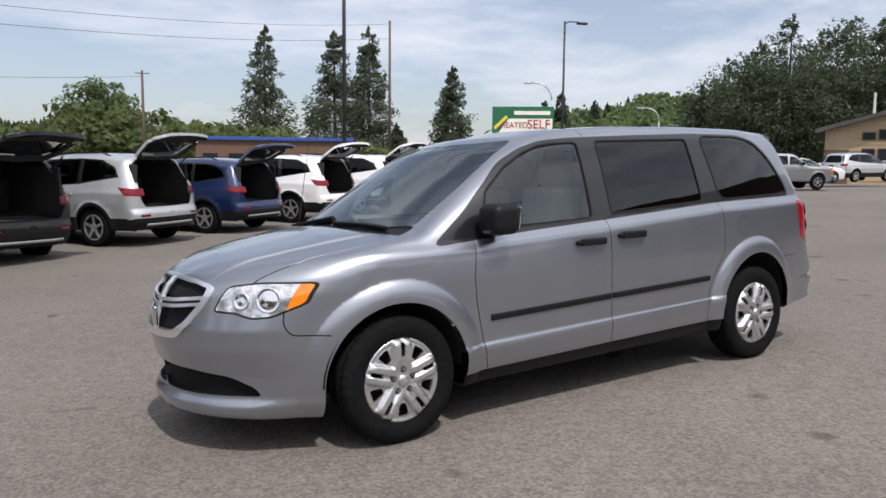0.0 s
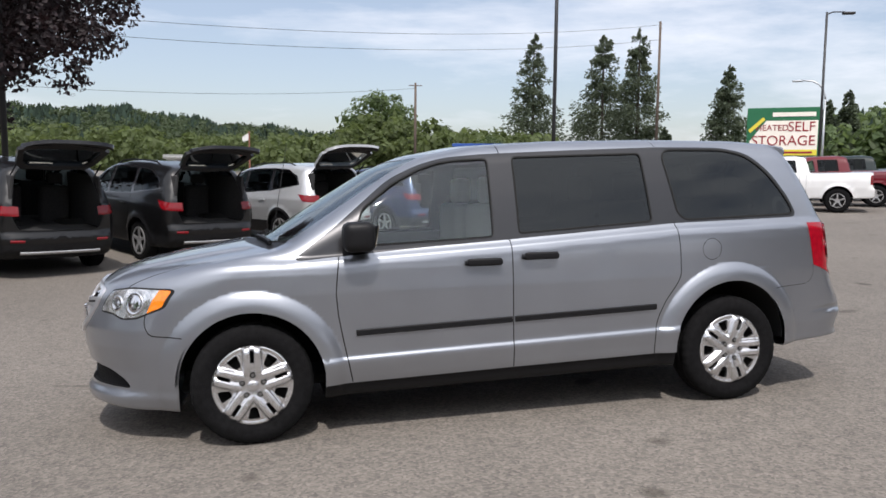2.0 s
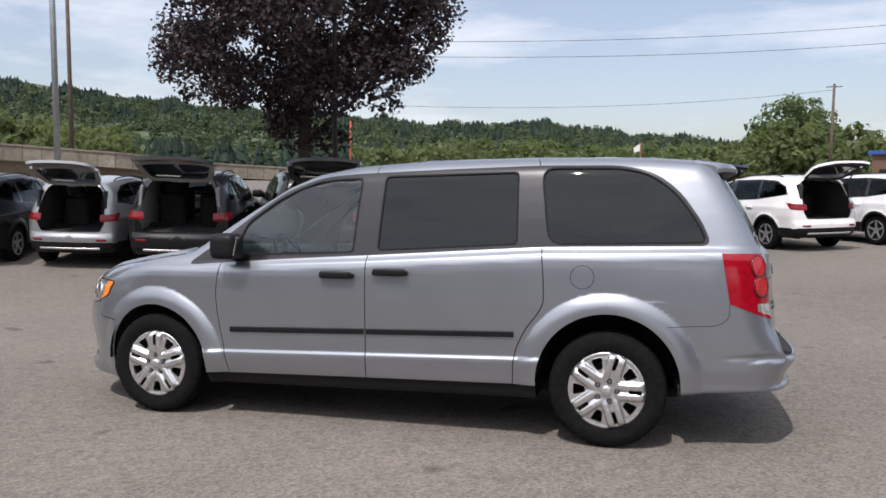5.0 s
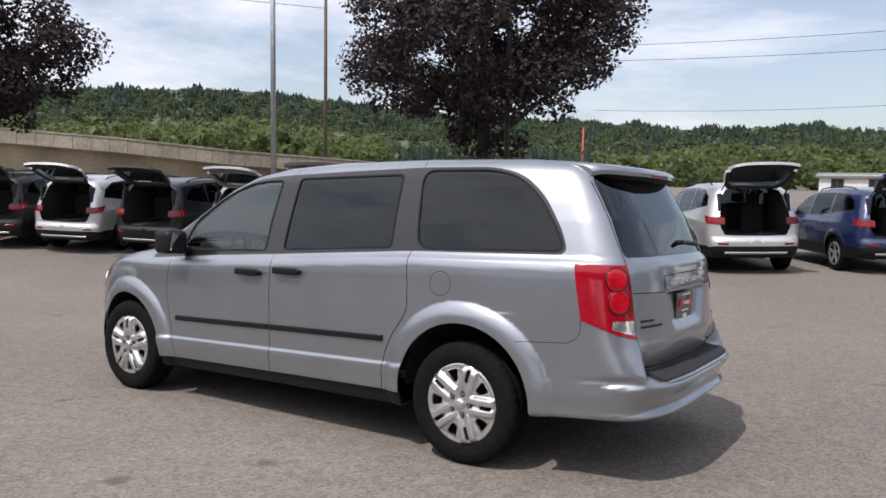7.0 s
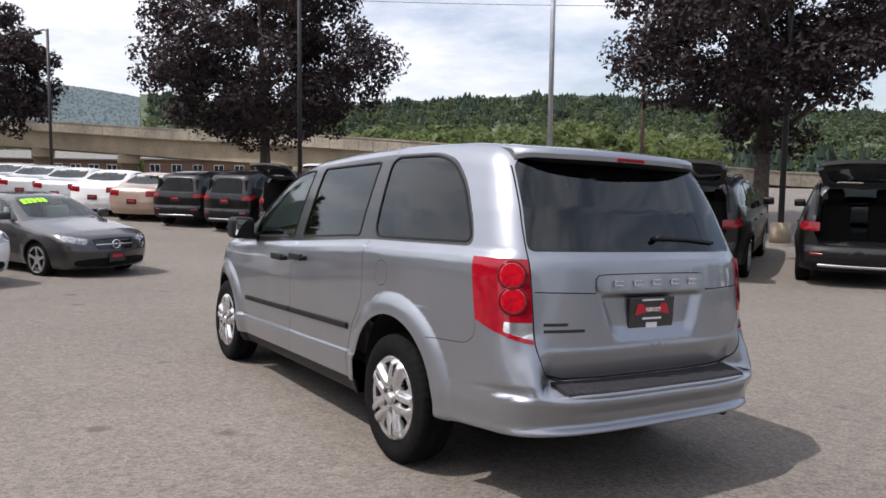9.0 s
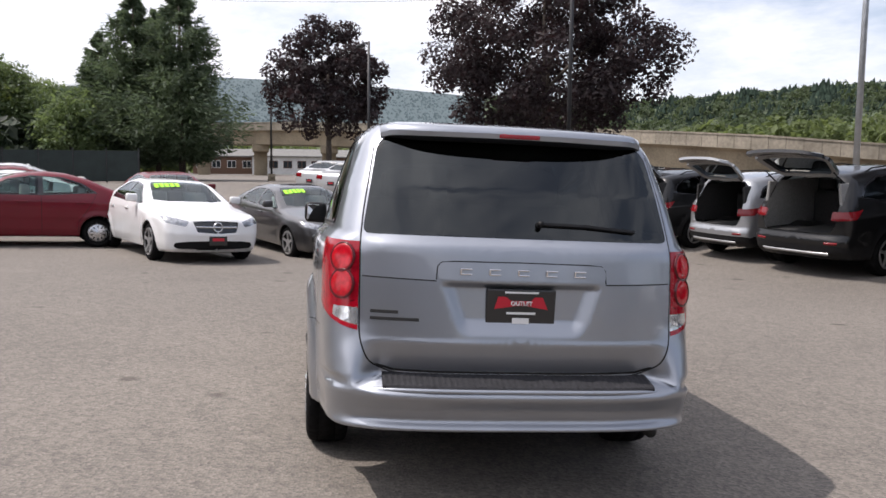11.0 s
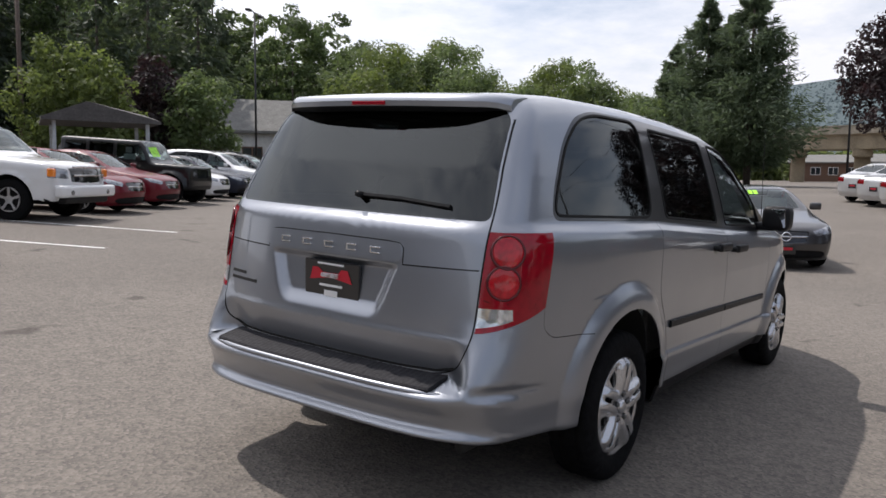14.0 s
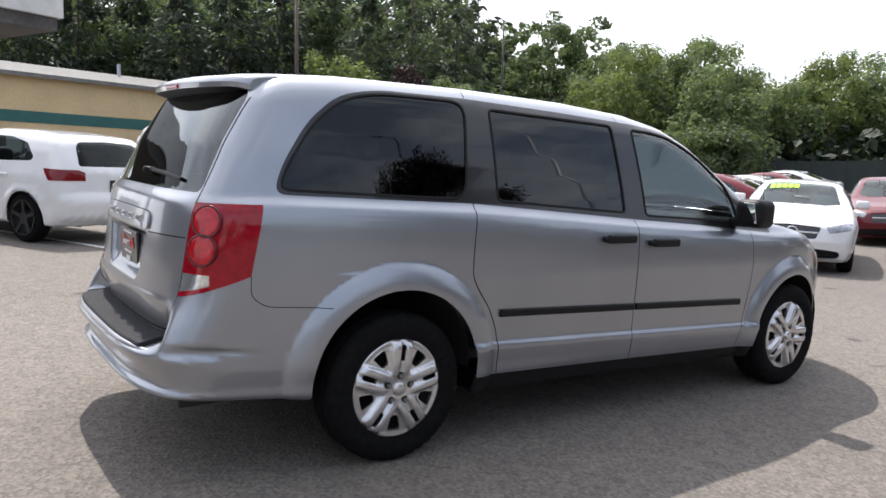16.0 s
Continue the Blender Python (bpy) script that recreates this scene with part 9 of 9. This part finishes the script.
part("cloth", box(0.75, 0.03, (zt_ - zb) * 0.6, 0.01, (0, 0, zb + (zt_ - zb) * 0.52)), M["sign_green"], bn)
part("border", box(0.75, 0.03, (zt_ - zb) * 0.2, 0.01, (0, 0, zb + (zt_ - zb) * 0.11)), M["sign_yellow"], bn)
part("tip", box(0.75, 0.03, (zt_ - zb) * 0.16, 0.01, (0, 0, zb + (zt_ - zb) * 0.91)), M["sign_yellow"], bn)
power_pole(on_ground(far(38.9, 110)), 110 * math.tan(radians(5.2)) + 1.4 - ground_z(far(38.9, 110).x, far(38.9, 110).y), "plain wooden power pole by the road", 0)
power_pole(on_ground(far(-115.2, 50)), 12.5, "dark wooden power pole at the edge of the woods", 1, 70, 0.15)
q = far(37.9, 98)
st = thing("lumber_shed", facing(Vector((q.x, q.y, ground_z(q.x, q.y))), (-2, -5)), "open brown shed of stacked timber by the road", "shed")
for k in range(6):
    part("board", box(3.2, 0.5, 0.30, 0.04, (0, 0, 0.2 + 0.36 * k)), M["brown_wall"], st)
part("roof", box(3.8, 1.6, 0.15, 0.02, (0, 0.3, 2.42)), M["roof_grey"], st)
for s in (-1.75, 1.75):
    part("post", box(0.2, 0.2, 2.35, 0.01, (s, 0, 1.17)), M["white_wall"], st)

# white canopy at the end of the dealer's building
a, b = far(-100.0, 20), far(-80, 17)
d = (b - a).normalized()
can = thing("canopy", Matrix.Translation((a.x, a.y, 0)) @ Matrix.Rotation(math.atan2(d.y, d.x), 4, "Z"), "white dealer canopy with a dark soffit", "canopy")
part("fascia", box(12, 5, 1.3, 0.02, (6, -2.5, 5.35)), M["white_wall"], can)
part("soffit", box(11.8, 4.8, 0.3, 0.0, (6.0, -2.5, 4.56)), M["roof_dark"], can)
e_ = a + d * 12.2
shop = thing("dealer_building", Matrix.Translation((e_.x, e_.y, ground_z(e_.x, e_.y))) @ Matrix.Rotation(math.atan2(d.y, d.x), 4, "Z"), "long dealer building with dark glass front and pale fascia", "building")
part("wall", box(34, 8, 5.4, 0.02, (17, -4, 2.4)), M["roof_dark"], shop)
part("fascia", box(34.4, 8.4, 1.1, 0.03, (17, -4, 5.65)), M["brown_wall"], shop)
part("fascia_stripe", box(34.4, 0.06, 0.28, 0.01, (17, 0.24, 5.15)), M["white_wall"], shop)
for k in range(11):
    part("window", box(2.7, 0.08, 2.6, 0.02, (1.8 + 3.05 * k, 0.02, 1.7)), M["dark_window"], shop)
for x in (7.0, 11.5):
    g_ = ground_z(*(can.matrix_basis @ Vector((x, -2.5, 0))).xy)
    part("column", box(0.5, 0.5, 4.5 - g_, 0.02, (x, -2.5, (4.5 + g_) / 2)), M["white_wall"], can)

# kerb at the foot of the bank
for k in range(14):
    q, q2 = far(-137 - k * 1.6, 56), far(-138.6 - k * 1.6, 56)
    q.z, q2.z = ground_z(q.x, q.y), ground_z(q2.x, q2.y)
    v = q2 - q
    kb = part("kerb", box(v.length, 0.3, 0.30, 0.03, (v.length / 2, 0, 0.02)), M["concrete"], None, m=Matrix.Translation(q) @ Matrix.Rotation(math.atan2(v.y, v.x), 4, "Z"))
    tagged(kb, "pale concrete kerb at the edge of the lot", "kerb", "kerb stones", "structure")
